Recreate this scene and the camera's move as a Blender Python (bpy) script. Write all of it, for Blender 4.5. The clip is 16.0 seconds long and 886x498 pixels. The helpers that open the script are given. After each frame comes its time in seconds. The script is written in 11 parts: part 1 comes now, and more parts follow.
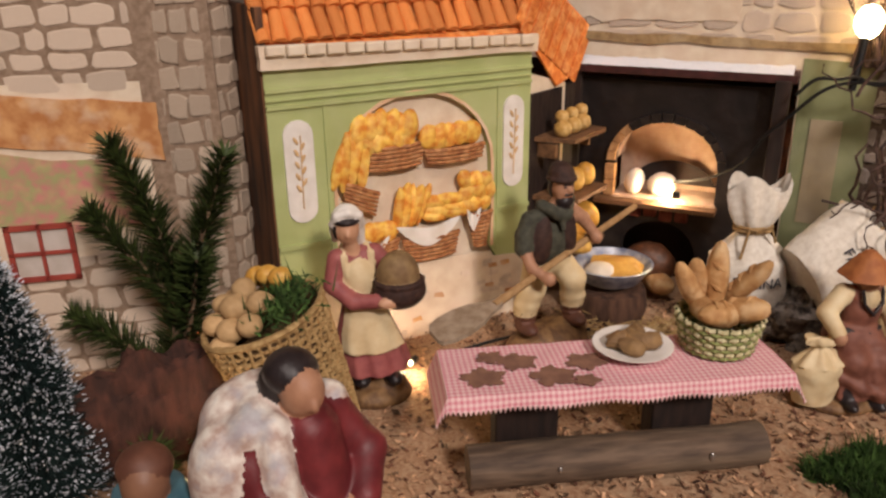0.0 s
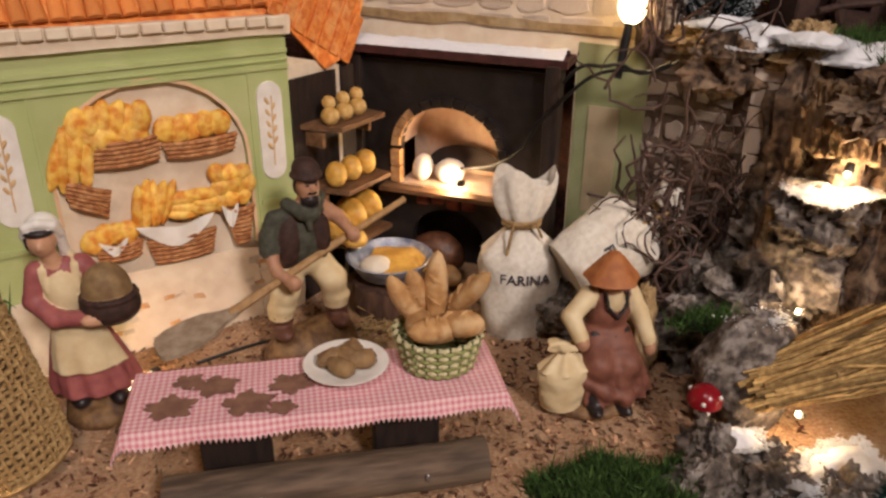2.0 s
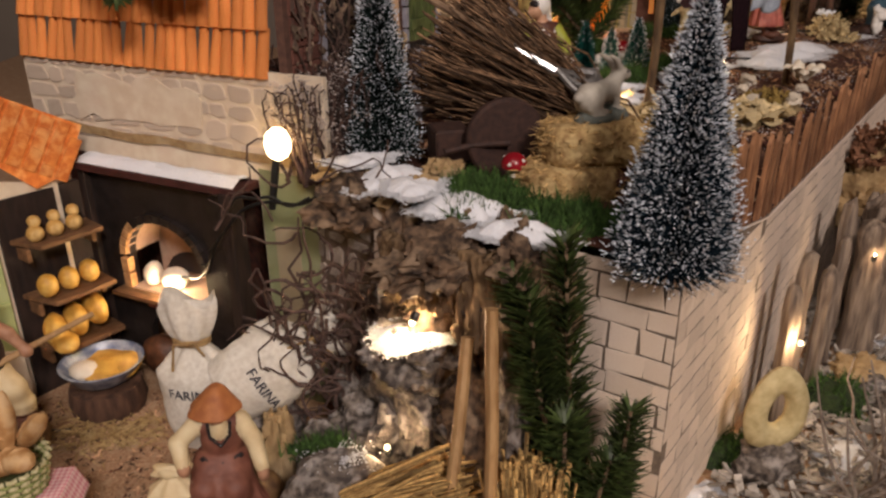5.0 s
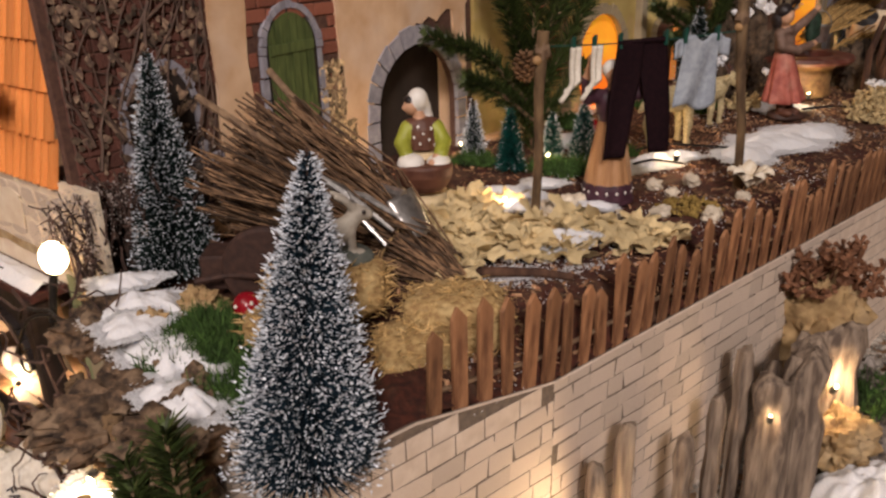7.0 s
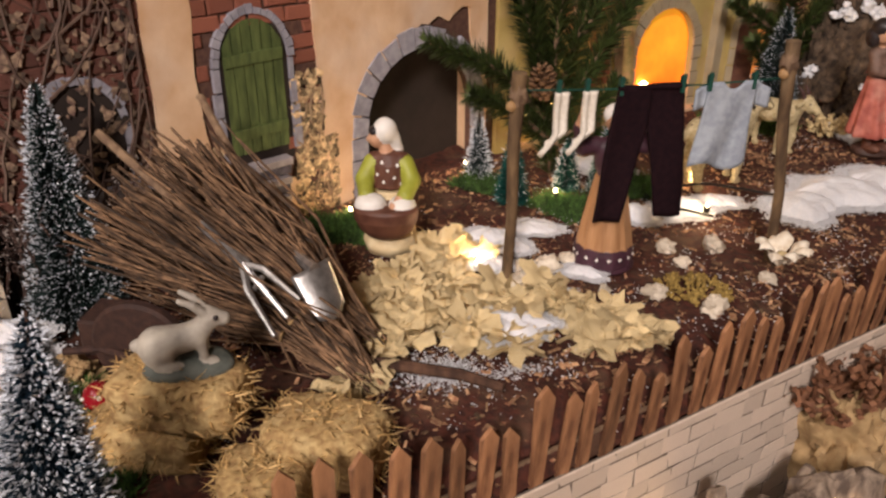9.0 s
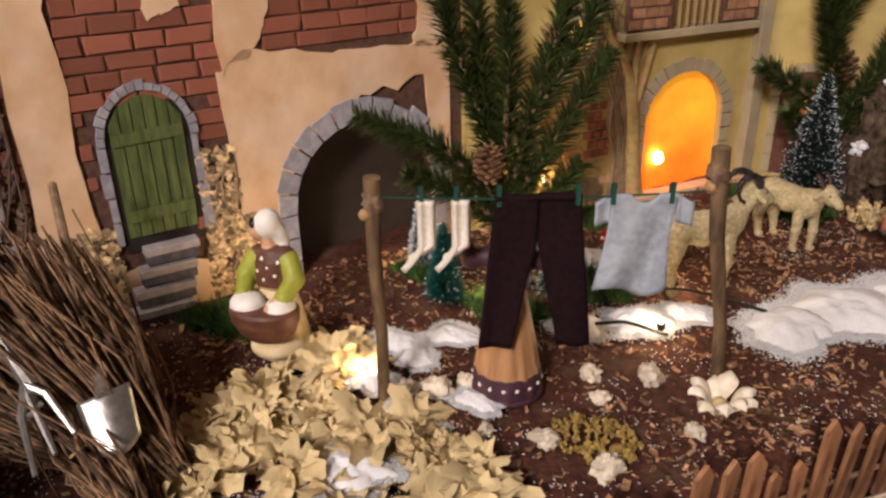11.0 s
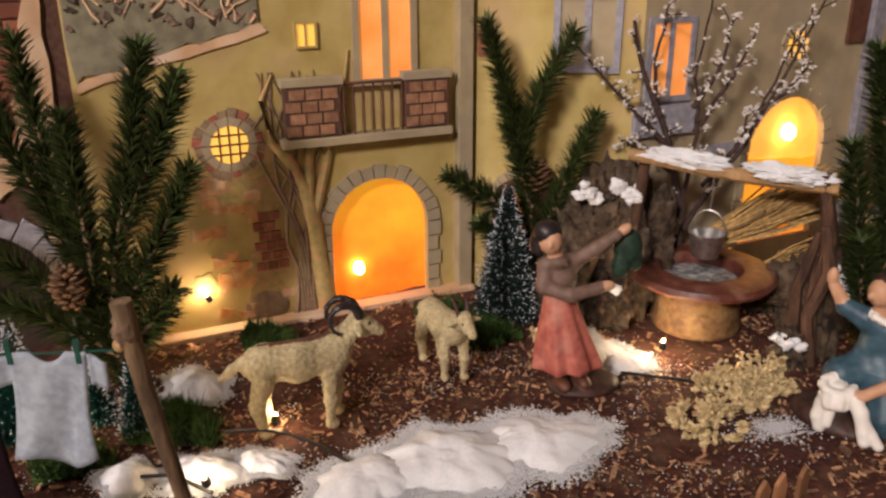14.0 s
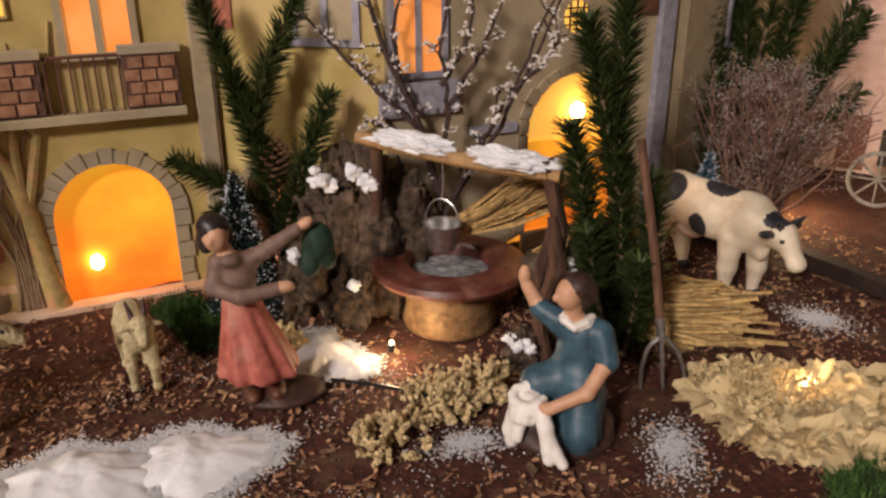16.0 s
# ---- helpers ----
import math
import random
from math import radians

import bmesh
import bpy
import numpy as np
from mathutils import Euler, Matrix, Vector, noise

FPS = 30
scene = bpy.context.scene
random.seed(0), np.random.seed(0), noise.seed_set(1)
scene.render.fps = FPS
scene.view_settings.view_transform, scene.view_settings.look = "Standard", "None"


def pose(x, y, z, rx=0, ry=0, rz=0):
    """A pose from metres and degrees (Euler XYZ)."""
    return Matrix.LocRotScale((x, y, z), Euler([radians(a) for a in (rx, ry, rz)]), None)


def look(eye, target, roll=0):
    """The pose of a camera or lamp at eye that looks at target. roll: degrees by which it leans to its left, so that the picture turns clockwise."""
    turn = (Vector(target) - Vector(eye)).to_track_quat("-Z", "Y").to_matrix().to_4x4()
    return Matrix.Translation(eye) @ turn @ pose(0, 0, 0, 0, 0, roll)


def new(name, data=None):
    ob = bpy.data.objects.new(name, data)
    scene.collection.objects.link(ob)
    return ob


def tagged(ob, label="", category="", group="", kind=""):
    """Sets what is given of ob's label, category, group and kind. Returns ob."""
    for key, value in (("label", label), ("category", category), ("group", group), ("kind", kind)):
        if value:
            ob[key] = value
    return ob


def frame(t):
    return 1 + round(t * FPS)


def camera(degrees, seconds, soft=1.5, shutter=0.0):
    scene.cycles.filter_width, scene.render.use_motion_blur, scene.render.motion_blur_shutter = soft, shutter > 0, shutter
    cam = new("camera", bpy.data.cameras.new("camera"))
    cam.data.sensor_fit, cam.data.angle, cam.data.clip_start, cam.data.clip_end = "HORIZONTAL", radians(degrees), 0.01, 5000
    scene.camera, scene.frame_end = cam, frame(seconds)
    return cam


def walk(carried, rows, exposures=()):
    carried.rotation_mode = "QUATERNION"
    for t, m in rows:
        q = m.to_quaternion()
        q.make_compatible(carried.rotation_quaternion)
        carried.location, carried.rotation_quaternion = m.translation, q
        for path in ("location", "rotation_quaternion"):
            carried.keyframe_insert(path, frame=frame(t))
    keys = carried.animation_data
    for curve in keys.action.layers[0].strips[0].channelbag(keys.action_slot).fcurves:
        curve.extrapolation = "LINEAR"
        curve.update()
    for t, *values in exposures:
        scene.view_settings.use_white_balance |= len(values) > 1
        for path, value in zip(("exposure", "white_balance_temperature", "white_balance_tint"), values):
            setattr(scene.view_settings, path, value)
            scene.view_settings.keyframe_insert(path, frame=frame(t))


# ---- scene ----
import itertools

cam = camera(59.0, 16.0, soft=2.5)
PATH = [
    (0, (0.0011, 0.0031, 0.2400), (0.0423, 0.9330, -0.1254), -0.78),
    (0.5, (0.0269, 0.0227, 0.2402), (0.0833, 0.9460, -0.1397), -0.61),
    (1, (0.0452, 0.0291, 0.2405), (0.1135, 0.9410, -0.1641), -0.64),
    (1.5, (0.0761, 0.0288, 0.2499), (0.1754, 0.9300, -0.1719), -0.03),
    (2, (0.1089, 0.0312, 0.2547), (0.2304, 0.9287, -0.1692), 0.40),
    (2.5, (0.1381, 0.0275, 0.2568), (0.2740, 0.9227, -0.1677), 0.44),
    (3, (0.1704, 0.0128, 0.2629), (0.2985, 0.9066, -0.1669), 0.15),
    (3.5, (0.2065, -0.0065, 0.2723), (0.3241, 0.8905, -0.1539), 0.27),
    (4, (0.2607, -0.0289, 0.2870), (0.3495, 0.8705, -0.1411), 0.69),
    (4.5, (0.3148, -0.0272, 0.3042), (0.3703, 0.8819, -0.1086), 0.78),
    (5, (0.3506, 0.0116, 0.3195), (0.3917, 0.9281, -0.0784), -0.58),
    (5.2, (0.3632, 0.0257, 0.3246), (0.4074, 0.9423, -0.0729), -0.85),
    (7.3, (0.5798, 0.1184, 0.3784), (0.3930, 1.0282, 0.0078), -1.78),
    (7.5, (0.5756, 0.1396, 0.3920), (0.3856, 1.0462, 0.0152), -1.75),
    (8, (0.5814, 0.1734, 0.3956), (0.3847, 1.0702, -0.0005), -1.25),
    (8.2, (0.5863, 0.1778, 0.3973), (0.3813, 1.0662, -0.0134), -0.61),
    (10.3, (0.7396, 0.3085, 0.4154), (0.2741, 1.0629, -0.0473), -1.97),
    (10.5, (0.7403, 0.3216, 0.4187), (0.2681, 1.0763, -0.0368), -1.85),
    (11, (0.7417, 0.3434, 0.4205), (0.2809, 1.1218, -0.0058), -1.33),
    (11.5, (0.7658, 0.3648, 0.4181), (0.3224, 1.1641, 0.0126), -1.40),
    (12, (0.8144, 0.4015, 0.4279), (0.3644, 1.2098, 0.0482), -1.40),
    (12.5, (0.8515, 0.4323, 0.4275), (0.4096, 1.2574, 0.0754), -0.68),
    (13, (0.8627, 0.4573, 0.4298), (0.4240, 1.2879, 0.0870), -0.14),
    (13.5, (0.8830, 0.4907, 0.4286), (0.4397, 1.3192, 0.0866), 0.04),
    (14, (0.9188, 0.5136, 0.4319), (0.4621, 1.3329, 0.0851), -0.25),
    (14.5, (0.9629, 0.5561, 0.4262), (0.4990, 1.3696, 0.0756), -0.14),
    (15, (0.9930, 0.5985, 0.4242), (0.5406, 1.4144, 0.0640), -0.16),
    (15.5, (1.0256, 0.6251, 0.4246), (0.5907, 1.4472, 0.0574), -0.01),
    (16, (1.0446, 0.6396, 0.4234), (0.6157, 1.4618, 0.0492), -0.07),
]
walk(cam, [(t, look(eye, target, roll)) for t, eye, target, roll in PATH], exposures=[(0, -0.70), (2.5, -0.85), (5, -0.95), (7.5, -0.59), (10.5, -0.26), (13, -0.32), (16, -0.32)])

# ---- light and exposure ----
world = bpy.data.worlds.new("room_dusk")
scene.world = world
world.use_nodes = True
world.node_tree.nodes["Background"].inputs[0].default_value = (1.0, 0.87, 0.78, 1)
world.node_tree.nodes["Background"].inputs[1].default_value = 0.004
scene.view_settings.exposure = 0.0


def area_lamp(name, eye, target, size, watts, colour):
    data = bpy.data.lights.new(name, "AREA")
    data.shape, data.size, data.energy, data.color = "DISK", size, watts, colour
    ob = new(name, data)
    ob.matrix_world = look(eye, target)
    return ob


area_lamp("ceiling_light_glow", (1.0, -2.0, 1.85), (0.5, 0.7, 0.1), 0.45, 114, (1.0, 0.86, 0.80))
area_lamp("ceiling_light_glow", (-0.2, -0.9, 2.05), (0.2, 0.5, 0.1), 0.45, 28, (1.0, 0.86, 0.80))

# ---- materials ----
MATS = {}


def mat(name, a, b=None, size=0.006, rough=0.75, bump=0.4, metal=0.0, c=None, size2=0.04, mix2=0.5, island=0.0, emit=0.0, detail=4.0,
        stretch=None, spec=0.4, per_object=0.0, transmit=0.0):
    """A surface whose colour goes from a to b over spots of that size, with larger stains of c."""
    if name in MATS:
        return MATS[name]
    m = bpy.data.materials.new(name)
    m.use_nodes = True
    nt = m.node_tree
    bsdf = nt.nodes["Principled BSDF"]
    b = b or tuple(v * 0.7 for v in a)
    co = nt.nodes.new("ShaderNodeTexCoord")
    mp = nt.nodes.new("ShaderNodeMapping")
    nt.links.new(co.outputs["Object"], mp.inputs[0])
    if stretch:
        mp.inputs["Scale"].default_value = stretch
    n1 = nt.nodes.new("ShaderNodeTexNoise")
    n1.inputs["Scale"].default_value, n1.inputs["Detail"].default_value = 1 / size, detail
    nt.links.new(mp.outputs[0], n1.inputs[0])
    ramp = nt.nodes.new("ShaderNodeValToRGB")
    ramp.color_ramp.elements[0].position, ramp.color_ramp.elements[1].position = 0.36, 0.66
    ramp.color_ramp.elements[0].color, ramp.color_ramp.elements[1].color = (*b, 1), (*a, 1)
    nt.links.new(n1.outputs[0], ramp.inputs[0])
    out = ramp.outputs[0]
    if c:
        n2 = nt.nodes.new("ShaderNodeTexNoise")
        n2.inputs["Scale"].default_value, n2.inputs["Detail"].default_value = 1 / size2, 3
        nt.links.new(mp.outputs[0], n2.inputs[0])
        r2 = nt.nodes.new("ShaderNodeValToRGB")
        r2.color_ramp.elements[0].position, r2.color_ramp.elements[1].position = 0.5, 0.68
        r2.color_ramp.elements[1].color = (mix2, mix2, mix2, 1)
        nt.links.new(n2.outputs[0], r2.inputs[0])
        mx = nt.nodes.new("ShaderNodeMix")
        mx.data_type = "RGBA"
        nt.links.new(r2.outputs[0], mx.inputs["Factor"])
        nt.links.new(out, mx.inputs["A"])
        mx.inputs["B"].default_value = (*c, 1)
        out = mx.outputs["Result"]
    for amount, kind, socket in ((island, "ShaderNodeNewGeometry", "Random Per Island"), (per_object, "ShaderNodeObjectInfo", "Random")):
        if amount:
            g = nt.nodes.new(kind)
            hs = nt.nodes.new("ShaderNodeHueSaturation")
            rg = nt.nodes.new("ShaderNodeMapRange")
            rg.inputs["To Min"].default_value, rg.inputs["To Max"].default_value = 1 - amount, 1 + amount
            nt.links.new(g.outputs[socket], rg.inputs[0])
            nt.links.new(rg.outputs[0], hs.inputs["Value"])
            nt.links.new(out, hs.inputs["Color"])
            out = hs.outputs[0]
    nt.links.new(out, bsdf.inputs["Base Color"])
    bsdf.inputs["Roughness"].default_value, bsdf.inputs["Metallic"].default_value = rough, metal
    bsdf.inputs["Specular IOR Level"].default_value = spec
    if transmit:
        bsdf.inputs["Transmission Weight"].default_value = transmit
    if bump:
        bp = nt.nodes.new("ShaderNodeBump")
        bp.inputs["Strength"].default_value, bp.inputs["Distance"].default_value = bump, size * 0.35
        nt.links.new(n1.outputs[0], bp.inputs["Height"])
        nt.links.new(bp.outputs[0], bsdf.inputs["Normal"])
    if emit:
        nt.links.new(out, bsdf.inputs["Emission Color"])
        bsdf.inputs["Emission Strength"].default_value = emit
    MATS[name] = m
    return m


SOIL = mat("red_brown_soil", (0.088, 0.024, 0.013), (0.032, 0.010, 0.007), 0.004, 0.9, 0.8, c=(0.12, 0.07, 0.04), size2=0.02)
MULCH = mat("wood_chips", (0.40, 0.25, 0.135), (0.17, 0.07, 0.038), 0.003, 0.8, 0.4, island=0.9)
SANDY = mat("sawdust_floor", (0.42, 0.27, 0.16), (0.28, 0.15, 0.08), 0.0022, 0.92, 0.8, c=(0.46, 0.33, 0.21), size2=0.012, mix2=0.6)
SAWDUST = mat("sawdust_flakes", (0.45, 0.29, 0.17), (0.30, 0.16, 0.09), 0.002, 0.9, 0.4, island=0.8)
SNOW = mat("fake_snow", (0.80, 0.80, 0.82), (0.72, 0.73, 0.76), 0.0014, 0.95, 0.10, c=(0.74, 0.74, 0.77), size2=0.014, spec=0.1)
for node in SNOW.node_tree.nodes:
    if node.type == "BSDF_PRINCIPLED":
        node.inputs["Subsurface Weight"].default_value = 0.7
        node.inputs["Subsurface Radius"].default_value = (1.0, 0.95, 0.9)
        node.inputs["Subsurface Scale"].default_value = 0.0025
FROST = mat("frost_tips", (0.80, 0.83, 0.88), (0.60, 0.65, 0.72), 0.003, 0.6, 0.0)
ROCK = mat("cork_rock", (0.19, 0.118, 0.070), (0.034, 0.022, 0.015), 0.006, 0.9, 1.0, c=(0.28, 0.20, 0.13), size2=0.012, mix2=0.7)
ROCK2 = mat("grey_rock", (0.19, 0.155, 0.125), (0.045, 0.036, 0.032), 0.005, 0.9, 1.0, c=(0.40, 0.36, 0.33), size2=0.010, mix2=0.75)
STONE = mat("ochre_stone", (0.42, 0.29, 0.14), (0.28, 0.18, 0.085), 0.006, 0.85, 0.7, c=(0.5, 0.40, 0.26), size2=0.03)
PEBBLE = mat("white_pebble", (0.72, 0.64, 0.52), (0.55, 0.47, 0.36), 0.006, 0.6, 0.4, per_object=0.15)
BARK = mat("dark_bark", (0.12, 0.06, 0.035), (0.045, 0.022, 0.014), 0.006, 0.9, 1.0, stretch=(1, 1, 0.25))
BARKB = mat("warm_bark", (0.20, 0.125, 0.062), (0.075, 0.045, 0.024), 0.007, 0.9, 0.8, stretch=(1, 1, 0.3), c=(0.27, 0.19, 0.11), size2=0.02, mix2=0.6)
BARKL = mat("light_bark", (0.26, 0.17, 0.10), (0.13, 0.08, 0.05), 0.005, 0.85, 0.9, stretch=(1, 1, 0.25))
DRIFT = mat("weathered_wood", (0.30, 0.23, 0.17), (0.10, 0.072, 0.055), 0.004, 0.85, 1.0, stretch=(1, 1, 0.12))
BENCHW = mat("grey_brown_bench_wood", (0.15, 0.10, 0.065), (0.065, 0.042, 0.028), 0.004, 0.75, 0.7, stretch=(0.18, 1, 1), c=(0.2, 0.15, 0.1), size2=0.02)
DARKW = mat("dark_stained_wood", (0.034, 0.018, 0.013), (0.015, 0.009, 0.007), 0.005, 0.7, 0.5, stretch=(1, 1, 0.25))
SHELFW = mat("brown_shelf_wood", (0.20, 0.10, 0.045), (0.10, 0.05, 0.022), 0.004, 0.7, 0.5, stretch=(0.25, 1, 1))
PICKET = mat("reddish_picket_wood", (0.33, 0.16, 0.075), (0.13, 0.055, 0.026), 0.004, 0.75, 0.6, stretch=(1, 1, 0.2), per_object=0.35, c=(0.34, 0.2, 0.11), size2=0.012)
HANDLE = mat("pale_turned_wood", (0.42, 0.26, 0.12), (0.30, 0.17, 0.07), 0.004, 0.6, 0.3, stretch=(1, 1, 0.2))
STRAW = mat("straw", (0.58, 0.41, 0.18), (0.38, 0.24, 0.09), 0.004, 0.6, 0.3, island=0.45)
HAY = mat("pressed_hay", (0.48, 0.33, 0.14), (0.28, 0.17, 0.07), 0.003, 0.9, 0.9, c=(0.58, 0.45, 0.22), size2=0.012)
TWIGS = mat("brushwood_twigs", (0.20, 0.115, 0.06), (0.07, 0.038, 0.02), 0.005, 0.8, 0.4, island=0.8)
VINE = mat("dry_vine", (0.095, 0.054, 0.042), (0.042, 0.025, 0.020), 0.004, 0.8, 0.5, island=0.35)
NEEDLE = mat("pine_needles", (0.060, 0.085, 0.022), (0.028, 0.045, 0.012), 0.006, 0.5, 0.0, island=0.55)
NEEDLED = mat("bristle_green", (0.020, 0.040, 0.036), (0.010, 0.022, 0.022), 0.006, 0.6, 0.0, island=0.4)
BRISTLE_B = mat("bristle_blue", (0.016, 0.040, 0.060), (0.008, 0.020, 0.034), 0.006, 0.6, 0.0, island=0.4)
BRISTLE_T = mat("bristle_teal", (0.010, 0.12, 0.10), (0.006, 0.06, 0.05), 0.006, 0.6, 0.0, island=0.4)
MOSS = mat("green_moss", (0.075, 0.145, 0.030), (0.026, 0.060, 0.012), 0.004, 0.9, 0.4, island=0.5)
LICHEN = mat("dried_lichen", (0.60, 0.48, 0.26), (0.40, 0.29, 0.14), 0.005, 0.85, 0.5, island=0.3)
LEAF = mat("dried_leaf", (0.80, 0.64, 0.36), (0.62, 0.46, 0.22), 0.006, 0.7, 0.5, per_object=0.22, c=(0.82, 0.73, 0.52), size2=0.012)
PETAL = mat("cream_petal", (0.80, 0.74, 0.62), (0.66, 0.56, 0.42), 0.005, 0.6, 0.3)
WIRE = mat("black_cable", (0.012, 0.012, 0.012), (0.008, 0.008, 0.008), 0.01, 0.4, 0.0)
STEEL = mat("brushed_tin", (0.62, 0.61, 0.60), (0.42, 0.41, 0.40), 0.004, 0.35, 0.15, metal=0.9)
MESHW = mat("raffia_weave", (0.44, 0.30, 0.13), (0.28, 0.17, 0.065), 0.003, 0.8, 0.5, per_object=0.1)
BREADP = mat("printed_golden_bread", (0.88, 0.56, 0.10), (0.66, 0.22, 0.025), 0.005, 0.6, 0.3, c=(0.90, 0.68, 0.20), size2=0.007, per_object=0.15)
GREENF = mat("faded_green_card", (0.27, 0.29, 0.15), (0.22, 0.24, 0.12), 0.03, 0.75, 0.1, c=(0.34, 0.33, 0.21), size2=0.03)
GREENB = mat("green_wicker", (0.30, 0.34, 0.12), (0.17, 0.20, 0.06), 0.004, 0.7, 0.4)
BREAD = mat("crusty_bread", (0.52, 0.31, 0.13), (0.36, 0.18, 0.065), 0.006, 0.7, 0.5, c=(0.62, 0.46, 0.27), size2=0.009, per_object=0.15)
BREADY = mat("yellow_bread", (0.68, 0.40, 0.08), (0.50, 0.25, 0.04), 0.007, 0.5, 0.3, c=(0.74, 0.52, 0.16), size2=0.02)
ROLLS = mat("golden_roll", (0.66, 0.42, 0.14), (0.48, 0.27, 0.07), 0.006, 0.55, 0.3, c=(0.72, 0.54, 0.26), size2=0.012)
DOUGH = mat("pale_dough", (0.80, 0.74, 0.64), (0.70, 0.62, 0.50), 0.008, 0.6, 0.2)
BISCUIT = mat("brown_biscuit", (0.30, 0.18, 0.075), (0.19, 0.11, 0.05), 0.006, 0.7, 0.4)
POTATO = mat("potato_skin", (0.56, 0.38, 0.19), (0.44, 0.28, 0.13), 0.006, 0.7, 0.3, per_object=0.12)
LINEN = mat("white_linen", (0.74, 0.70, 0.62), (0.62, 0.57, 0.49), 0.003, 0.9, 0.4, c=(0.66, 0.6, 0.5), size2=0.03)
INK = mat("dark_print", (0.07, 0.065, 0.075), (0.04, 0.04, 0.05), 0.004, 0.8, 0.0)
TWINE = mat("jute_twine", (0.40, 0.27, 0.12), (0.26, 0.16, 0.07), 0.003, 0.9, 0.5)
SKIN = mat("painted_skin", (0.60, 0.35, 0.22), (0.50, 0.27, 0.16), 0.01, 0.5, 0.1)
SKIND = mat("painted_tanned_skin", (0.24, 0.12, 0.07), (0.18, 0.085, 0.05), 0.01, 0.5, 0.1)
ROSE = mat("painted_rose_cloth", (0.36, 0.11, 0.10), (0.26, 0.07, 0.07), 0.008, 0.55, 0.2)
PINKS = mat("painted_salmon_skirt", (0.50, 0.155, 0.115), (0.32, 0.08, 0.06), 0.008, 0.5, 0.3, c=(0.62, 0.32, 0.24), size2=0.02)
CREAM = mat("painted_cream_cloth", (0.70, 0.58, 0.36), (0.60, 0.46, 0.26), 0.01, 0.55, 0.15)
WHITEP = mat("painted_white", (0.80, 0.77, 0.72), (0.70, 0.66, 0.60), 0.01, 0.5, 0.1)
BROWNP = mat("painted_brown_cloth", (0.135, 0.055, 0.033), (0.085, 0.032, 0.02), 0.008, 0.55, 0.2)
RUST = mat("painted_rust_cloth", (0.22, 0.085, 0.055), (0.14, 0.05, 0.033), 0.008, 0.6, 0.3)
OLIVE = mat("painted_olive_cloth", (0.070, 0.070, 0.048), (0.038, 0.038, 0.027), 0.004, 0.8, 0.4)
VEST = mat("painted_dark_vest", (0.055, 0.025, 0.017), (0.028, 0.013, 0.010), 0.004, 0.75, 0.4)
LIME = mat("painted_lime_cloth", (0.34, 0.36, 0.045), (0.25, 0.26, 0.03), 0.01, 0.5, 0.1)
PEACH = mat("painted_peach_stripe", (0.46, 0.25, 0.12), (0.34, 0.17, 0.075), 0.004, 0.5, 0.1, stretch=(1, 1, 0.05))
PLUM = mat("painted_plum_cloth", (0.075, 0.03, 0.045), (0.045, 0.018, 0.028), 0.008, 0.5, 0.2)
BLUEP = mat("painted_blue_dress", (0.055, 0.115, 0.155), (0.028, 0.062, 0.09), 0.008, 0.45, 0.2)
MAROON = mat("painted_maroon_coat", (0.17, 0.022, 0.025), (0.10, 0.012, 0.015), 0.008, 0.5, 0.2)
HAIR = mat("painted_dark_hair", (0.028, 0.020, 0.020), (0.015, 0.011, 0.012), 0.005, 0.4, 0.3)
HAIRB = mat("painted_brown_hair", (0.075, 0.035, 0.03), (0.045, 0.02, 0.018), 0.005, 0.4, 0.3)
EARTHB = mat("painted_earth_base", (0.24, 0.135, 0.055), (0.10, 0.05, 0.024), 0.006, 0.6, 0.5)
EARTHD = mat("painted_dark_earth_base", (0.075, 0.036, 0.026), (0.035, 0.018, 0.014), 0.006, 0.55, 0.5)
SKINM = mat("painted_ruddy_skin", (0.44, 0.235, 0.14), (0.34, 0.17, 0.10), 0.006, 0.55, 0.15)
STRAWD = mat("honey_straw", (0.54, 0.36, 0.14), (0.30, 0.18, 0.065), 0.003, 0.7, 0.3, island=0.7)
BRICKD = mat("dark_brick_card", (0.20, 0.075, 0.05), (0.10, 0.04, 0.03), 0.006, 0.8, 0.4, per_object=0.3)
PRINTL = mat("printed_winter_leaves", (0.27, 0.19, 0.125), (0.085, 0.05, 0.04), 0.004, 0.8, 0.1, island=0.9)
PRINTG = mat("grey_green_tree_print", (0.27, 0.25, 0.16), (0.17, 0.15, 0.10), 0.010, 0.8, 0.1, c=(0.40, 0.34, 0.24), size2=0.03)
STONEW = mat("white_block_card", (0.68, 0.57, 0.47), (0.57, 0.46, 0.37), 0.010, 0.8, 0.3, per_object=0.12, c=(0.72, 0.63, 0.55), size2=0.03)
WALLJ = mat("printed_grey_joint", (0.20, 0.155, 0.12), (0.13, 0.10, 0.08), 0.004, 0.9, 0.2)
SHEEPM = mat("cream_wool_paint", (0.55, 0.46, 0.28), (0.36, 0.29, 0.15), 0.0025, 0.75, 1.0, c=(0.46, 0.38, 0.22), size2=0.012)
COWM = mat("cream_hide_paint", (0.74, 0.65, 0.50), (0.62, 0.52, 0.38), 0.012, 0.45, 0.2)
COWB = mat("black_hide_paint", (0.035, 0.035, 0.042), (0.02, 0.02, 0.025), 0.01, 0.45, 0.2)
GREYP = mat("grey_stone_paint", (0.30, 0.285, 0.27), (0.15, 0.145, 0.14), 0.006, 0.7, 0.4)
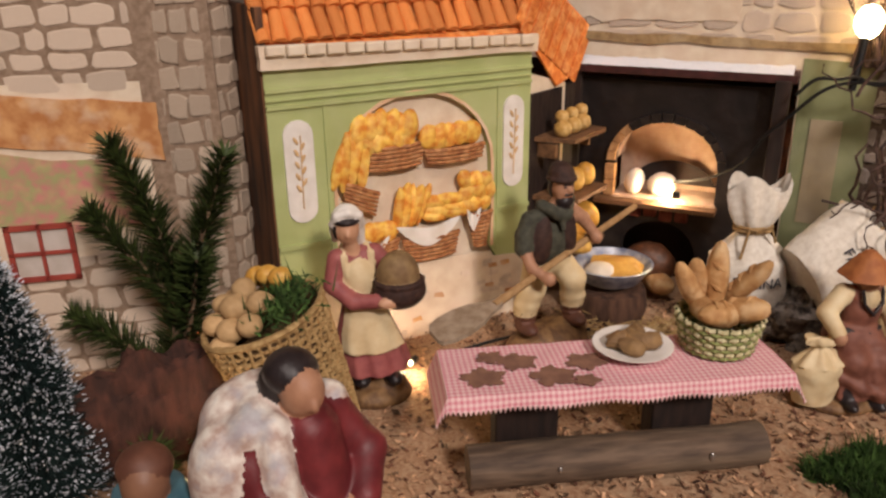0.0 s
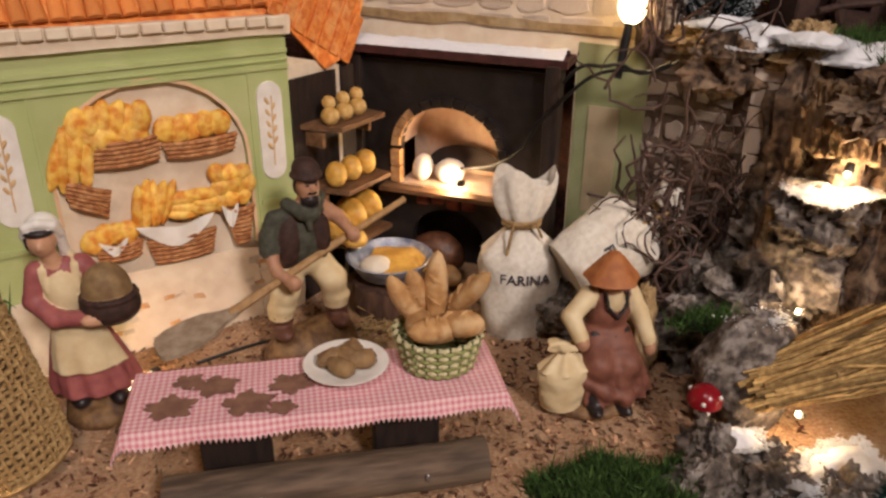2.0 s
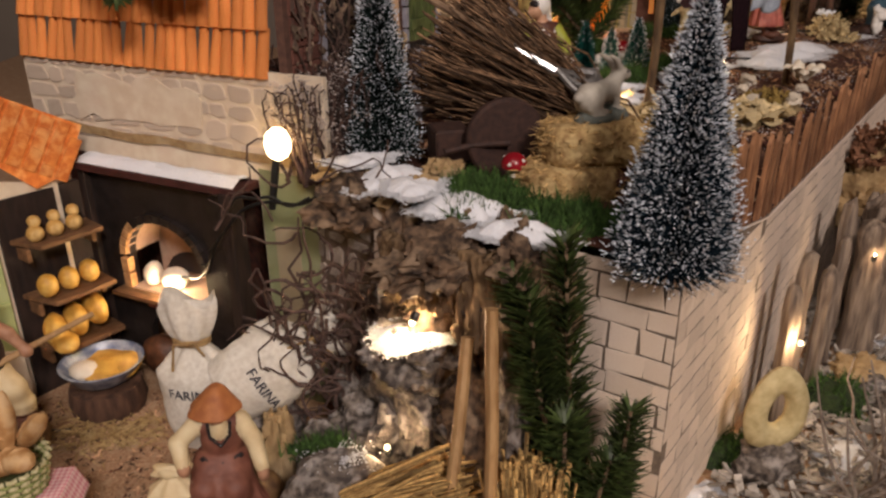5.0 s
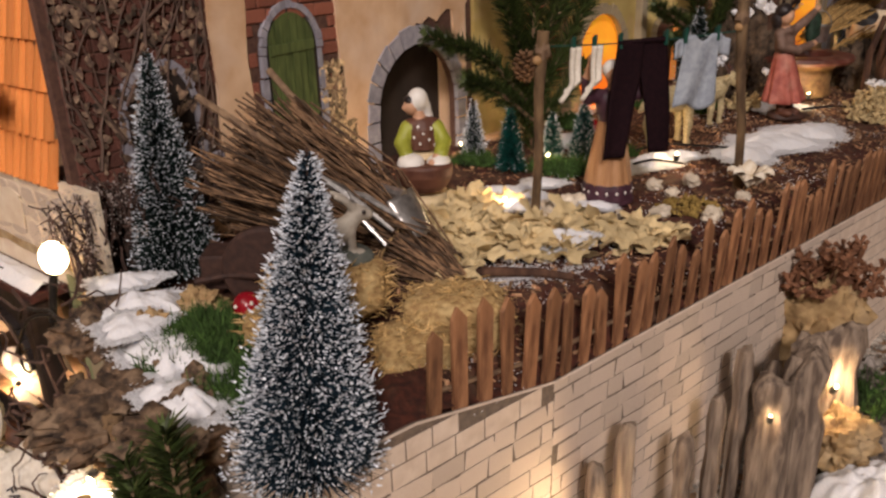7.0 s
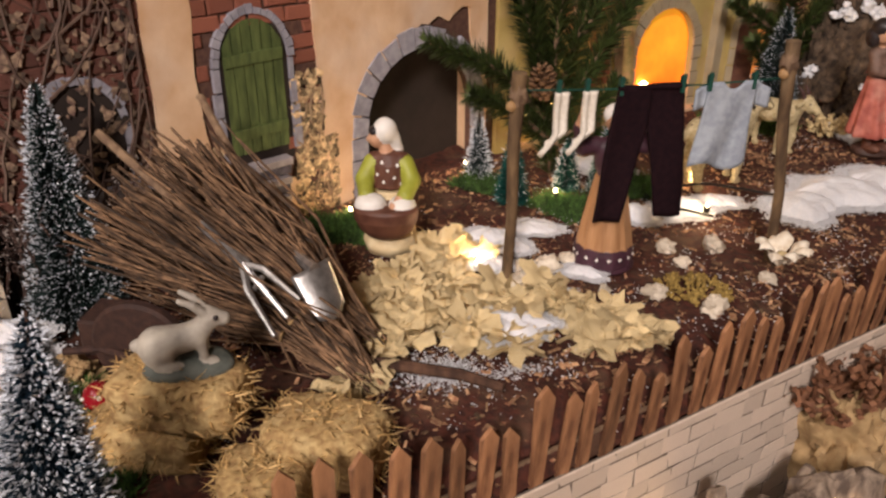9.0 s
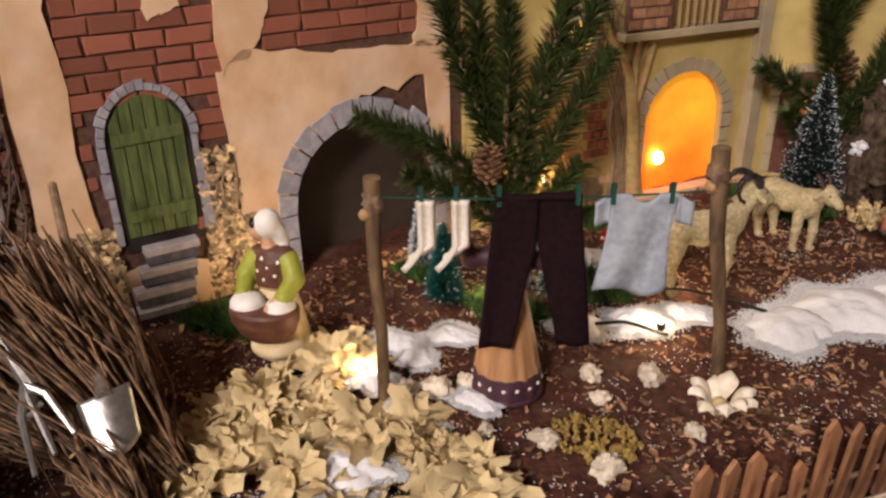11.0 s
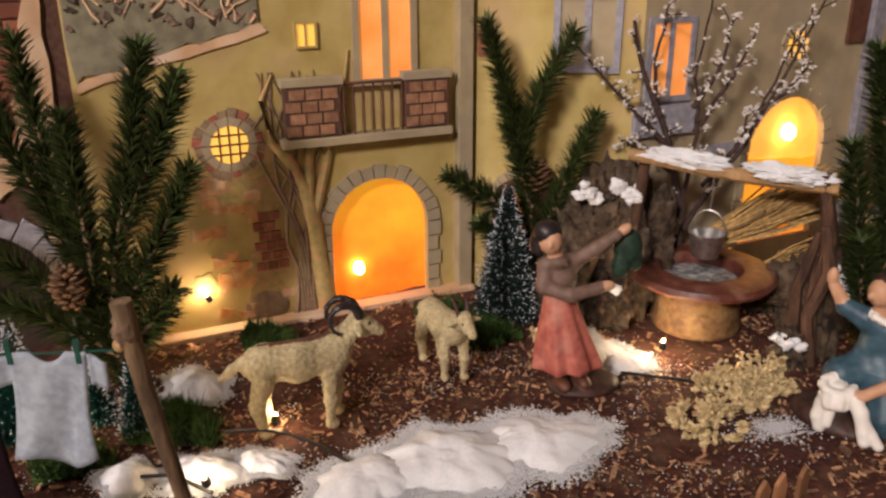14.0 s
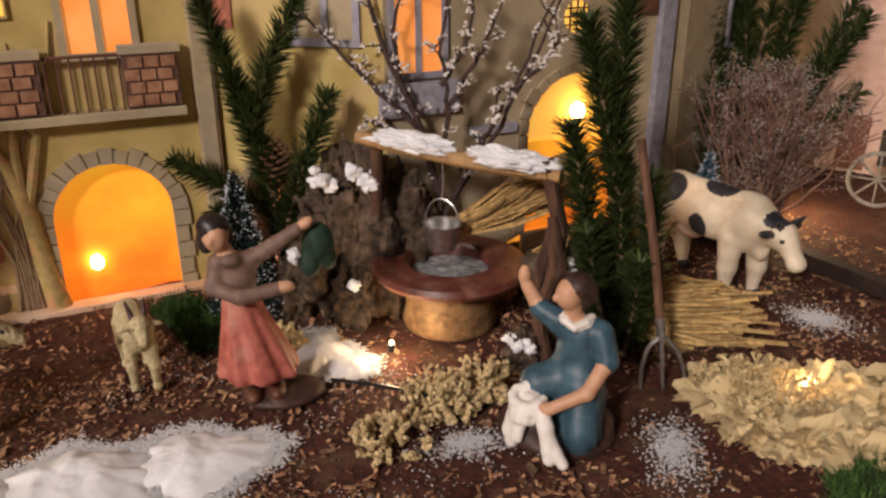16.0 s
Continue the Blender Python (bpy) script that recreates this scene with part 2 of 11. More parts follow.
TERRA = mat("brown_glazed_clay", (0.155, 0.050, 0.032), (0.095, 0.028, 0.02), 0.008, 0.4, 0.3, c=(0.28, 0.16, 0.12), size2=0.01, mix2=0.4)
GOLDC = mat("tan_clay", (0.27, 0.15, 0.065), (0.13, 0.07, 0.03), 0.005, 0.6, 0.7, c=(0.36, 0.24, 0.10), size2=0.012)
DENIM = mat("grey_blue_cloth", (0.34, 0.38, 0.43), (0.25, 0.28, 0.33), 0.004, 0.9, 0.4, c=(0.42, 0.46, 0.5), size2=0.02)
TROUS = mat("dark_plum_cloth", (0.017, 0.007, 0.009), (0.011, 0.005, 0.007), 0.003, 0.95, 0.4, spec=0.08)
PEG = mat("dark_green_peg", (0.012, 0.07, 0.05), (0.008, 0.05, 0.04), 0.01, 0.4, 0.0)
REDCAP = mat("red_gloss_paint", (0.30, 0.010, 0.018), (0.20, 0.006, 0.012), 0.01, 0.25, 0.05)
GREENW = mat("green_painted_card", (0.43, 0.48, 0.21), (0.37, 0.42, 0.165), 0.03, 0.7, 0.1, c=(0.50, 0.52, 0.28), size2=0.05)
CREAMW = mat("cream_card", (0.76, 0.66, 0.51), (0.66, 0.53, 0.39), 0.012, 0.75, 0.2, c=(0.72, 0.58, 0.46), size2=0.03)
PLASTER = mat("peach_plaster_card", (0.74, 0.52, 0.34), (0.60, 0.37, 0.21), 0.028, 0.75, 0.15, c=(0.74, 0.58, 0.45), size2=0.05, mix2=0.7)
YELLOWW = mat("yellow_plaster_card", (0.54, 0.42, 0.16), (0.42, 0.31, 0.10), 0.030, 0.75, 0.15, c=(0.50, 0.34, 0.18), size2=0.045, mix2=0.65)
GREYW = mat("faded_beige_card", (0.42, 0.34, 0.21), (0.34, 0.27, 0.17), 0.02, 0.75, 0.15, c=(0.32, 0.28, 0.22), size2=0.05)
BRICKM = mat("red_brick_card", (0.38, 0.135, 0.08), (0.22, 0.07, 0.045), 0.006, 0.8, 0.4, per_object=0.28)
FADEDB = mat("faded_brick_print", (0.36, 0.19, 0.105), (0.24, 0.115, 0.065), 0.006, 0.8, 0.3, per_object=0.2)
MORTAR = mat("dark_mortar", (0.13, 0.065, 0.045), (0.08, 0.04, 0.03), 0.004, 0.9, 0.4)
STONEP = mat("pale_block_card", (0.66, 0.55, 0.44), (0.54, 0.43, 0.33), 0.006, 0.8, 0.3, per_object=0.14, c=(0.52, 0.42, 0.33), size2=0.02)
ROSYC = mat("rosy_plaster_card", (0.62, 0.44, 0.38), (0.52, 0.35, 0.29), 0.012, 0.75, 0.15, c=(0.66, 0.52, 0.46), size2=0.03)
FROSTF = mat("faint_frost", (0.50, 0.44, 0.40), (0.34, 0.28, 0.25), 0.003, 0.6, 0.0)
JOINT = mat("thin_dark_joint", (0.15, 0.105, 0.075), (0.09, 0.06, 0.045), 0.004, 0.9, 0.3)
GREYRUB = mat("grey_rubble_card", (0.40, 0.34, 0.30), (0.25, 0.20, 0.17), 0.006, 0.8, 0.4, per_object=0.25, c=(0.46, 0.40, 0.34), size2=0.014)
STONEJ = mat("brown_joint", (0.33, 0.24, 0.17), (0.22, 0.15, 0.10), 0.004, 0.9, 0.3)
GREYST = mat("grey_arch_stone", (0.34, 0.33, 0.37), (0.24, 0.23, 0.27), 0.006, 0.8, 0.3, per_object=0.15)
TILE = mat("orange_roof_tile", (0.82, 0.29, 0.06), (0.62, 0.16, 0.03), 0.005, 0.7, 0.3, per_object=0.22, c=(0.86, 0.50, 0.20), size2=0.010)
GREEND = mat("green_door_boards", (0.115, 0.150, 0.045), (0.055, 0.078, 0.022), 0.004, 0.7, 0.4, stretch=(1, 1, 0.2))
# Near-black that puts the shade of openings into the colour.
DARKIN = mat("recess_shade", (0.030, 0.020, 0.016), (0.018, 0.012, 0.010), 0.02, 0.9, 0.1)
SOOT_SHADE = mat("sooty_shaded_oven", (0.020, 0.014, 0.013), (0.009, 0.007, 0.006), 0.012, 0.5, 0.3, c=(0.045, 0.032, 0.028), size2=0.03)
OVENIN = mat("pale_oven_lining", (0.55, 0.40, 0.30), (0.45, 0.30, 0.21), 0.01, 0.8, 0.3)
ARCHB = mat("lit_arch_brick", (0.50, 0.28, 0.12), (0.30, 0.15, 0.06), 0.005, 0.8, 0.5)
# These papers emit by themselves, in place of lamps behind them.
GLOWP = mat("self_lit_orange_paper", (1.0, 0.36, 0.02), (1.0, 0.27, 0.012), 0.05, 0.8, 0.0, c=(1.0, 0.46, 0.04), size2=0.03, emit=0.75)
GLOWY = mat("self_lit_yellow_paper", (1.0, 0.50, 0.07), (1.0, 0.42, 0.05), 0.05, 0.8, 0.0, c=(1.0, 0.58, 0.14), size2=0.03, emit=0.9)
SHAWLP = mat("painted_floral_shawl", (0.72, 0.67, 0.60), (0.42, 0.30, 0.25), 0.005, 0.5, 0.2, c=(0.34, 0.36, 0.42), size2=0.009, mix2=0.6)
OCHREP = mat("ochre_foliage_print", (0.50, 0.34, 0.14), (0.30, 0.24, 0.09), 0.006, 0.8, 0.1, c=(0.46, 0.22, 0.12), size2=0.012, mix2=0.7)
CREEP = mat("faded_creeper_print", (0.30, 0.20, 0.12), (0.20, 0.13, 0.08), 0.006, 0.8, 0.1, c=(0.36, 0.28, 0.16), size2=0.02)


def paint_backlight(m, low, high, z0, z1):
    """Paper that emits in place of a lamp behind it: the glow painted from one colour at its foot to another at its
    top.
    """
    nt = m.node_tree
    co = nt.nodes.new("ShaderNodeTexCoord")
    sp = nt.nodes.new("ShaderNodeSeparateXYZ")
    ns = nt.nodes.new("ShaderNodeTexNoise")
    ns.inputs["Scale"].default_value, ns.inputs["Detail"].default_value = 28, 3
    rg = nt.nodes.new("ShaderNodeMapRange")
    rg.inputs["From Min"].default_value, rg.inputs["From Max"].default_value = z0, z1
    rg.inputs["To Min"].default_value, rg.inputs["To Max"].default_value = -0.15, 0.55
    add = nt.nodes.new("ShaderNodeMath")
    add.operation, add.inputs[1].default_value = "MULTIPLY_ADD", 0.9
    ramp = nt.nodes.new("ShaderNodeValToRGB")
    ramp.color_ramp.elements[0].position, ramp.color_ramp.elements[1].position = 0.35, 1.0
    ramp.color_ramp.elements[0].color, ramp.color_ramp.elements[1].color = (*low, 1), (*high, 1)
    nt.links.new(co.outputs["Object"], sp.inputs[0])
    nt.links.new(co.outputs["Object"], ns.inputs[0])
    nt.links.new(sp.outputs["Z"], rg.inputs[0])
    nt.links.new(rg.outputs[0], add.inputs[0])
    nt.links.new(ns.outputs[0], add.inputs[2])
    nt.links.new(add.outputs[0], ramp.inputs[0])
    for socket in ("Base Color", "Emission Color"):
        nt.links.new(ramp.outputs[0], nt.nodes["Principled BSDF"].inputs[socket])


# Window panes emit too, in place of lamps inside.
GLOWW = mat("self_lit_window_paper", (1.0, 0.40, 0.11), (0.95, 0.30, 0.06), 0.03, 0.8, 0.0, emit=0.55)
BULB = mat("warm_led", (1.0, 0.72, 0.36), (1.0, 0.70, 0.34), 1.0, 0.4, 0.0, emit=30.0)
BULBR = mat("red_led", (1.0, 0.30, 0.16), (1.0, 0.26, 0.12), 1.0, 0.4, 0.0, emit=7.0)
BLOSSOM = mat("frosted_bead", (0.80, 0.76, 0.72), (0.66, 0.60, 0.55), 0.004, 0.25, 0.2, island=0.12)
FLOWERS = mat("pink_flower_print", (0.56, 0.22, 0.20), (0.36, 0.36, 0.16), 0.006, 0.8, 0.1, c=(0.60, 0.45, 0.22), size2=0.015)
ORANGEP = mat("faded_orange_print", (0.66, 0.36, 0.15), (0.44, 0.18, 0.06), 0.010, 0.8, 0.1, c=(0.70, 0.54, 0.38), size2=0.018, mix2=0.7)
ROOMP = mat("room_wall_paint", (0.30, 0.25, 0.20), (0.27, 0.22, 0.18), 0.2, 0.8, 0.05)
CLOTHT = mat("dark_table_cloth", (0.10, 0.05, 0.035), (0.07, 0.035, 0.025), 0.01, 0.9, 0.3)
PINEC = mat("pine_cone_scale", (0.20, 0.11, 0.055), (0.10, 0.05, 0.025), 0.004, 0.7, 0.4, island=0.3)
BASKP = mat("printed_wicker", (0.50, 0.22, 0.08), (0.24, 0.085, 0.03), 0.003, 0.8, 0.3, c=(0.60, 0.34, 0.16), size2=0.006)


def gingham():
    """Pink and white checked cotton, checks of 1.4 mm."""
    m = bpy.data.materials.new("pink_gingham")
    m.use_nodes = True
    nt = m.node_tree
    bsdf = nt.nodes["Principled BSDF"]
    bsdf.inputs["Roughness"].default_value = 0.85
    co = nt.nodes.new("ShaderNodeTexCoord")
    sp = nt.nodes.new("ShaderNodeSeparateXYZ")
    nt.links.new(co.outputs["UV"], sp.inputs[0])
    bands = []
    for axis in ("X", "Y"):
        mul = nt.nodes.new("ShaderNodeMath")
        mul.operation, mul.inputs[1].default_value = "MULTIPLY", 1 / 0.0027
        fr = nt.nodes.new("ShaderNodeMath")
        fr.operation = "FRACT"
        gt = nt.nodes.new("ShaderNodeMath")
        gt.operation, gt.inputs[1].default_value = "GREATER_THAN", 0.5
        nt.links.new(sp.outputs[axis], mul.inputs[0])
        nt.links.new(mul.outputs[0], fr.inputs[0])
        nt.links.new(fr.outputs[0], gt.inputs[0])
        bands.append(gt)
    add = nt.nodes.new("ShaderNodeMath")
    nt.links.new(bands[0].outputs[0], add.inputs[0])
    nt.links.new(bands[1].outputs[0], add.inputs[1])
    half = nt.nodes.new("ShaderNodeMath")
    half.operation, half.inputs[1].default_value = "MULTIPLY", 0.5
    nt.links.new(add.outputs[0], half.inputs[0])
    ramp = nt.nodes.new("ShaderNodeValToRGB")
    ramp.color_ramp.elements[0].color = (0.78, 0.57, 0.56, 1)
    ramp.color_ramp.elements[1].color = (0.62, 0.21, 0.26, 1)
    nt.links.new(half.outputs[0], ramp.inputs[0])
    ns = nt.nodes.new("ShaderNodeTexNoise")
    ns.inputs["Scale"].default_value = 90
    bp = nt.nodes.new("ShaderNodeBump")
    bp.inputs["Strength"].default_value, bp.inputs["Distance"].default_value = 0.5, 0.001
    nt.links.new(co.outputs["Object"], ns.inputs[0])
    nt.links.new(ns.outputs[0], bp.inputs["Height"])
    nt.links.new(bp.outputs[0], bsdf.inputs["Normal"])
    nt.links.new(ramp.outputs[0], bsdf.inputs["Base Color"])
    return m


GINGHAM = gingham()
paint_backlight(GLOWP, (1.0, 0.19, 0.012), (1.0, 0.46, 0.03), 0.17, 0.285)
paint_backlight(GLOWY, (1.0, 0.36, 0.03), (1.0, 0.56, 0.10), 0.22, 0.31)

# ---- builders ----
rng = np.random.default_rng(7)


class Build:
    """Gathers vertices and faces of one mesh; each face has the number of its material."""

    def __init__(self):
        self.v, self.f, self.m, self.n = [], [], [], 0

    def add(self, verts, faces, m=0):
        verts = np.asarray(verts, float).reshape(-1, 3)
        self.v.append(verts)
        self.f += [tuple(i + self.n for i in f) for f in faces]
        self.m += [m] * len(faces)
        self.n += len(verts)
        return self

    def box(self, c, s, m=0, turn=None, bevel=0.12):
        """A box with chamfered edges."""
        s = np.array(s) / 2
        k = bevel * min(s)
        v, f = [], []
        idx = {}
        for sx in (-1, 1):
            for sy in (-1, 1):
                for sz in (-1, 1):
                    for ax in range(3):
                        p = np.array([sx, sy, sz]) * (s - k)
                        p[ax] = (sx, sy, sz)[ax] * s[ax]
                        idx[sx, sy, sz, ax] = len(v)
                        v.append(p)
        for ax in range(3):
            o = [a for a in range(3) if a != ax]
            for sg in (-1, 1):
                quad = []
                for a, b in ((-1, -1), (1, -1), (1, 1), (-1, 1)):
                    key = [0, 0, 0]
                    key[ax], key[o[0]], key[o[1]] = sg, a, b
                    quad.append(idx[(*key, ax)])
                f.append(quad if (sg > 0) == (ax != 1) else quad[::-1])
        for ax in range(3):
            o = [a for a in range(3) if a != ax]
            for a in (-1, 1):
                for b in (-1, 1):
                    k1, k2 = [0, 0, 0], [0, 0, 0]
                    k1[ax], k2[ax] = -1, 1
                    for kk in (k1, k2):
                        kk[o[0]], kk[o[1]] = a, b
                    q = [idx[(*k1, o[0])], idx[(*k2, o[0])], idx[(*k2, o[1])], idx[(*k1, o[1])]]
                    f.append(q)
        for sx in (-1, 1):
            for sy in (-1, 1):
                for sz in (-1, 1):
                    f.append([idx[sx, sy, sz, 0], idx[sx, sy, sz, 1], idx[sx, sy, sz, 2]])
        v = np.array(v)
        if turn is not None:
            v = v @ np.array(turn).T
        return self.add(v + np.array(c), f, m)

    def lathe(self, profile, m=0, seg=24, c=(0, 0, 0), squash=1.0, wave=0.0, waves=9, turn=None):
        """profile: rows of radius, height. wave: folds of a skirt."""
        a = np.linspace(0, 2 * math.pi, seg, endpoint=False)
        v = []
        for i, (r, z) in enumerate(profile):
            rr = r * (1 + wave * np.sin(waves * a) * (1 - i / len(profile)))
            v.append(np.stack([rr * np.cos(a), rr * np.sin(a) * squash, np.full(seg, z)], 1))
        v = np.concatenate(v)
        f = [(i * seg + j, i * seg + (j + 1) % seg, (i + 1) * seg + (j + 1) % seg, (i + 1) * seg + j) for i in range(len(profile) - 1) for j in range(seg)]
        if profile[0][0] > 1e-6:
            f.append(tuple(range(seg))[::-1])
        if profile[-1][0] > 1e-6:
            f.append(tuple((len(profile) - 1) * seg + j for j in range(seg)))
        if turn is not None:
            v = v @ np.array(turn).T
        return self.add(v + np.array(c), f, m)

    def tube(self, pts, radii, m=0, seg=8):
        pts = np.asarray(pts, float)
        radii = np.broadcast_to(np.asarray(radii, float), len(pts))
        tang = np.gradient(pts, axis=0)
        tang /= np.linalg.norm(tang, axis=1)[:, None] + 1e-12
        ref = np.array([0, 0, 1.0]) if abs(tang[0][2]) < 0.9 else np.array([1.0, 0, 0])
        v = []
        a = np.linspace(0, 2 * math.pi, seg, endpoint=False)
        for p, t, r in zip(pts, tang, radii):
            x = np.cross(ref, t)
            x /= np.linalg.norm(x) + 1e-12
            y = np.cross(t, x)
            ref = np.cross(t, x) if abs(np.dot(ref, t)) > 0.95 else ref
            v.append(p + r * (np.cos(a)[:, None] * x + np.sin(a)[:, None] * y))
        n = len(pts)
        f = [(i * seg + j, i * seg + (j + 1) % seg, (i + 1) * seg + (j + 1) % seg, (i + 1) * seg + j) for i in range(n - 1) for j in range(seg)]
        f += [tuple(range(seg))[::-1], tuple((n - 1) * seg + j for j in range(seg))]
        return self.add(np.concatenate(v), f, m)

    def ball(self, c, r, m=0, seg=14, rings=9, turn=None, rough=0.0, scale=1.0, seed=0.0, flat=None):
        """An ellipsoid, roughened by noise if asked."""
        r = np.broadcast_to(np.asarray(r, float), 3)
        v = [np.array([0, 0, -1.0])]
        for i in range(1, rings):
            th = math.pi * i / rings
            a = np.linspace(0, 2 * math.pi, seg, endpoint=False)
            v += list(np.stack([np.sin(th) * np.cos(a), np.sin(th) * np.sin(a), np.full(seg, -np.cos(th))], 1))
        v.append(np.array([0, 0, 1.0]))
        v = np.array(v)
        if rough:
            k = [1 + rough * (noise.fractal(Vector(p * scale + seed), 0.9, 2.1, 5)) for p in v]
            v = v * np.array(k)[:, None]
        if flat is not None:
            v[:, 2] = np.maximum(v[:, 2], flat)
        v = v * r
        f = [(0, 1 + (j + 1) % seg, 1 + j) for j in range(seg)]
        for i in range(rings - 2):
            f += [(1 + i * seg + j, 1 + i * seg + (j + 1) % seg, 1 + (i + 1) * seg + (j + 1) % seg, 1 + (i + 1) * seg + j) for j in range(seg)]
        last = 1 + (rings - 2) * seg
        f += [(last + j, last + (j + 1) % seg, len(v) - 1) for j in range(seg)]
        if turn is not None:
            v = v @ np.array(turn).T
        return self.add(v + np.array(c), f, m)

    def slab(self, outline, z0, z1, m=0, m_side=None):
        """A flat shape given by its outline in x and y (counter-clockwise), from z0 to z1."""
        o = np.asarray(outline, float)
        n = len(o)
        v = np.concatenate([np.c_[o, np.full(n, z0)], np.c_[o, np.full(n, z1)]])
        self.add(v, [tuple(range(n))[::-1], tuple(range(n, 2 * n))], m)
        return self.add(v, [(j, (j + 1) % n, n + (j + 1) % n, n + j) for j in range(n)], m if m_side is None else m_side)

    def grid(self, fn, nu, nv, m=0):
        """A sheet of points fn(s, t), s and t from 0 to 1."""
        v = [fn(i / nu, j / nv) for j in range(nv + 1) for i in range(nu + 1)]
        f = [(j * (nu + 1) + i, j * (nu + 1) + i + 1, (j + 1) * (nu + 1) + i + 1, (j + 1) * (nu + 1) + i) for j in range(nv) for i in range(nu)]
        return self.add(v, f, m)

    def spikes(self, base, tip, width, m=0):
        """Many thin blades, each a crossed pair of triangles."""
        base, tip = np.asarray(base, float), np.asarray(tip, float)
        n = len(base)
        d = tip - base
        d /= np.linalg.norm(d, axis=1)[:, None] + 1e-12
        side = np.cross(d, rng.normal(size=(n, 3)))
        side /= np.linalg.norm(side, axis=1)[:, None] + 1e-12
        other = np.cross(d, side)
        w = np.broadcast_to(np.asarray(width, float), n)[:, None] / 2
        v = np.stack([base + side * w, base - side * w, base + other * w, base - other * w, tip], 1).reshape(-1, 3)
        f = [q for k in range(n) for q in ((5 * k, 5 * k + 1, 5 * k + 4), (5 * k + 2, 5 * k + 3, 5 * k + 4))]
        return self.add(v, f, m)

    def needles(self, base, tip, along, width, m=0):
        """Flat narrow leaves with a bend towards the tip of their shoot."""
        n = len(base)
        d = tip - base
        side = np.cross(d, along)
        side /= np.linalg.norm(side, axis=1)[:, None] + 1e-12
        up = np.cross(d, side)
        up /= np.linalg.norm(up, axis=1)[:, None] + 1e-12
        w = width / 2
        mid = base + d * 0.55 - up * np.linalg.norm(d, axis=1)[:, None] * 0.06
        v = np.stack([base - side * w * 0.7, base + side * w * 0.7, mid + side * w, mid - side * w, tip, mid + up * w * 0.7], 1).reshape(-1, 3)
        f = [q for k in range(0, 6 * n, 6) for q in ((k, k + 1, k + 5), (k + 1, k + 2, k + 5), (k + 3, k, k + 5), (k + 2, k + 4, k + 5), (k + 4, k + 3, k + 5), (k, k + 3, k + 2, k + 1), (k + 3, k + 4, k + 2))]
        return self.add(v, f, m)

    def chips(self, centre, size, m=0, thick=0.3):
        """Many small flat flakes, each with its own turn."""
        centre = np.asarray(centre, float)
        n = len(centre)
        size = np.broadcast_to(np.asarray(size, float), n)
        yaw, tilt, long = rng.uniform(0, 6.3, n), rng.normal(0, 0.35, n), rng.uniform(0.35, 1.0, n)
        ax = np.stack([np.cos(yaw), np.sin(yaw), np.sin(tilt)], 1) * size[:, None] / 2
        ay = np.stack([-np.sin(yaw), np.cos(yaw), np.sin(rng.normal(0, 0.3, n))], 1) * (size * long)[:, None] * 0.35
        az = np.stack([np.zeros(n), np.zeros(n), size * thick * 0.5], 1)
        q = [centre - ax - ay * rng.uniform(0.2, 1, (n, 1)), centre + ax - ay, centre + ax + ay * rng.uniform(0.2, 1, (n, 1)), centre - ax + ay]
        v = np.stack(q + [p + az for p in q], 1).reshape(-1, 3)
        quads = ((4, 5, 6, 7), (0, 1, 5, 4), (1, 2, 6, 5), (2, 3, 7, 6), (3, 0, 4, 7))
        f = [tuple(8 * k + i for i in qd) for k in range(n) for qd in quads]
        return self.add(v, f, m)

    def mesh(self, name, mats, smooth=True):
        me = bpy.data.meshes.new(name)
        v = np.concatenate(self.v)
        me.from_pydata(v.tolist(), [], self.f)
        for one in (mats if isinstance(mats, (list, tuple)) else [mats]):
            me.materials.append(one)
        me.polygons.foreach_set("material_index", self.m)
        if smooth:
            me.polygons.foreach_set("use_smooth", [True] * len(self.f))
            if smooth != "soft":
                me.set_sharp_from_angle(angle=radians(40))
        me.update()
        return me


def part(name, b, material, parent=None, label="", smooth=True):
    """One mesh object from a Build (or a mesh), under its thing or part."""
    ob = new(name, b if isinstance(b, bpy.types.Mesh) else b.mesh(name, material, smooth))
    if parent:
        ob.parent = parent
    return tagged(ob, label)


def thing(name, label, category, place=(0, 0, 0), rz=0.0, group="", kind=""):
    ob = new(name)
    ob.empty_display_size = 0.01
    ob.matrix_world = pose(*place, 0, 0, rz)
    return tagged(ob, label, category, group, kind)


def solid(name, label, category, b, material, place=(0, 0, 0), rz=0.0, group="", kind="", smooth=True):
    """A thing that is one mesh."""
    ob = part(name, b, material, None, label, smooth)
    ob.matrix_world = pose(*place, 0, 0, rz)
    return tagged(ob, label, category, group, kind)


def rot(rx=0, ry=0, rz=0):
    return np.array(Euler([radians(a) for a in (rx, ry, rz)]).to_matrix())


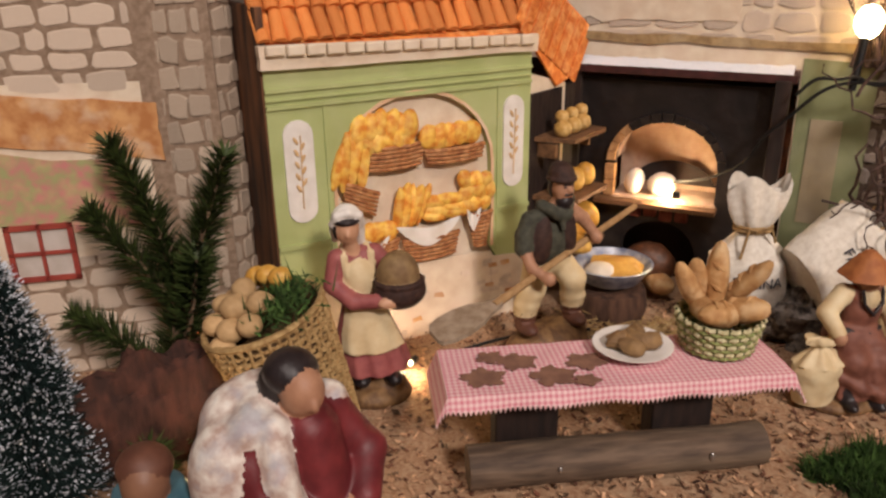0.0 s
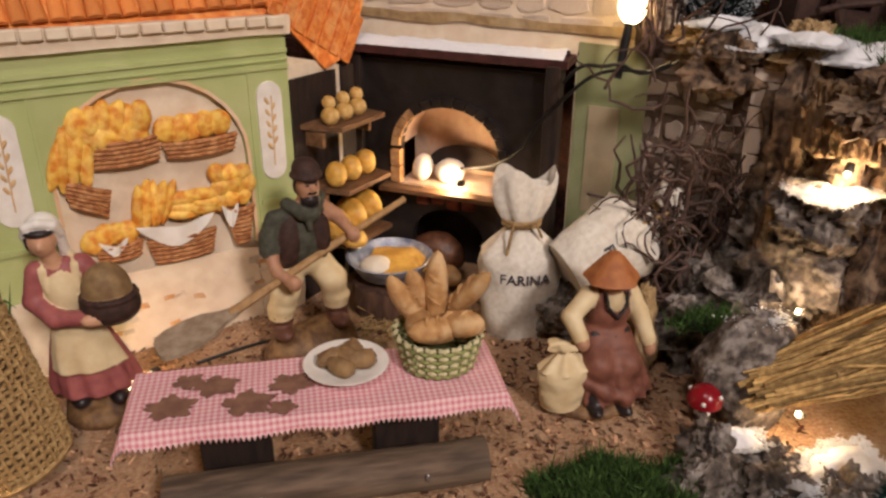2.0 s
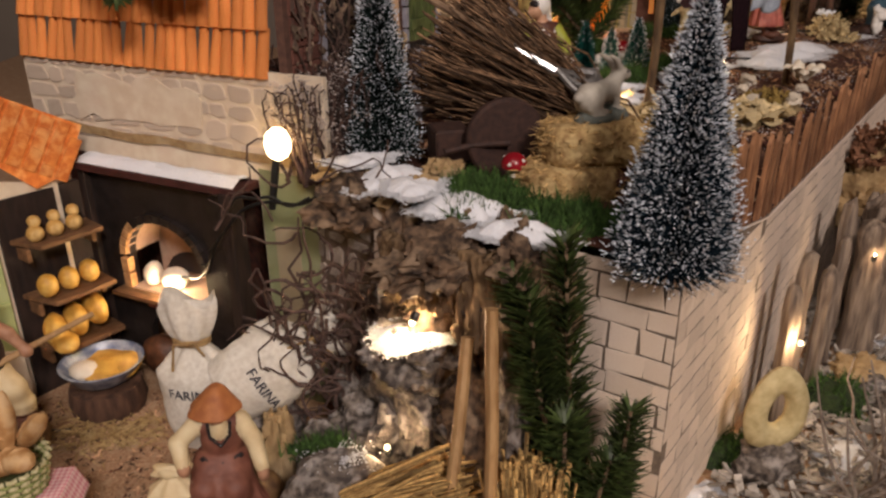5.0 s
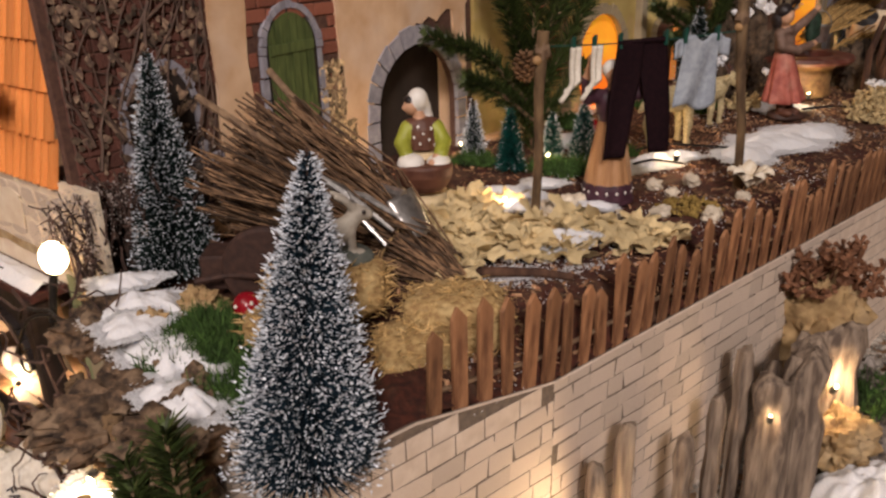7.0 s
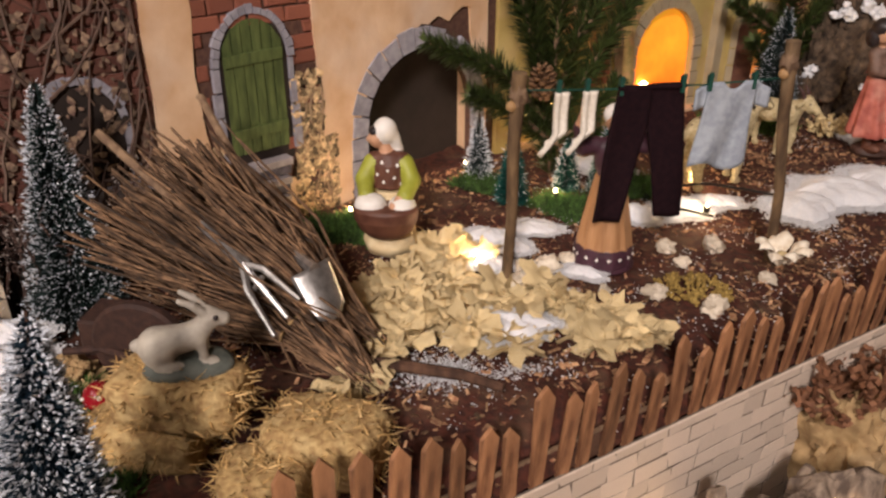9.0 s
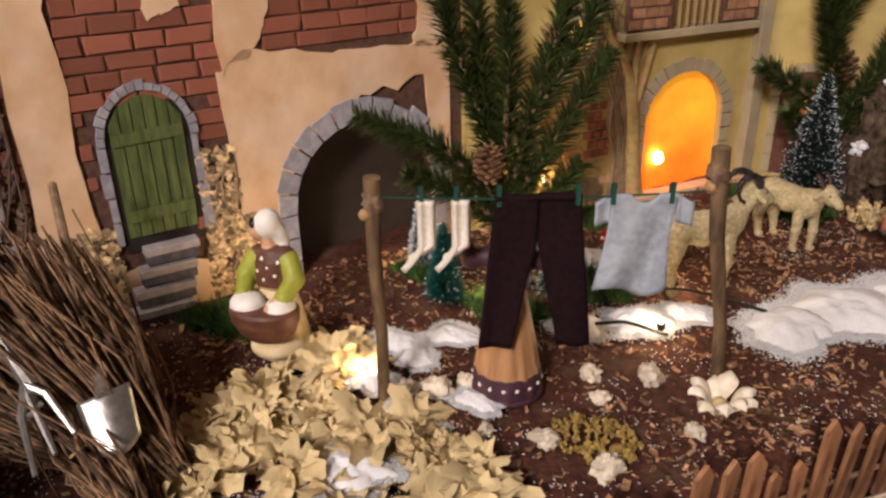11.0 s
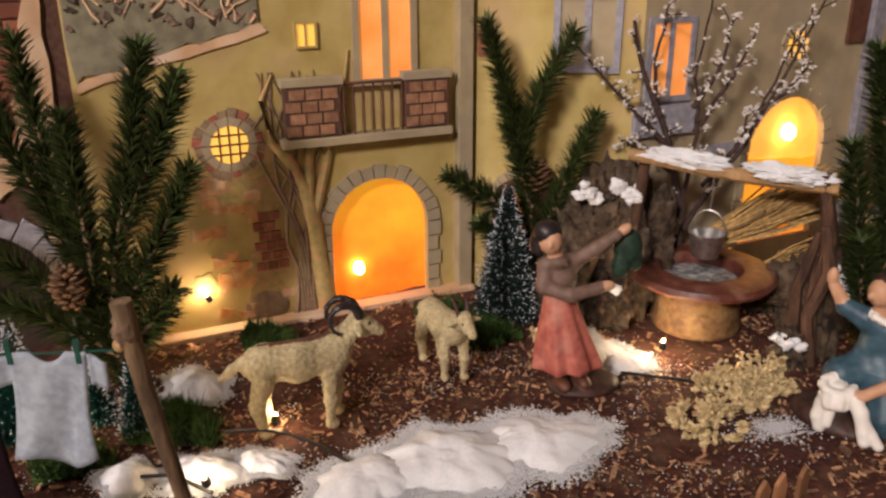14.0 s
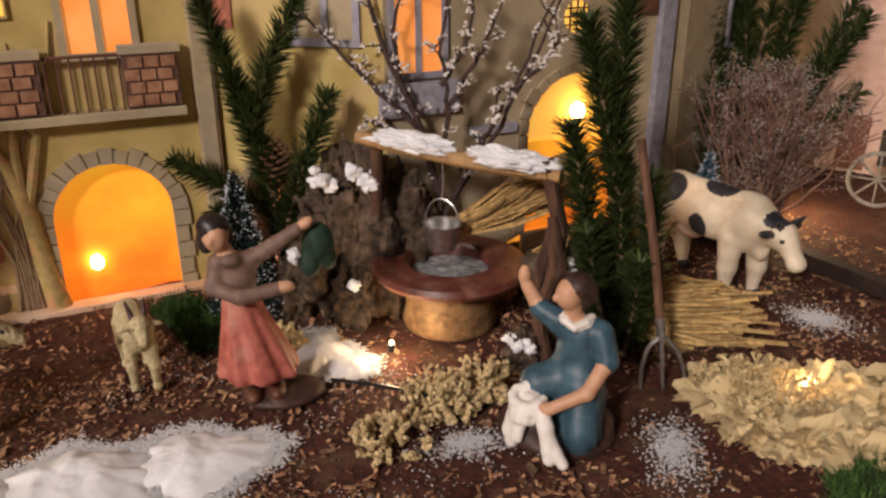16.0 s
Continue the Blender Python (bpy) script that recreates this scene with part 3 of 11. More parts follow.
class Clay:
    """Moulded shapes, in millimetres, melted into one skin; each shape has the number of its paint."""

    def __init__(self, voxel=0.7):
        self.voxel, self.shapes = voxel, []

    def shape(self, lo, hi, fn, m, k, paint=False):
        self.shapes.append((np.array(lo, float), np.array(hi, float), fn, m, k, paint))
        return self

    def ell(self, c, r, m=0, k=1.5, turn=None, paint=False):
        """An ellipsoid; turn: rx, ry, rz in degrees."""
        r = np.broadcast_to(np.asarray(r, float), 3)
        R = rot(*turn) if turn else np.eye(3)
        reach = np.sqrt(((R * r) ** 2).sum(1))
        c = np.array(c, float)

        def fn(x, y, z):
            p = [R[0, i] * (x - c[0]) + R[1, i] * (y - c[1]) + R[2, i] * (z - c[2]) for i in range(3)]
            q0 = np.sqrt(sum((p[i] / r[i]) ** 2 for i in range(3)))
            q1 = np.sqrt(sum((p[i] / r[i] ** 2) ** 2 for i in range(3)))
            return q0 * (q0 - 1) / (q1 + 1e-6)

        return self.shape(c - reach, c + reach, fn, m, k, paint)

    def bone(self, a, b, ra, rb, m=0, k=1.5):
        """A tapered rod with round ends."""
        a, b = np.array(a, float), np.array(b, float)
        d = b - a
        L = float(d @ d) + 1e-9

        def fn(x, y, z):
            t = np.clip(((x - a[0]) * d[0] + (y - a[1]) * d[1] + (z - a[2]) * d[2]) / L, 0, 1)
            return np.sqrt((x - a[0] - t * d[0]) ** 2 + (y - a[1] - t * d[1]) ** 2 + (z - a[2] - t * d[2]) ** 2) - (ra + (rb - ra) * t)

        w = max(ra, rb)
        return self.shape(np.minimum(a, b) - w, np.maximum(a, b) + w, fn, m, k)

    def limb(self, pts, r0, r1, m=0, k=1.5):
        rr = np.linspace(r0, r1, len(pts))
        for i in range(len(pts) - 1):
            self.bone(pts[i], pts[i + 1], rr[i], rr[i + 1], m, k)
        return self

    def robe(self, rows, m=0, folds=0.06, count=9, phase=0.0, k=1.0, half=None, even=False):
        """A hanging cloth or a turned body; rows from below: z, x, y, rx, ry. half: keep that angle to both sides of the front."""
        w = np.array(rows, float)

        def fn(x, y, z):
            cx, cy, rx, ry = (np.interp(z, w[:, 0], w[:, i]) for i in (1, 2, 3, 4))
            px, py = (x - cx) / rx, (y - cy) / ry
            a = np.arctan2(px, -py)
            low = 1.0 if even else 0.15 + 0.85 * np.clip((w[-1, 0] - z) / (w[-1, 0] - w[0, 0]), 0, 1)
            fold = 1 + folds * low * (np.sin(count * a + phase) + 0.45 * np.sin((2 * count - 3) * a + 2 * phase + 0.05 * z))
            d = (np.hypot(px, py) / fold - 1) * np.minimum(rx, ry) * 0.92
            d = np.maximum(d, np.maximum(w[0, 0] - z, z - w[-1, 0]))
            return d if half is None else np.maximum(d, (np.abs(a) - half) * rx)

        g = 1 + 1.5 * folds
        lo = ((w[:, 1] - w[:, 3] * g).min(), (w[:, 2] - w[:, 4] * g).min(), w[0, 0])
        hi = ((w[:, 1] + w[:, 3] * g).max(), (w[:, 2] + w[:, 4] * g).max(), w[-1, 0])
        return self.shape(lo, hi, fn, m, k)

    def skin(self, b, size=1.0, rough=0.0, grain=3.0, floor=None):
        """Melts the shapes and adds the skin to a Build, in metres."""
        v, pad = self.voxel, 4
        solid_ = [q for q in self.shapes if not q[5]]
        lo = np.min([q[0] for q in solid_], 0) - pad * v
        hi = np.max([q[1] for q in solid_], 0) + pad * v
        n = np.ceil((hi - lo) / v).astype(int) + 1
        f, best, paint = np.full(n, 9.0), np.full(n, 9.0), np.zeros(n, int)
        for a, c, fn, m, k, only in self.shapes:
            i0 = np.clip(((a - lo) / v).astype(int) - pad, 0, n)
            i1 = np.clip(((c - lo) / v).astype(int) + pad + 1, 0, n)
            if (i1 <= i0).any():
                continue
            w = tuple(slice(p, q) for p, q in zip(i0, i1))
            x, y, z = (lo[i] + v * np.arange(i0[i], i1[i]).reshape([-1 if j == i else 1 for j in range(3)]) for i in range(3))
            d = np.broadcast_to(fn(x, y, z), i1 - i0)
            if only:
                paint[w] = np.where(d < 0, m, paint[w])
                continue
            h = np.clip(0.5 + 0.5 * (f[w] - d) / k, 0, 1)
            f[w] = f[w] * (1 - h) + d * h - k * h * (1 - h)
            near = d < best[w]
            paint[w] = np.where(near, m, paint[w])
            best[w] = np.where(near, d, best[w])
        if floor is not None:
            f = np.maximum(f, (floor - (lo[2] + v * np.arange(n[2])))[None, None, :])
        s = f < 0
        cnt = sum(s[i:n[0] - 1 + i, j:n[1] - 1 + j, k:n[2] - 1 + k].astype(int) for i in (0, 1) for j in (0, 1) for k in (0, 1))
        on = (cnt > 0) & (cnt < 8)
        I = np.stack(np.nonzero(on), 1)
        idx = np.full(on.shape, -1)
        idx[on] = np.arange(len(I))
        acc, wt = np.zeros((len(I), 3)), np.zeros(len(I))
        for ax in range(3):
            e = np.eye(3, dtype=int)[ax]
            for p in itertools.product((0, 1), repeat=3):
                if p[ax]:
                    continue
                A, B = I + p, I + p + e
                fa, fb = f[tuple(A.T)], f[tuple(B.T)]
                cross = (fa < 0) != (fb < 0)
                t = np.where(cross, fa / np.where(cross, fa - fb, 1), 0)
                acc += cross[:, None] * (np.array(p) + t[:, None] * e)
                wt += cross
        pts = lo + v * (I + acc / wt[:, None])
        faces, mats = [], []
        for ax in range(3):
            e = np.eye(3, dtype=int)[ax]
            o1, o2 = np.eye(3, dtype=int)[(ax + 1) % 3], np.eye(3, dtype=int)[(ax + 2) % 3]
            m0 = tuple(slice(0, n[i] - e[i]) for i in range(3))
            m1 = tuple(slice(e[i], n[i]) for i in range(3))
            P = np.stack(np.nonzero(s[m0] != s[m1]), 1)
            P = P[((P - o1 - o2) >= 0).all(1) & (P < n - 1).all(1)]
            q = np.stack([idx[tuple((P - o1 - o2).T)], idx[tuple((P - o2).T)], idx[tuple(P.T)], idx[tuple((P - o1).T)]], 1)
            inside = s[tuple(P.T)]
            q[~inside] = q[~inside][:, ::-1]
            faces.append(q)
            mats.append(np.where(inside, paint[tuple(P.T)], paint[tuple((P + e).T)]))
        faces, mats = np.concatenate(faces), np.concatenate(mats)
        if rough:
            g = np.stack([(f[tuple((I + e).T)] - f[tuple(I.T)]) for e in np.eye(3, dtype=int)], 1)
            g /= np.linalg.norm(g, axis=1)[:, None] + 1e-9
            k = np.array([noise.fractal(Vector(p / grain), 0.9, 2.1, 3) for p in pts])
            pts = pts + g * (rough * k)[:, None]
        pts = pts * 0.001 * size
        b.v.append(pts)
        b.f += [tuple(r) for r in (faces + b.n).tolist()]
        b.m += mats.tolist()
        b.n += len(pts)
        return b


E_U, E_V = np.array([0.588, 0.809]), np.array([-0.809, 0.588])
TURN, TZ = 54.0, 0.174


def at(u, v, z=TZ):
    """A place on the terrace: u along its front wall, v towards the painted houses."""
    p = E_U * u + E_V * v
    return (float(p[0]), float(p[1]), z)


def fbm(x, y, z=0.0, s=1.0, octaves=4):
    return noise.fractal(Vector((x * s, y * s, z * s)), 0.9, 2.0, octaves)

# ---- room around the display ----
def room():
    b = Build().box((0.6, 0.4, -0.80), (6.4, 6.4, 0.1), bevel=0.01)
    solid("floor", "plain floor of the room under the display", "floor", b, ROOMP, kind="structure")
    b = Build().box((0.6, 0.4, 2.2), (6.4, 6.4, 0.1), bevel=0.01)
    solid("ceiling", "plain painted ceiling", "ceiling", b, ROOMP, kind="structure")
    for name, c, s in (("wall_north", (0.6, 3.6, 0.7), (6.4, 0.1, 2.9)), ("wall_south", (0.6, -2.8, 0.7), (6.4, 0.1, 2.9)),
                       ("wall_east", (3.8, 0.4, 0.7), (0.1, 6.3, 2.9)), ("wall_west", (-2.6, 0.4, 0.7), (0.1, 6.3, 2.9))):
        solid(name, "plain painted room wall", "wall", Build().box(c, s, bevel=0.01), ROOMP, kind="structure")
    b = Build()
    b.box((0.62, 1.05, -0.05), (2.5, 2.2, 0.03))
    top = thing("display_table", "cloth-covered table that carries the whole nativity village", "table")
    part("tabletop", b, CLOTHT, top)
    for x, y in ((-0.55, 0.05), (1.75, 0.05), (-0.55, 2.05), (1.75, 2.05)):
        part("leg", Build().box((x, y, -0.41), (0.06, 0.06, 0.69)), DARKW, top)


room()


# ---- ground ----
def ground():
    def low(s, t):
        x, y = -0.6 + 2.4 * s, -0.03 + 2.1 * t
        k = 0.0012 * fbm(x, y, 0, 60) + 0.004 * max(0, x - 0.3) * fbm(x, y, 3, 25)
        return (x, y, k)

    b = Build().grid(low, 240, 200)
    b.box((0.6, 1.02, -0.022), (2.4, 2.1, 0.025))
    solid("ground", "sawdust-strewn floor of the display board", "ground", b, SANDY, kind="structure")
    n = 7000
    x, y = rng.uniform(-0.2, 0.34, n), rng.uniform(0.20, 0.50, n)
    c = np.stack([x, y, np.full(n, 0.0012)], 1)
    n2 = 3600
    c2 = np.stack([rng.uniform(-0.2, 0.34, n2), rng.uniform(0.20, 0.50, n2), np.full(n2, 0.0014)], 1)
    solid("bark_flecks", "dark red-brown bark flecks scattered on the floor", "bark flecks", Build().chips(c2, rng.uniform(0.0010, 0.0036, n2), thick=0.25), mat("dark_bark_flecks", (0.14, 0.055, 0.03), (0.07, 0.028, 0.016), 0.003, 0.85, 0.4, island=0.6), kind="stuff", smooth=False)
    solid("sawdust", "sand-coloured and brown sawdust flakes scattered on the floor", "sawdust", Build().chips(c, rng.uniform(0.0012, 0.0042, n), thick=0.18), SAWDUST, kind="stuff", smooth=False)

    def front(u):
        return -0.190 - 0.05 * (u - 0.54) - 0.45 * max(0.0, min(u - 1.25, 0.35))

    def top(s, t):
        u = 0.542 + 1.75 * s
        v0, v1 = front(u), 0.35
        v = v0 + (v1 - v0) * t
        u += 0.034 * (1 - s) * max(0.0, min(1.0, (v + 0.02) / 0.05))
        z = TZ - 0.003 + 0.003 * fbm(u, v, 1, 22) + 0.0012 * fbm(u, v, 5, 90)
        z -= 0.020 * math.exp(-((v - v0) / 0.014) ** 2) * max(0.25, min(1.0, (u - 0.58) / 0.10))
        return at(u, v, z)

    b = Build().grid(top, 260, 90)
    o = [at(0.546, -0.186), at(1.25, front(1.25) + 0.003), at(1.6, front(1.6) + 0.003), at(2.29, front(2.29) + 0.003), at(2.29, 0.35), at(0.58, 0.35), at(0.58, 0.05), at(0.562, -0.015)]
    b.slab([p[:2] for p in o], -0.01, TZ - 0.03)
    solid("terrace_ground", "red-brown soil of the raised terrace", "ground", b, SOIL, kind="structure")
    n = 46000
    u, v = rng.uniform(0.62, 1.75, n), rng.uniform(-0.36, 0.11, n)
    keep = (v > -0.186 - 0.05 * (u - 0.54) - 0.45 * np.clip(u - 1.25, 0, 0.35)) & (rng.random(n) < 0.30 + 0.6 * (np.array([fbm(a, b_, 8, 14) for a, b_ in zip(u, v)]) > 0.02))
    keep &= v < np.where(u > 1.25, 0.03, 0.10)
    u, v = u[keep], v[keep]
    p = np.outer(u, E_U) + np.outer(v, E_V)
    z = np.array([TZ - 0.0015 + 0.003 * fbm(a, b_, 1, 22) - 0.020 * math.exp(-((b_ - front(a)) / 0.014) ** 2) * max(0.25, min(1.0, (a - 0.58) / 0.10)) for a, b_ in zip(u, v)])
    b = Build().chips(np.c_[p, z], rng.uniform(0.0010, 0.0034, len(u)) * rng.choice([1, 1, 1, 1, 1.3, 2.0], len(u)), thick=0.22)
    solid("wood_chip_mulch", "light and dark wood chips strewn over the red soil", "mulch", b, MULCH, kind="stuff", smooth=False)


ground()


# ---- masonry and printed houses ----
def block_meshes(material, count=7, rough=0.10, worn=False):
    """Unit blocks, slightly out of square, to be shared by many pieces; worn: with rounded uneven outlines."""
    out = []
    for k in range(count):
        if worn:
            n = 10
            a = np.linspace(0, 2 * math.pi, n, endpoint=False) + 0.31
            o = np.stack([np.sign(np.cos(a)) * np.abs(np.cos(a)) ** 0.45, np.sign(np.sin(a)) * np.abs(np.sin(a)) ** 0.45], 1) * 0.5
            o = o * (1 + rng.uniform(-rough, 0.3 * rough, (n, 1))) + rng.uniform(-rough, rough, (n, 2)) * 0.15
        else:
            n = 4
            o = np.array([(-0.5, -0.5), (0.5, -0.5), (0.5, 0.5), (-0.5, 0.5)]) + rng.uniform(-rough, rough, (4, 2)) * 0.5
        i = o * 0.88
        v = [(x, 0, z) for x, z in o] + [(x, -0.7, z) for x, z in o] + [(x, -1, z) for x, z in i]
        f = [(n + a, n + (a + 1) % n, 2 * n + (a + 1) % n, 2 * n + a) for a in range(n)] + [(a, (a + 1) % n, n + (a + 1) % n, n + a) for a in range(n)] + [tuple(range(2 * n, 3 * n))]
        out.append(Build().add(v, f).mesh("block", material, False))
    return out


def masonry(parent, name, meshes, x0, x1, z0, z1, high, wide, skip=None, gap=0.10, depth=0.0012, front=0.0, limit=300, rest=None, order=None, jitter=0.12):
    """Courses of single blocks on the plane y = 0 of the parent, facing -y."""
    spots = []
    z, row = z0, 0
    while z < z1 - 0.3 * high:
        h = min(high * rng.uniform(1 - jitter, 1 + jitter), z1 - z)
        x = x0 - (0.5 * wide if row % 2 else 0)
        while x < x1:
            w = wide * rng.uniform(1 - 2 * jitter, 1 + 2 * jitter)
            a, b_ = max(x, x0), min(x + w, x1)
            if b_ - a > 0.25 * wide and not (skip and skip((a + b_) / 2, z + h / 2)):
                spots.append(((a + b_) / 2, z + h / 2, b_ - a - gap * high, h - gap * high))
            x += w
        z, row = z + h, row + 1
    if order:
        spots.sort(key=order)
    for x, zc, w, h in spots[:limit]:
        ob = new(name, meshes[int(rng.integers(len(meshes)))])
        ob.parent = parent
        ob.matrix_local = Matrix.LocRotScale((x, -front, zc), None, (w, depth * rng.uniform(0.8, 1.25), h))
    if spots[limit:]:
        b = Build()
        for x, zc, w, h in spots[limit:]:
            b.box((x, -front - depth / 2, zc), (w, depth, h), bevel=0.2)
        tagged(part(name + "s_beyond", b, rest, parent, smooth=False), kind="stuff")


def wslab(b, outline, d0, d1, m=0):
    """A flat shape in x and z that stands from depth d0 to d1 before the plane y = 0."""
    o = np.asarray(outline, float)
    n = len(o)
    v = np.concatenate([np.c_[o[:, 0], np.full(n, -d0), o[:, 1]], np.c_[o[:, 0], np.full(n, -d1), o[:, 1]]])
    return b.add(v, [tuple(range(n)), tuple(range(2 * n - 1, n - 1, -1))] + [(j, n + j, n + (j + 1) % n, (j + 1) % n) for j in range(n)], m)


def arch_line(xc, zs, r, zb, n=14, rx=None):
    """An arched outline: legs from zb up to zs, then a round head, from the right foot to the left."""
    rx = rx or r
    return [(xc + rx, zb)] + [(xc + rx * math.cos(math.pi * k / n), zs + r * math.sin(math.pi * k / n)) for k in range(n + 1)] + [(xc - rx, zb)]


def wall_with_arch(x0, x1, z0, z1, line, d0, d1):
    b = Build()
    return wslab(b, [(x0, z0), (x0, z1), (x1, z1), (x1, z0)] + line, d0, d1)


def arch_ring(parent, xc, zs, r0, r1, zb, material, count=11, legs=3, d=0.003, rx0=None, front=0.0):
    """Single wedge stones round an arch."""
    rx0 = rx0 or r0
    rx1 = rx0 + (r1 - r0)

    def pt(r, rx, a):
        return (xc + rx * math.cos(a), zs + r * math.sin(a))

    for k in range(count):
        a0, a1 = math.pi * (k + 0.05) / count, math.pi * (k + 0.95) / count
        grow = 1 + rng.uniform(-0.02, 0.05)
        o = [pt(r0, rx0, a0), pt(r1 * grow, rx1 * grow, a0), pt(r1 * grow, rx1 * grow, a1), pt(r0, rx0, a1)]
        part("arch_stone", wslab(Build(), o[::-1], front, front + d * rng.uniform(0.8, 1.2)), material, parent, smooth=False)
    hh = (zs - zb) / max(legs, 1)
    for k in range(legs):
        for sx in (-1, 1):
            x0_, x1_ = xc + sx * rx0, xc + sx * (rx1 + rng.uniform(-0.001, 0.002))
            z0_, z1_ = zb + hh * (k + 0.05), zb + hh * (k + 0.95)
            o = [(min(x0_, x1_), z0_), (min(x0_, x1_), z1_), (max(x0_, x1_), z1_), (max(x0_, x1_), z0_)]
            part("arch_stone", wslab(Build(), o, front, front + d), material, parent, smooth=False)


def ragged(outline, amount=0.004, steps=7, seed=0.0):
    """The outline with uneven edges, as of broken plaster."""
    out = []
    o = np.asarray(outline, float)
    for a, b_ in zip(o, np.roll(o, -1, 0)):
        for k in range(steps):
            p = a + (b_ - a) * k / steps
            out.append((p[0] + amount * fbm(p[0] + seed, p[1], 2, 90), p[1] + amount * fbm(p[0], p[1] + seed, 7, 90)))
    return out


BRICKS = block_meshes(BRICKM)
BLOCKS = block_meshes(STONEP, 11, 0.20, True)
RUBBLE = block_meshes(GREYRUB, 11, 0.34, True)


def window_unit(parent, x0, x1, z0, z1, frame_mat, pane_mat, cross=True, d=0.003, label=""):
    w = thing("window", label, "", (0, 0, 0))
    w.parent = parent
    b = Build()
    t = (x1 - x0) * 0.10
    for o in (((x0, z0), (x0, z1), (x0 + t, z1), (x0 + t, z0)), ((x1 - t, z0), (x1 - t, z1), (x1, z1), (x1, z0)),
              ((x0 + t, z1 - t), (x0 + t, z1), (x1 - t, z1), (x1 - t, z1 - t)), ((x0 + t, z0), (x0 + t, z0 + t), (x1 - t, z0 + t), (x1 - t, z0))):
        wslab(b, o, 0.0005, d)
    if cross:
        xc = (x0 + x1) / 2
        wslab(b, [(xc - t / 2, z0 + t), (xc - t / 2, z1 - t), (xc + t / 2, z1 - t), (xc + t / 2, z0 + t)], 0.0008, d * 0.8)
    wf = part("window_frame", b, frame_mat, w, smooth=False)
    part("pane", wslab(Build(), [(x0 + t, z0 + t), (x0 + t, z1 - t), (x1 - t, z1 - t), (x1 - t, z0 + t)], 0.0, 0.0009), pane_mat, w, smooth=False)
    return w


def round_window(parent, x, z, r, pane):
    w = thing("window", "round lit window with a lattice", "", (0, 0, 0))
    w.parent = parent
    part("pane", Build().lathe([(r, 0), (r, 0.001)], seg=20, turn=rot(90), c=(x, -0.0002, z)), pane, w)
    b = Build()
    for k in range(12):
        a0, a1 = 2 * math.pi * k / 12, 2 * math.pi * (k + 0.9) / 12
        o = [(x + q * math.cos(a), z + q * math.sin(a)) for q, a in ((r, a0), (r, a1), (r * 1.45, a1), (r * 1.45, a0))]
        wslab(b, o, 0, 0.002)
    part("window_frame", b, GREYW, w, smooth=False)
    b = Build()
    for k in (-0.5, 0, 0.5):
        h = math.sqrt(1 - k * k) * r
        wslab(b, [(x + k * r - 0.0006, z - h), (x + k * r - 0.0006, z + h), (x + k * r + 0.0006, z + h), (x + k * r + 0.0006, z - h)], 0.001, 0.0022)
        wslab(b, [(x - h, z + k * r - 0.0006), (x - h, z + k * r + 0.0006), (x + h, z + k * r + 0.0006), (x + h, z + k * r - 0.0006)], 0.001, 0.0022)
    part("glazing_bars", b, BROWNP, w, smooth=False)


def printed_bush(parent, x0, x1, z0, z1, twigs, leaves, seed, twig_mat, leaf_mat, label):
    """Bare boughs and leaf flecks printed on a card wall."""
    g = np.random.default_rng(seed)
    b = Build()
    for k in range(twigs):
        p = np.array((g.uniform(x0, x1), -0.0032, g.uniform(z0, z0 + 0.6 * (z1 - z0))))
        w = g.normal(1.45, 0.5)
        pts = [p]
        for j in range(8):
            w += g.normal(0, 0.28)
            p = p + np.array((math.cos(w), 0, math.sin(w))) * (z1 - z0) * g.uniform(0.03, 0.08)
            p[0], p[2] = min(max(p[0], x0), x1), min(p[2], z1)
            pts.append(p)
        b.tube(pts, np.linspace(g.uniform(0.0005, 0.0013), 0.0002, 9), 0, 5)
    tagged(part("printed_thicket", b, twig_mat, parent, label), kind="stuff")
    b = Build()
    for k in range(leaves):
        x, z, r, a = g.uniform(x0, x1), g.uniform(z0, z1), g.uniform(0.001, 0.004), g.uniform(0, 3.1)
        o = [(x + r * q * math.cos(a + w), z + r * q * math.sin(a + w)) for w, q in ((0, 1.3), (-1.2, 0.6), (-2.4, 1.0), (-3.6, 0.7), (-4.9, 0.8))]
        wslab(b, o, 0.0026, 0.0030 + 0.0006 * g.random())
    tagged(part("printed_foliage", b, leaf_mat, parent, smooth=False), kind="stuff")


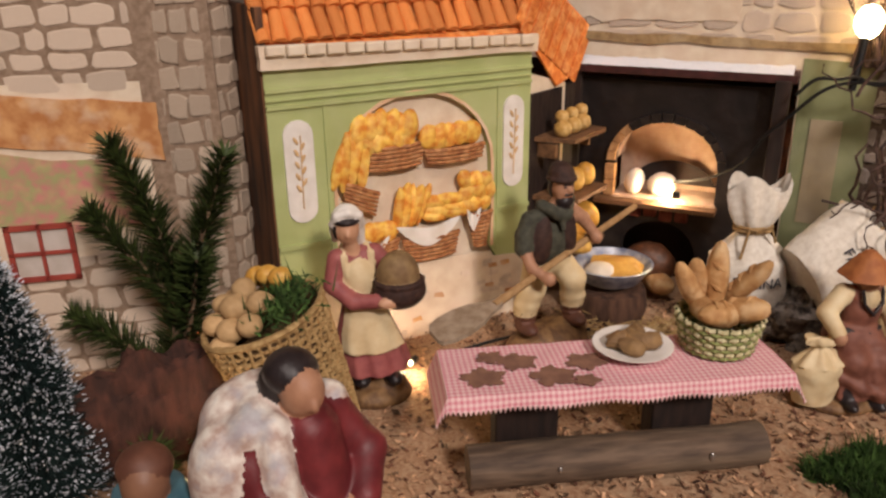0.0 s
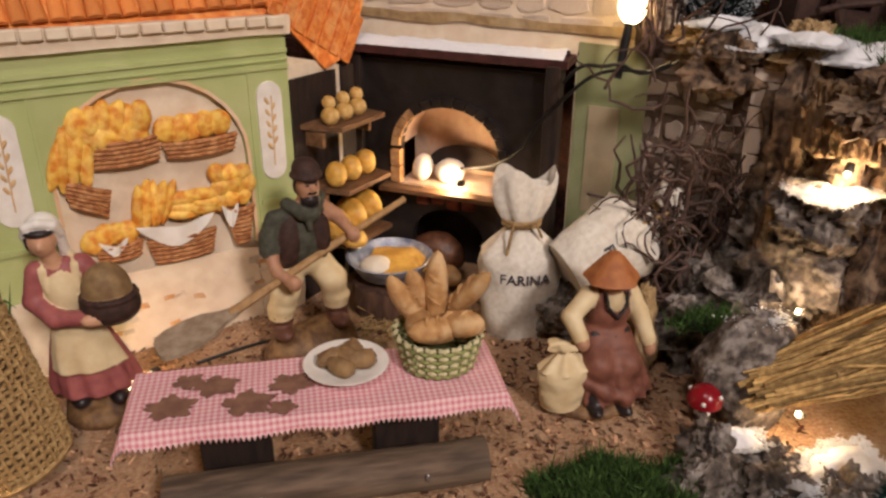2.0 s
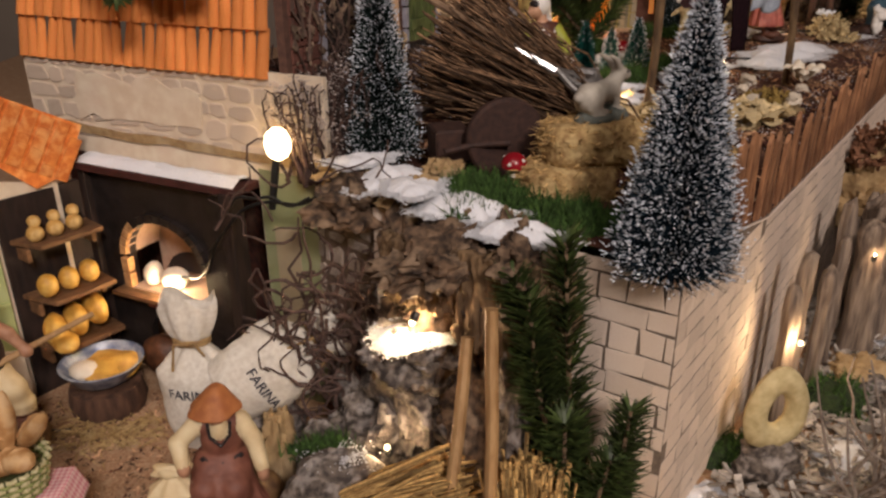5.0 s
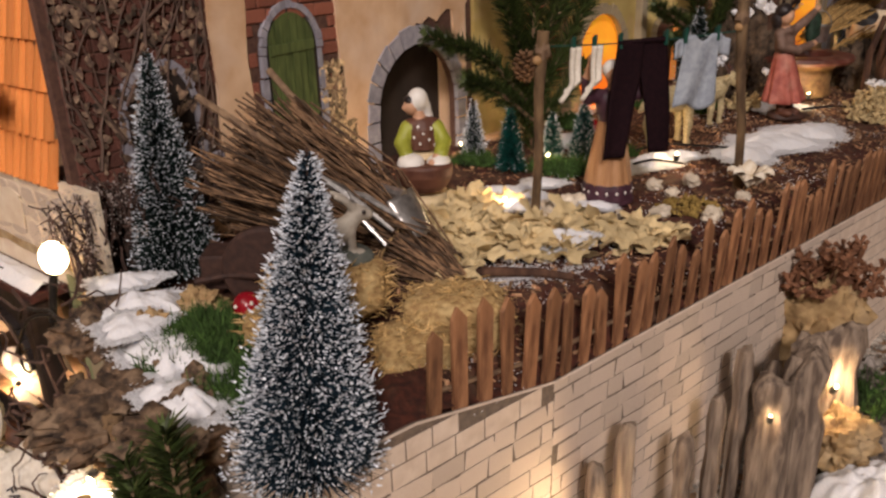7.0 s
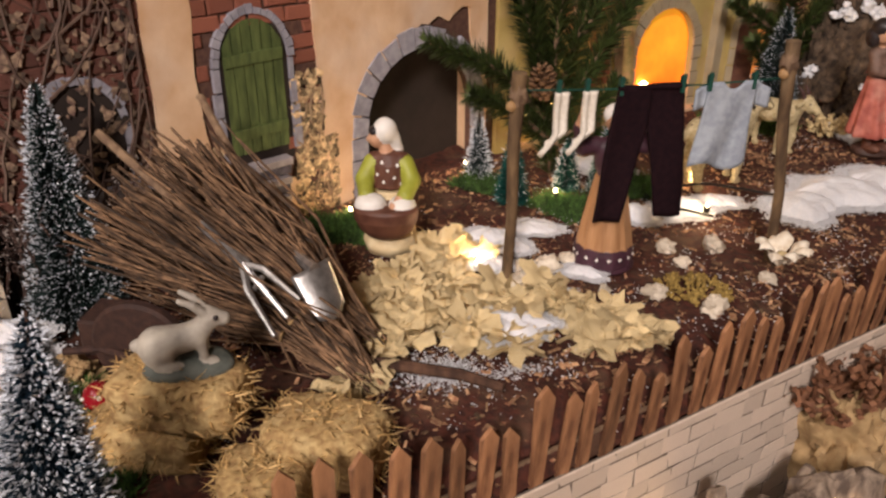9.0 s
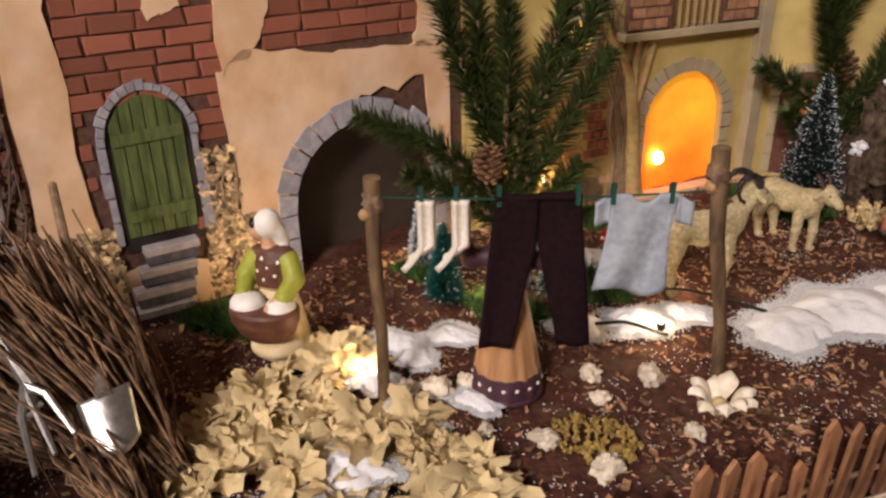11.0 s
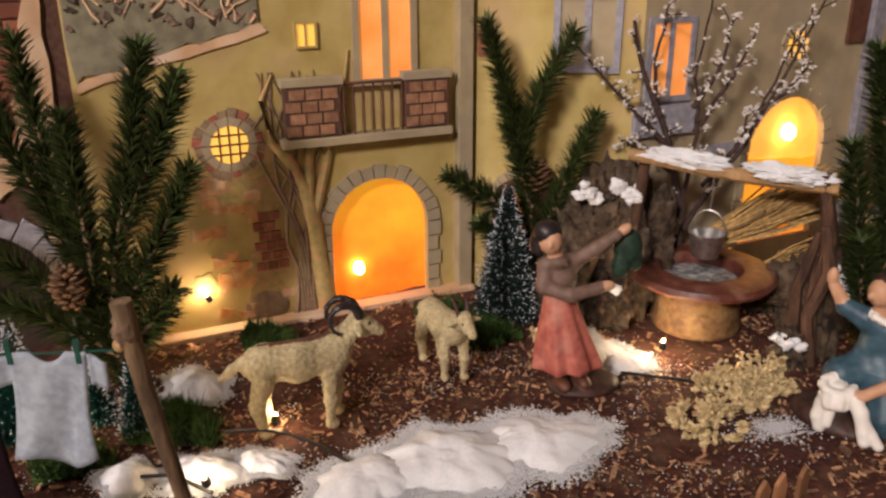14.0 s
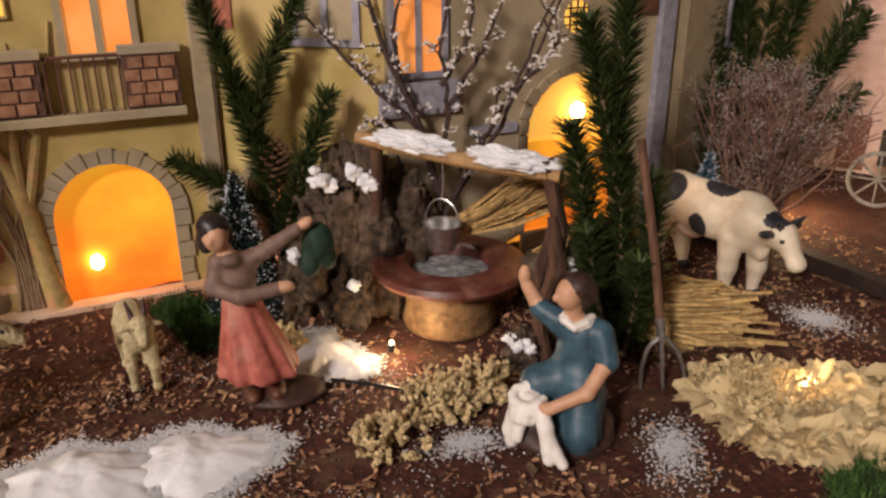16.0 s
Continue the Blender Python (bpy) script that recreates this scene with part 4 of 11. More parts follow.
def brick_house():
    h = thing("brick_house", "printed card house of red brick and peach plaster, green door", "house", at(0, 0.104, 0), TURN)
    h.matrix_world = pose(*at(0.872, 0.104, 0), 0, 0, TURN + 8) @ Matrix.Diagonal((0.953, 1, 1, 1)) @ Matrix.Translation((-0.872, 0, 0))
    line = arch_line(0.872, 0.217, 0.057, 0.160)
    part("wall", wall_with_arch(0.54, 0.966, 0.155, 0.52, line, -0.006, 0.0), MORTAR, h, smooth=False)
    part("wall", Build().box((0.946, 0.04, 0.335), (0.005, 0.07, 0.36)), PLASTER, h)
    # Dark sheet behind the archway stands in for its shade.
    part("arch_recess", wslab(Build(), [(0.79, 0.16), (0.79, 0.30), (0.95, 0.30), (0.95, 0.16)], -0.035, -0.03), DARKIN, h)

    def free(x, z):
        if abs(x - 0.722) < 0.033 and z < 0.305:
            return True
        if 0.655 < x < 0.684:
            return True
        if x > 0.778 and z < 0.322:
            return True
        if x < 0.655 and z < 0.27 and x > 0.60:
            return True
        if 0.80 > x > 0.775 and z > 0.32:
            return True
        return z < 0.20

    masonry(h, "brick", block_meshes(BRICKD, 5, 0.08), 0.545, 0.655, 0.19, 0.46, 0.0092, 0.020, skip=free, gap=0.10, depth=0.0012, limit=140, rest=BRICKD)
    masonry(h, "brick", BRICKS, 0.684, 0.946, 0.19, 0.45, 0.0098, 0.024, skip=free, gap=0.14, depth=0.0016, limit=290, rest=BRICKM)
    printed_bush(h, 0.545, 0.648, 0.17, 0.46, 46, 900, 5, mat("brown_twig_print", (0.15, 0.095, 0.07), (0.075, 0.045, 0.035), 0.01, 0.8, 0.1), PRINTL, "bare bushes printed over the brickwork")
    for o, seed in (([(0.652, 0.16), (0.655, 0.46), (0.686, 0.46), (0.682, 0.30), (0.690, 0.16)], 0.1),
                    ([(0.775, 0.16), (0.772, 0.318), (0.79, 0.328), (0.86, 0.322), (0.946, 0.318), (0.946, 0.30), (0.872, 0.290), (0.82, 0.26), (0.80, 0.20), (0.80, 0.16)], 0.5),
                    ([(0.776, 0.318), (0.776, 0.46), (0.806, 0.46), (0.812, 0.36), (0.80, 0.330)], 0.9),
                    ([(0.735, 0.352), (0.735, 0.40), (0.762, 0.40), (0.755, 0.36)], 1.3),
                    ([(0.915, 0.318), (0.925, 0.36), (0.946, 0.46), (0.946, 0.318)], 1.7),
                    ([(0.56, 0.155), (0.565, 0.20), (0.66, 0.208), (0.76, 0.200), (0.79, 0.155)], 2.3)):
        part("plaster_patch", wslab(Build(), ragged(o, 0.005, 8, seed), 0.0, 0.0026), PLASTER, h, smooth=False)
    part("plaster_patch", wslab(Build(), ragged([(0.931, 0.16), (0.931, 0.23), (0.925, 0.30), (0.946, 0.31), (0.946, 0.16)], 0.002), 0.0, 0.0022), PLASTER, h, smooth=False)
    arch_ring(h, 0.872, 0.217, 0.057, 0.070, 0.165, GREYST, 13, 3, 0.004)
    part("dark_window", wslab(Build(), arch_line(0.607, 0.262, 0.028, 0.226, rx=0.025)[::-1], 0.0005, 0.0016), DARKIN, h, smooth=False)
    arch_ring(h, 0.607, 0.262, 0.028, 0.0325, 0.226, GREYST, 17, 3, 0.0030, rx0=0.025)
    part("sill", wslab(Build(), [(0.575, 0.220), (0.575, 0.228), (0.649, 0.228), (0.649, 0.220)], 0, 0.005), GREYST, h)
    arch_ring(h, 0.7245, 0.285, 0.030, 0.0345, 0.222, GREYST, 17, 4, 0.0035, rx0=0.0260)
    # Dark arch shape laid under the boards as shade round the door.
    part("door_recess", wslab(Build(), arch_line(0.7245, 0.285, 0.030, 0.216, rx=0.0260)[::-1], 0.0004, 0.0014), DARKIN, h, "near-black sheet for the shaded gap round the door", smooth=False)
    d = thing("door", "arched door of green vertical boards", "", (0, 0, 0))
    d.parent = h
    for k in range(6):
        x0, x1 = 0.7025 + k * 0.0074, 0.7025 + (k + 1) * 0.0074 - 0.0008
        tops = [0.284 + 0.028 * math.sqrt(max(0.0, 1 - ((x - 0.7245) / 0.0245) ** 2)) for x in (x0, x1)]
        part("board", wslab(Build(), [(x0, 0.226), (x0, tops[0]), (x1, tops[1]), (x1, 0.226)], 0.0006, 0.0022 + 0.0004 * (k % 2)), GREEND, d, smooth=False)
    for z in (0.236, 0.284):
        part("rail", wslab(Build(), [(0.703, z), (0.703, z + 0.007), (0.746, z + 0.008), (0.746, z + 0.001)], 0.002, 0.0038), GREEND, d, smooth=False)
    for k in range(4):
        x, z = 0.712 + 0.0045 * k, 0.170 + 0.0125 * k
        part("riser", Build().box((x, -0.004 - 0.0022 * (3 - k), z + 0.0035), (0.039 - 0.002 * k, 0.010, 0.0066)), mat("dark_slate_print", (0.11, 0.10, 0.13), (0.06, 0.055, 0.07), 0.006, 0.8, 0.2), h)
        part("tread", Build().box((x, -0.0048 - 0.0022 * (3 - k), z + 0.0093), (0.041 - 0.002 * k, 0.011, 0.0050)), mat("pale_slate_print", (0.40, 0.36, 0.36), (0.28, 0.25, 0.26), 0.008, 0.8, 0.2), h)
    ochre = mat("ochre_leaf_print", (0.56, 0.42, 0.24), (0.24, 0.15, 0.08), 0.004, 0.8, 0.1, island=0.9)
    for k, (x0, x1, z0, z1) in enumerate(((0.668, 0.694, 0.166, 0.235), (0.752, 0.776, 0.200, 0.272), (0.750, 0.786, 0.160, 0.225))):
        printed_bush(h, x0, x1, z0, z1, 9, 300, 60 + k, CREEP, ochre, "faded shrub printed beside the steps")
    w = window_unit(h, 0.832, 0.898, 0.372, 0.44, GREYST, DARKIN, label="grey framed window with lace curtains")
    for x in (0.849, 0.881):
        part("curtain", wslab(Build(), ragged([(x - 0.010, 0.378), (x - 0.012, 0.434), (x + 0.012, 0.434), (x + 0.008, 0.384)], 0.002), 0.001, 0.0016), WHITEP, w, smooth=False)
    part("sill", wslab(Build(), [(0.79, 0.362), (0.79, 0.370), (0.91, 0.370), (0.91, 0.362)], 0, 0.006), GREYST, h)
    part("sill", wslab(Build(), [(0.60, 0.366), (0.60, 0.376), (0.65, 0.376), (0.65, 0.366)], 0, 0.006), GREYST, h)


def yellow_house():
    h = thing("yellow_house", "printed card house of yellow plaster with a lit orange archway", "house", at(0, 0.111, 0), TURN)
    line = arch_line(1.157, 0.234, 0.040, 0.168)
    part("wall", wall_with_arch(0.953, 1.236, 0.155, 0.52, line, -0.005, 0.0), YELLOWW, h, smooth=False)
    part("archway_paper", wslab(Build(), [(1.10, 0.16), (1.10, 0.285), (1.21, 0.285), (1.21, 0.16)], -0.012, -0.010), GLOWP, h, "orange paper whose own glow stands in for a lamp behind")
    arch_ring(h, 1.157, 0.234, 0.040, 0.050, 0.170, GREYW, 15, 5, 0.0025)
    part("threshold", Build().box((1.10, -0.006, 0.171), (0.27, 0.014, 0.008)), PLASTER, h)
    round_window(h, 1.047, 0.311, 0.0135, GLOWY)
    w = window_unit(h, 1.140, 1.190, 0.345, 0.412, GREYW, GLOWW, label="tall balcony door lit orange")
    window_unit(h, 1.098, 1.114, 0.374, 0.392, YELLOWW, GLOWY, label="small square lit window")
    bal = thing("balcony", "brick balcony with an iron railing", "")
    bal.parent = h
    part("slab", Build().box((1.148, -0.007, 0.309), (0.132, 0.014, 0.006)), GREYW, bal)
    for x0, x1 in ((1.085, 1.126), (1.176, 1.212)):
        part("parapet", Build().box(((x0 + x1) / 2, -0.009, 0.331), (x1 - x0, 0.006, 0.036)), MORTAR, bal)
        part("coping", Build().box(((x0 + x1) / 2, -0.009, 0.352), (x1 - x0 + 0.004, 0.009, 0.006)), GREYW, bal)
        for r in range(4):
            for k in range(3):
                x = x0 + (k + 0.5 + 0.25 * (r % 2)) * (x1 - x0) / 3.4
                part("brick", Build().box((x, -0.0125, 0.318 + r * 0.0085), ((x1 - x0) / 3.9, 0.0015, 0.007)), FADEDB, bal)
    for k in range(7):
        part("baluster", Build().tube([(1.129 + 0.0075 * k, -0.010, 0.312), (1.129 + 0.0075 * k, -0.010, 0.348)], 0.0008, seg=6), BROWNP, bal)
    part("rail", Build().tube([(1.126, -0.010, 0.349), (1.176, -0.010, 0.349)], 0.0012, seg=6), BROWNP, bal)
    for o, mt in (([(0.953, 0.36), (0.953, 0.52), (1.075, 0.52), (1.075, 0.392), (1.02, 0.378)], PRINTG), ([(0.955, 0.352), (1.075, 0.386), (1.075, 0.393), (0.955, 0.360)], PLASTER)):
        part("painted_thatch", wslab(Build(), ragged(o, 0.004), 0, 0.002), mt, h, smooth=False)
    printed_bush(h, 0.957, 1.072, 0.392, 0.515, 80, 300, 6, PLASTER, PRINTL, "winter trees printed above the thatch")
    b = Build()
    for k in range(9):
        x0 = 1.095 + rng.normal(0, 0.004)
        pts = [(x0 + rng.normal(0, 0.002), -0.001, 0.170)]
        for j in range(9):
            x0 += rng.normal(-0.001, 0.006) * (0.4 + j * 0.16)
            pts.append((x0, -0.001, 0.170 + 0.021 * (j + 1)))
        b.tube(pts, np.linspace(0.0026, 0.0005, 10), seg=5)
    part("painted_creeper", b, CREEP, h, "bare creeper printed on the plaster")
    for k in range(16):
        x, z = 1.048 + rng.normal(0, 0.022), rng.uniform(0.180, 0.300)
        r = rng.uniform(0.006, 0.015)
        part("foliage_print", wslab(Build(), ragged([(x - r, z - r * 0.7), (x - r * 0.8, z + r * 0.8), (x + r * 0.7, z + r * 0.9), (x + r, z - r * 0.6)], 0.005, 5, k + 40), 0, 0.0006 + 0.00005 * k), OCHREP, h, smooth=False)
    for k in range(26):
        x, z = 1.045 + rng.normal(0, 0.018), rng.uniform(0.175, 0.285)
        part("rubble_stone", wslab(Build(), ragged([(x - 0.005, z - 0.004), (x - 0.006, z + 0.004), (x + 0.005, z + 0.003), (x + 0.006, z - 0.003)], 0.003, 3, k), 0, 0.0016), ORANGEP, h, smooth=False)
    for k in range(20):
        a0, a1 = 0.314 * k + 0.02, 0.314 * (k + 1) - 0.02
        ro = 0.0245 + 0.0015 * math.sin(5 * k)
        ring = [(1.047 + r * math.cos(a), 0.311 + r * math.sin(a)) for r, a in ((0.0150, a1), (ro, a1), (ro, a0), (0.0150, a0))]
        part("brick", wslab(Build(), ring, 0, 0.0014), CREEP if k % 3 else BRICKM, h, "brick of the printed round window surround", smooth=False)
    for r in range(6):
        for k in range(3 - r // 3):
            x, z = 1.058 + 0.0085 * k + 0.004 * (r % 2), 0.214 + 0.0078 * r
            part("brick", wslab(Build(), [(x, z), (x, z + 0.0062), (x + 0.0075, z + 0.0060), (x + 0.0075, z)], 0, 0.0020), BRICKM, h, "brick bared under the plaster", smooth=False)
    b = Build()
    trunk = [(1.112, 0.168), (1.107, 0.205), (1.104, 0.245), (1.098, 0.275), (1.088, 0.300)]
    b.tube([(x, -0.001, z) for x, z in trunk], [0.0090, 0.0068, 0.0064, 0.0050, 0.0022], seg=10)
    for bough in ([(1.104, 0.250), (1.114, 0.285), (1.121, 0.310), (1.132, 0.345), (1.136, 0.372)], [(1.101, 0.262), (1.103, 0.300), (1.110, 0.330), (1.104, 0.356)], [(1.092, 0.290), (1.076, 0.310), (1.071, 0.340), (1.080, 0.358)], [(1.118, 0.300), (1.107, 0.318), (1.090, 0.330)]):
        b.tube([(x, -0.002, z) for x, z in bough], np.linspace(0.0042, 0.0007, len(bough)), seg=8)
    part("painted_tree", b, OCHREP, h, "bare tree printed on the plaster")
    part("painted_barrel", Build().ball((1.064, 0, 0.184), (0.017, 0.0022, 0.014), 0, 20, 12, rough=0.05), CREEP, h, "barrel printed at the foot of the wall")
    part("pilaster", Build().box((1.228, -0.004, 0.335), (0.012, 0.010, 0.36)), GREYW, h)


def beige_house():
    a, c = np.array(at(1.237, 0.111)[:2]), np.array(at(1.335, 0.029)[:2])
    d = c - a
    ang = math.degrees(math.atan2(d[1], d[0]))
    w = float(np.linalg.norm(d))
    h = thing("folded_card_house", "folded card house front with a dark arched door", "house", (a[0], a[1], 0), ang)
    part("wall", wslab(Build(), [(0, 0.155), (0, 0.52), (w, 0.52), (w, 0.155)], -0.004, 0), YELLOWW, h, smooth=False)
    part("door_recess", wslab(Build(), arch_line(0.04, 0.245, 0.022, 0.175)[::-1], 0, 0.0012), BROWNP, h)
    arch_ring(h, 0.04, 0.245, 0.022, 0.028, 0.175, GREYW, 11, 4, 0.0022)
    # The strip itself emits the gap's orange light; no lamp stands behind.
    part("lit_gap", wslab(Build(), [(0.037, 0.19), (0.037, 0.255), (0.044, 0.255), (0.044, 0.19)], 0.0012, 0.0018), GLOWW, h)
    window_unit(h, 0.062, 0.112, 0.352, 0.41, GREYST, GREYW, label="grey shuttered window")
    part("brick", Build().box((0.012, -0.001, 0.372), (0.014, 0.002, 0.02)), BRICKM, h)
    h = thing("beige_house", "faded beige printed house with a lit yellow arch", "house", at(0, 0.029, 0), TURN)
    line = arch_line(1.494, 0.281, 0.043, 0.20)
    part("wall", wall_with_arch(1.335, 1.60, 0.155, 0.52, line, -0.004, 0), GREYW, h, smooth=False)
    part("wall", wslab(Build(), [(1.45, 0.155), (1.45, 0.2), (1.54, 0.2), (1.54, 0.155)], -0.003, 0.001), GREYW, h, smooth=False)
    part("archway_paper", wslab(Build(), [(1.44, 0.19), (1.44, 0.335), (1.55, 0.335), (1.55, 0.19)], -0.010, -0.008), GLOWY, h, "yellow paper whose own glow stands in for a lamp behind")
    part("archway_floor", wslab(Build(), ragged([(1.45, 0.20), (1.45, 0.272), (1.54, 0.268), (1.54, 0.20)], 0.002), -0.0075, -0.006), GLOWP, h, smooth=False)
    arch_ring(h, 1.494, 0.281, 0.043, 0.051, 0.20, GREYW, 13, 4, 0.0022)
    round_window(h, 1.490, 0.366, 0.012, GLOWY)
    window_unit(h, 1.338, 1.382, 0.330, 0.392, GREYST, GLOWW, label="grey framed window lit orange")
    part("sill", wslab(Build(), [(1.33, 0.305), (1.33, 0.328), (1.39, 0.328), (1.39, 0.305)], 0, 0.005), GREYST, h)
    part("cornice", wslab(Build(), [(1.40, 0.285), (1.40, 0.292), (1.44, 0.292), (1.44, 0.285)], 0, 0.004), GREYST, h)
    part("quoin_strip", Build().box((1.575, -0.003, 0.335), (0.014, 0.008, 0.36)), GREYST, h)
    part("shutter", wslab(Build(), [(1.545, 0.365), (1.545, 0.42), (1.566, 0.42), (1.566, 0.365)], 0, 0.003), BROWNP, h)
    c, far = np.array(at(1.60, 0.029)[:2]), np.array((1.02, 1.62))
    d = far - c
    h = thing("far_pink_house", "pale pinkish card house at the far end of the village", "house", (c[0], c[1], 0), math.degrees(math.atan2(d[1], d[0])))
    w = float(np.linalg.norm(d))
    part("wall", wslab(Build(), [(0, 0.155), (0, 0.52), (w, 0.52), (w, 0.155)], -0.004, 0), GREYW, h, smooth=False)
    part("door", wslab(Build(), [(w * 0.8, 0.175), (w * 0.8, 0.24), (w * 0.93, 0.24), (w * 0.93, 0.175)], 0, 0.003), RUST, h)
    window_unit(h, w * 0.2, w * 0.32, 0.33, 0.38, GREYST, DARKIN, label="dark framed window")
    h = thing("far_pink_house", "rosy plastered card house behind the cart", "house", (1.02, 1.62, 0), -8)
    part("wall", wslab(Build(), [(0, 0.155), (0, 0.52), (0.5, 0.52), (0.5, 0.155)], -0.004, 0), ROSYC, h, smooth=False)
    part("door", wslab(Build(), [(0.02, 0.175), (0.02, 0.235), (0.05, 0.235), (0.05, 0.175)], 0, 0.003), RUST, h)
    part("door", wslab(Build(), [(0.075, 0.175), (0.075, 0.29), (0.17, 0.29), (0.17, 0.175)], 0, 0.003), DARKIN, h)


brick_house()
yellow_house()
beige_house()


# ---- terrace retaining wall ----
def retaining_wall():
    a, c = np.array([0.474, 0.3265]), np.array(at(1.30, -0.232)[:2])
    d = c - a
    L = float(np.linalg.norm(d))
    w = thing("terrace_wall_front", "low wall of pale block-printed card along the terrace", "wall", (*a, 0), math.degrees(math.atan2(d[1], d[0])), kind="structure")
    rim = lambda x: 0.168 - 0.018 * max(0.0, min(1.0, (x - 0.05) / 0.09))
    part("backing", wslab(Build(), [(0, 0), (0, 0.168), (0.05, 0.168), (0.095, rim(0.095)), (0.14, 0.150), (L, 0.150), (L, 0)], -0.0015, 0), WALLJ, w, smooth=False)
    part("cut_edge", Build().tube([(x, -0.0002, rim(x) - 0.0002) for x in np.linspace(0, L, 60)], 0.0006, 0, 6), STONEW, w, "pale cut edge of the card")
    squares = block_meshes(STONEW, 9, 0.13)
    masonry(w, "block", squares, 0.0, 0.14, 0.0, 0.168, 0.0120, 0.0185, skip=lambda x, z: z > rim(x) - 0.006, gap=0.07, depth=0.0003, limit=95, rest=STONEW, jitter=0.14)
    masonry(w, "block", squares, 0.14, L, 0.0, 0.1497, 0.0115, 0.0185, gap=0.07, depth=0.0003, limit=205, rest=STONEW, order=lambda s: s[0] - s[1], jitter=0.14)
    b_ = np.array([0.330, 0.425])
    d = a - b_
    L = float(np.linalg.norm(d))
    w = thing("terrace_wall_side", "pale block-printed card wall on the short side of the terrace", "wall", (*b_, 0), math.degrees(math.atan2(d[1], d[0])), kind="structure")
    part("backing", Build().box((L / 2, 0.003, 0.081), (L, 0.005, 0.166), bevel=0.05), WALLJ, w)
    masonry(w, "block", squares, 0.0, L, 0.0, 0.167, 0.0135, 0.0185, gap=0.07, depth=0.0004, limit=300, rest=STONEW, order=lambda s: -s[0], jitter=0.20)


# ---- bakery ----
def tile_roof(parent, x0, x1, z0, rows, pitch, lean, wide):
    """Courses of curved tiles that lean back from the eaves."""
    mesh = Build()
    n = 7
    for k in range(n):
        a = math.pi * k / (n - 1)
        mesh.v.append(np.array([(-0.5 * math.cos(a), -0.5 * math.sin(a) - 0.1, 0.0), (-0.42 * math.cos(a), -0.42 * math.sin(a), 1.06)]))
        mesh.n += 2
    mesh.f = [(2 * k, 2 * k + 2, 2 * k + 3, 2 * k + 1) for k in range(n - 1)] + [tuple(2 * k for k in range(n))]
    mesh.m = [0] * len(mesh.f)
    me = mesh.mesh("tile", TILE)
    cols = int((x1 - x0) / wide)
    for r in range(rows):
        for c in range(cols):
            ob = new("tile", me)
            ob.parent = parent
            ob.matrix_local = Matrix.LocRotScale((x0 + wide * (c + 0.5), lean * r, z0 + pitch * r), Euler((-math.atan2(lean, pitch) - 0.06, rng.normal(0, 0.05), rng.normal(0, 0.06))), (wide * 0.95, wide * 0.8, math.hypot(lean, pitch)))


def bread_blob(b, x, z, rx, rz, ang=0, d=0.003, m=0):
    b.ball((x, -0.001, z), (rx, d, rz), m, 12, 8, turn=rot(0, ang, 0), rough=0.10, scale=1.5, seed=x * 99 + z * 37)


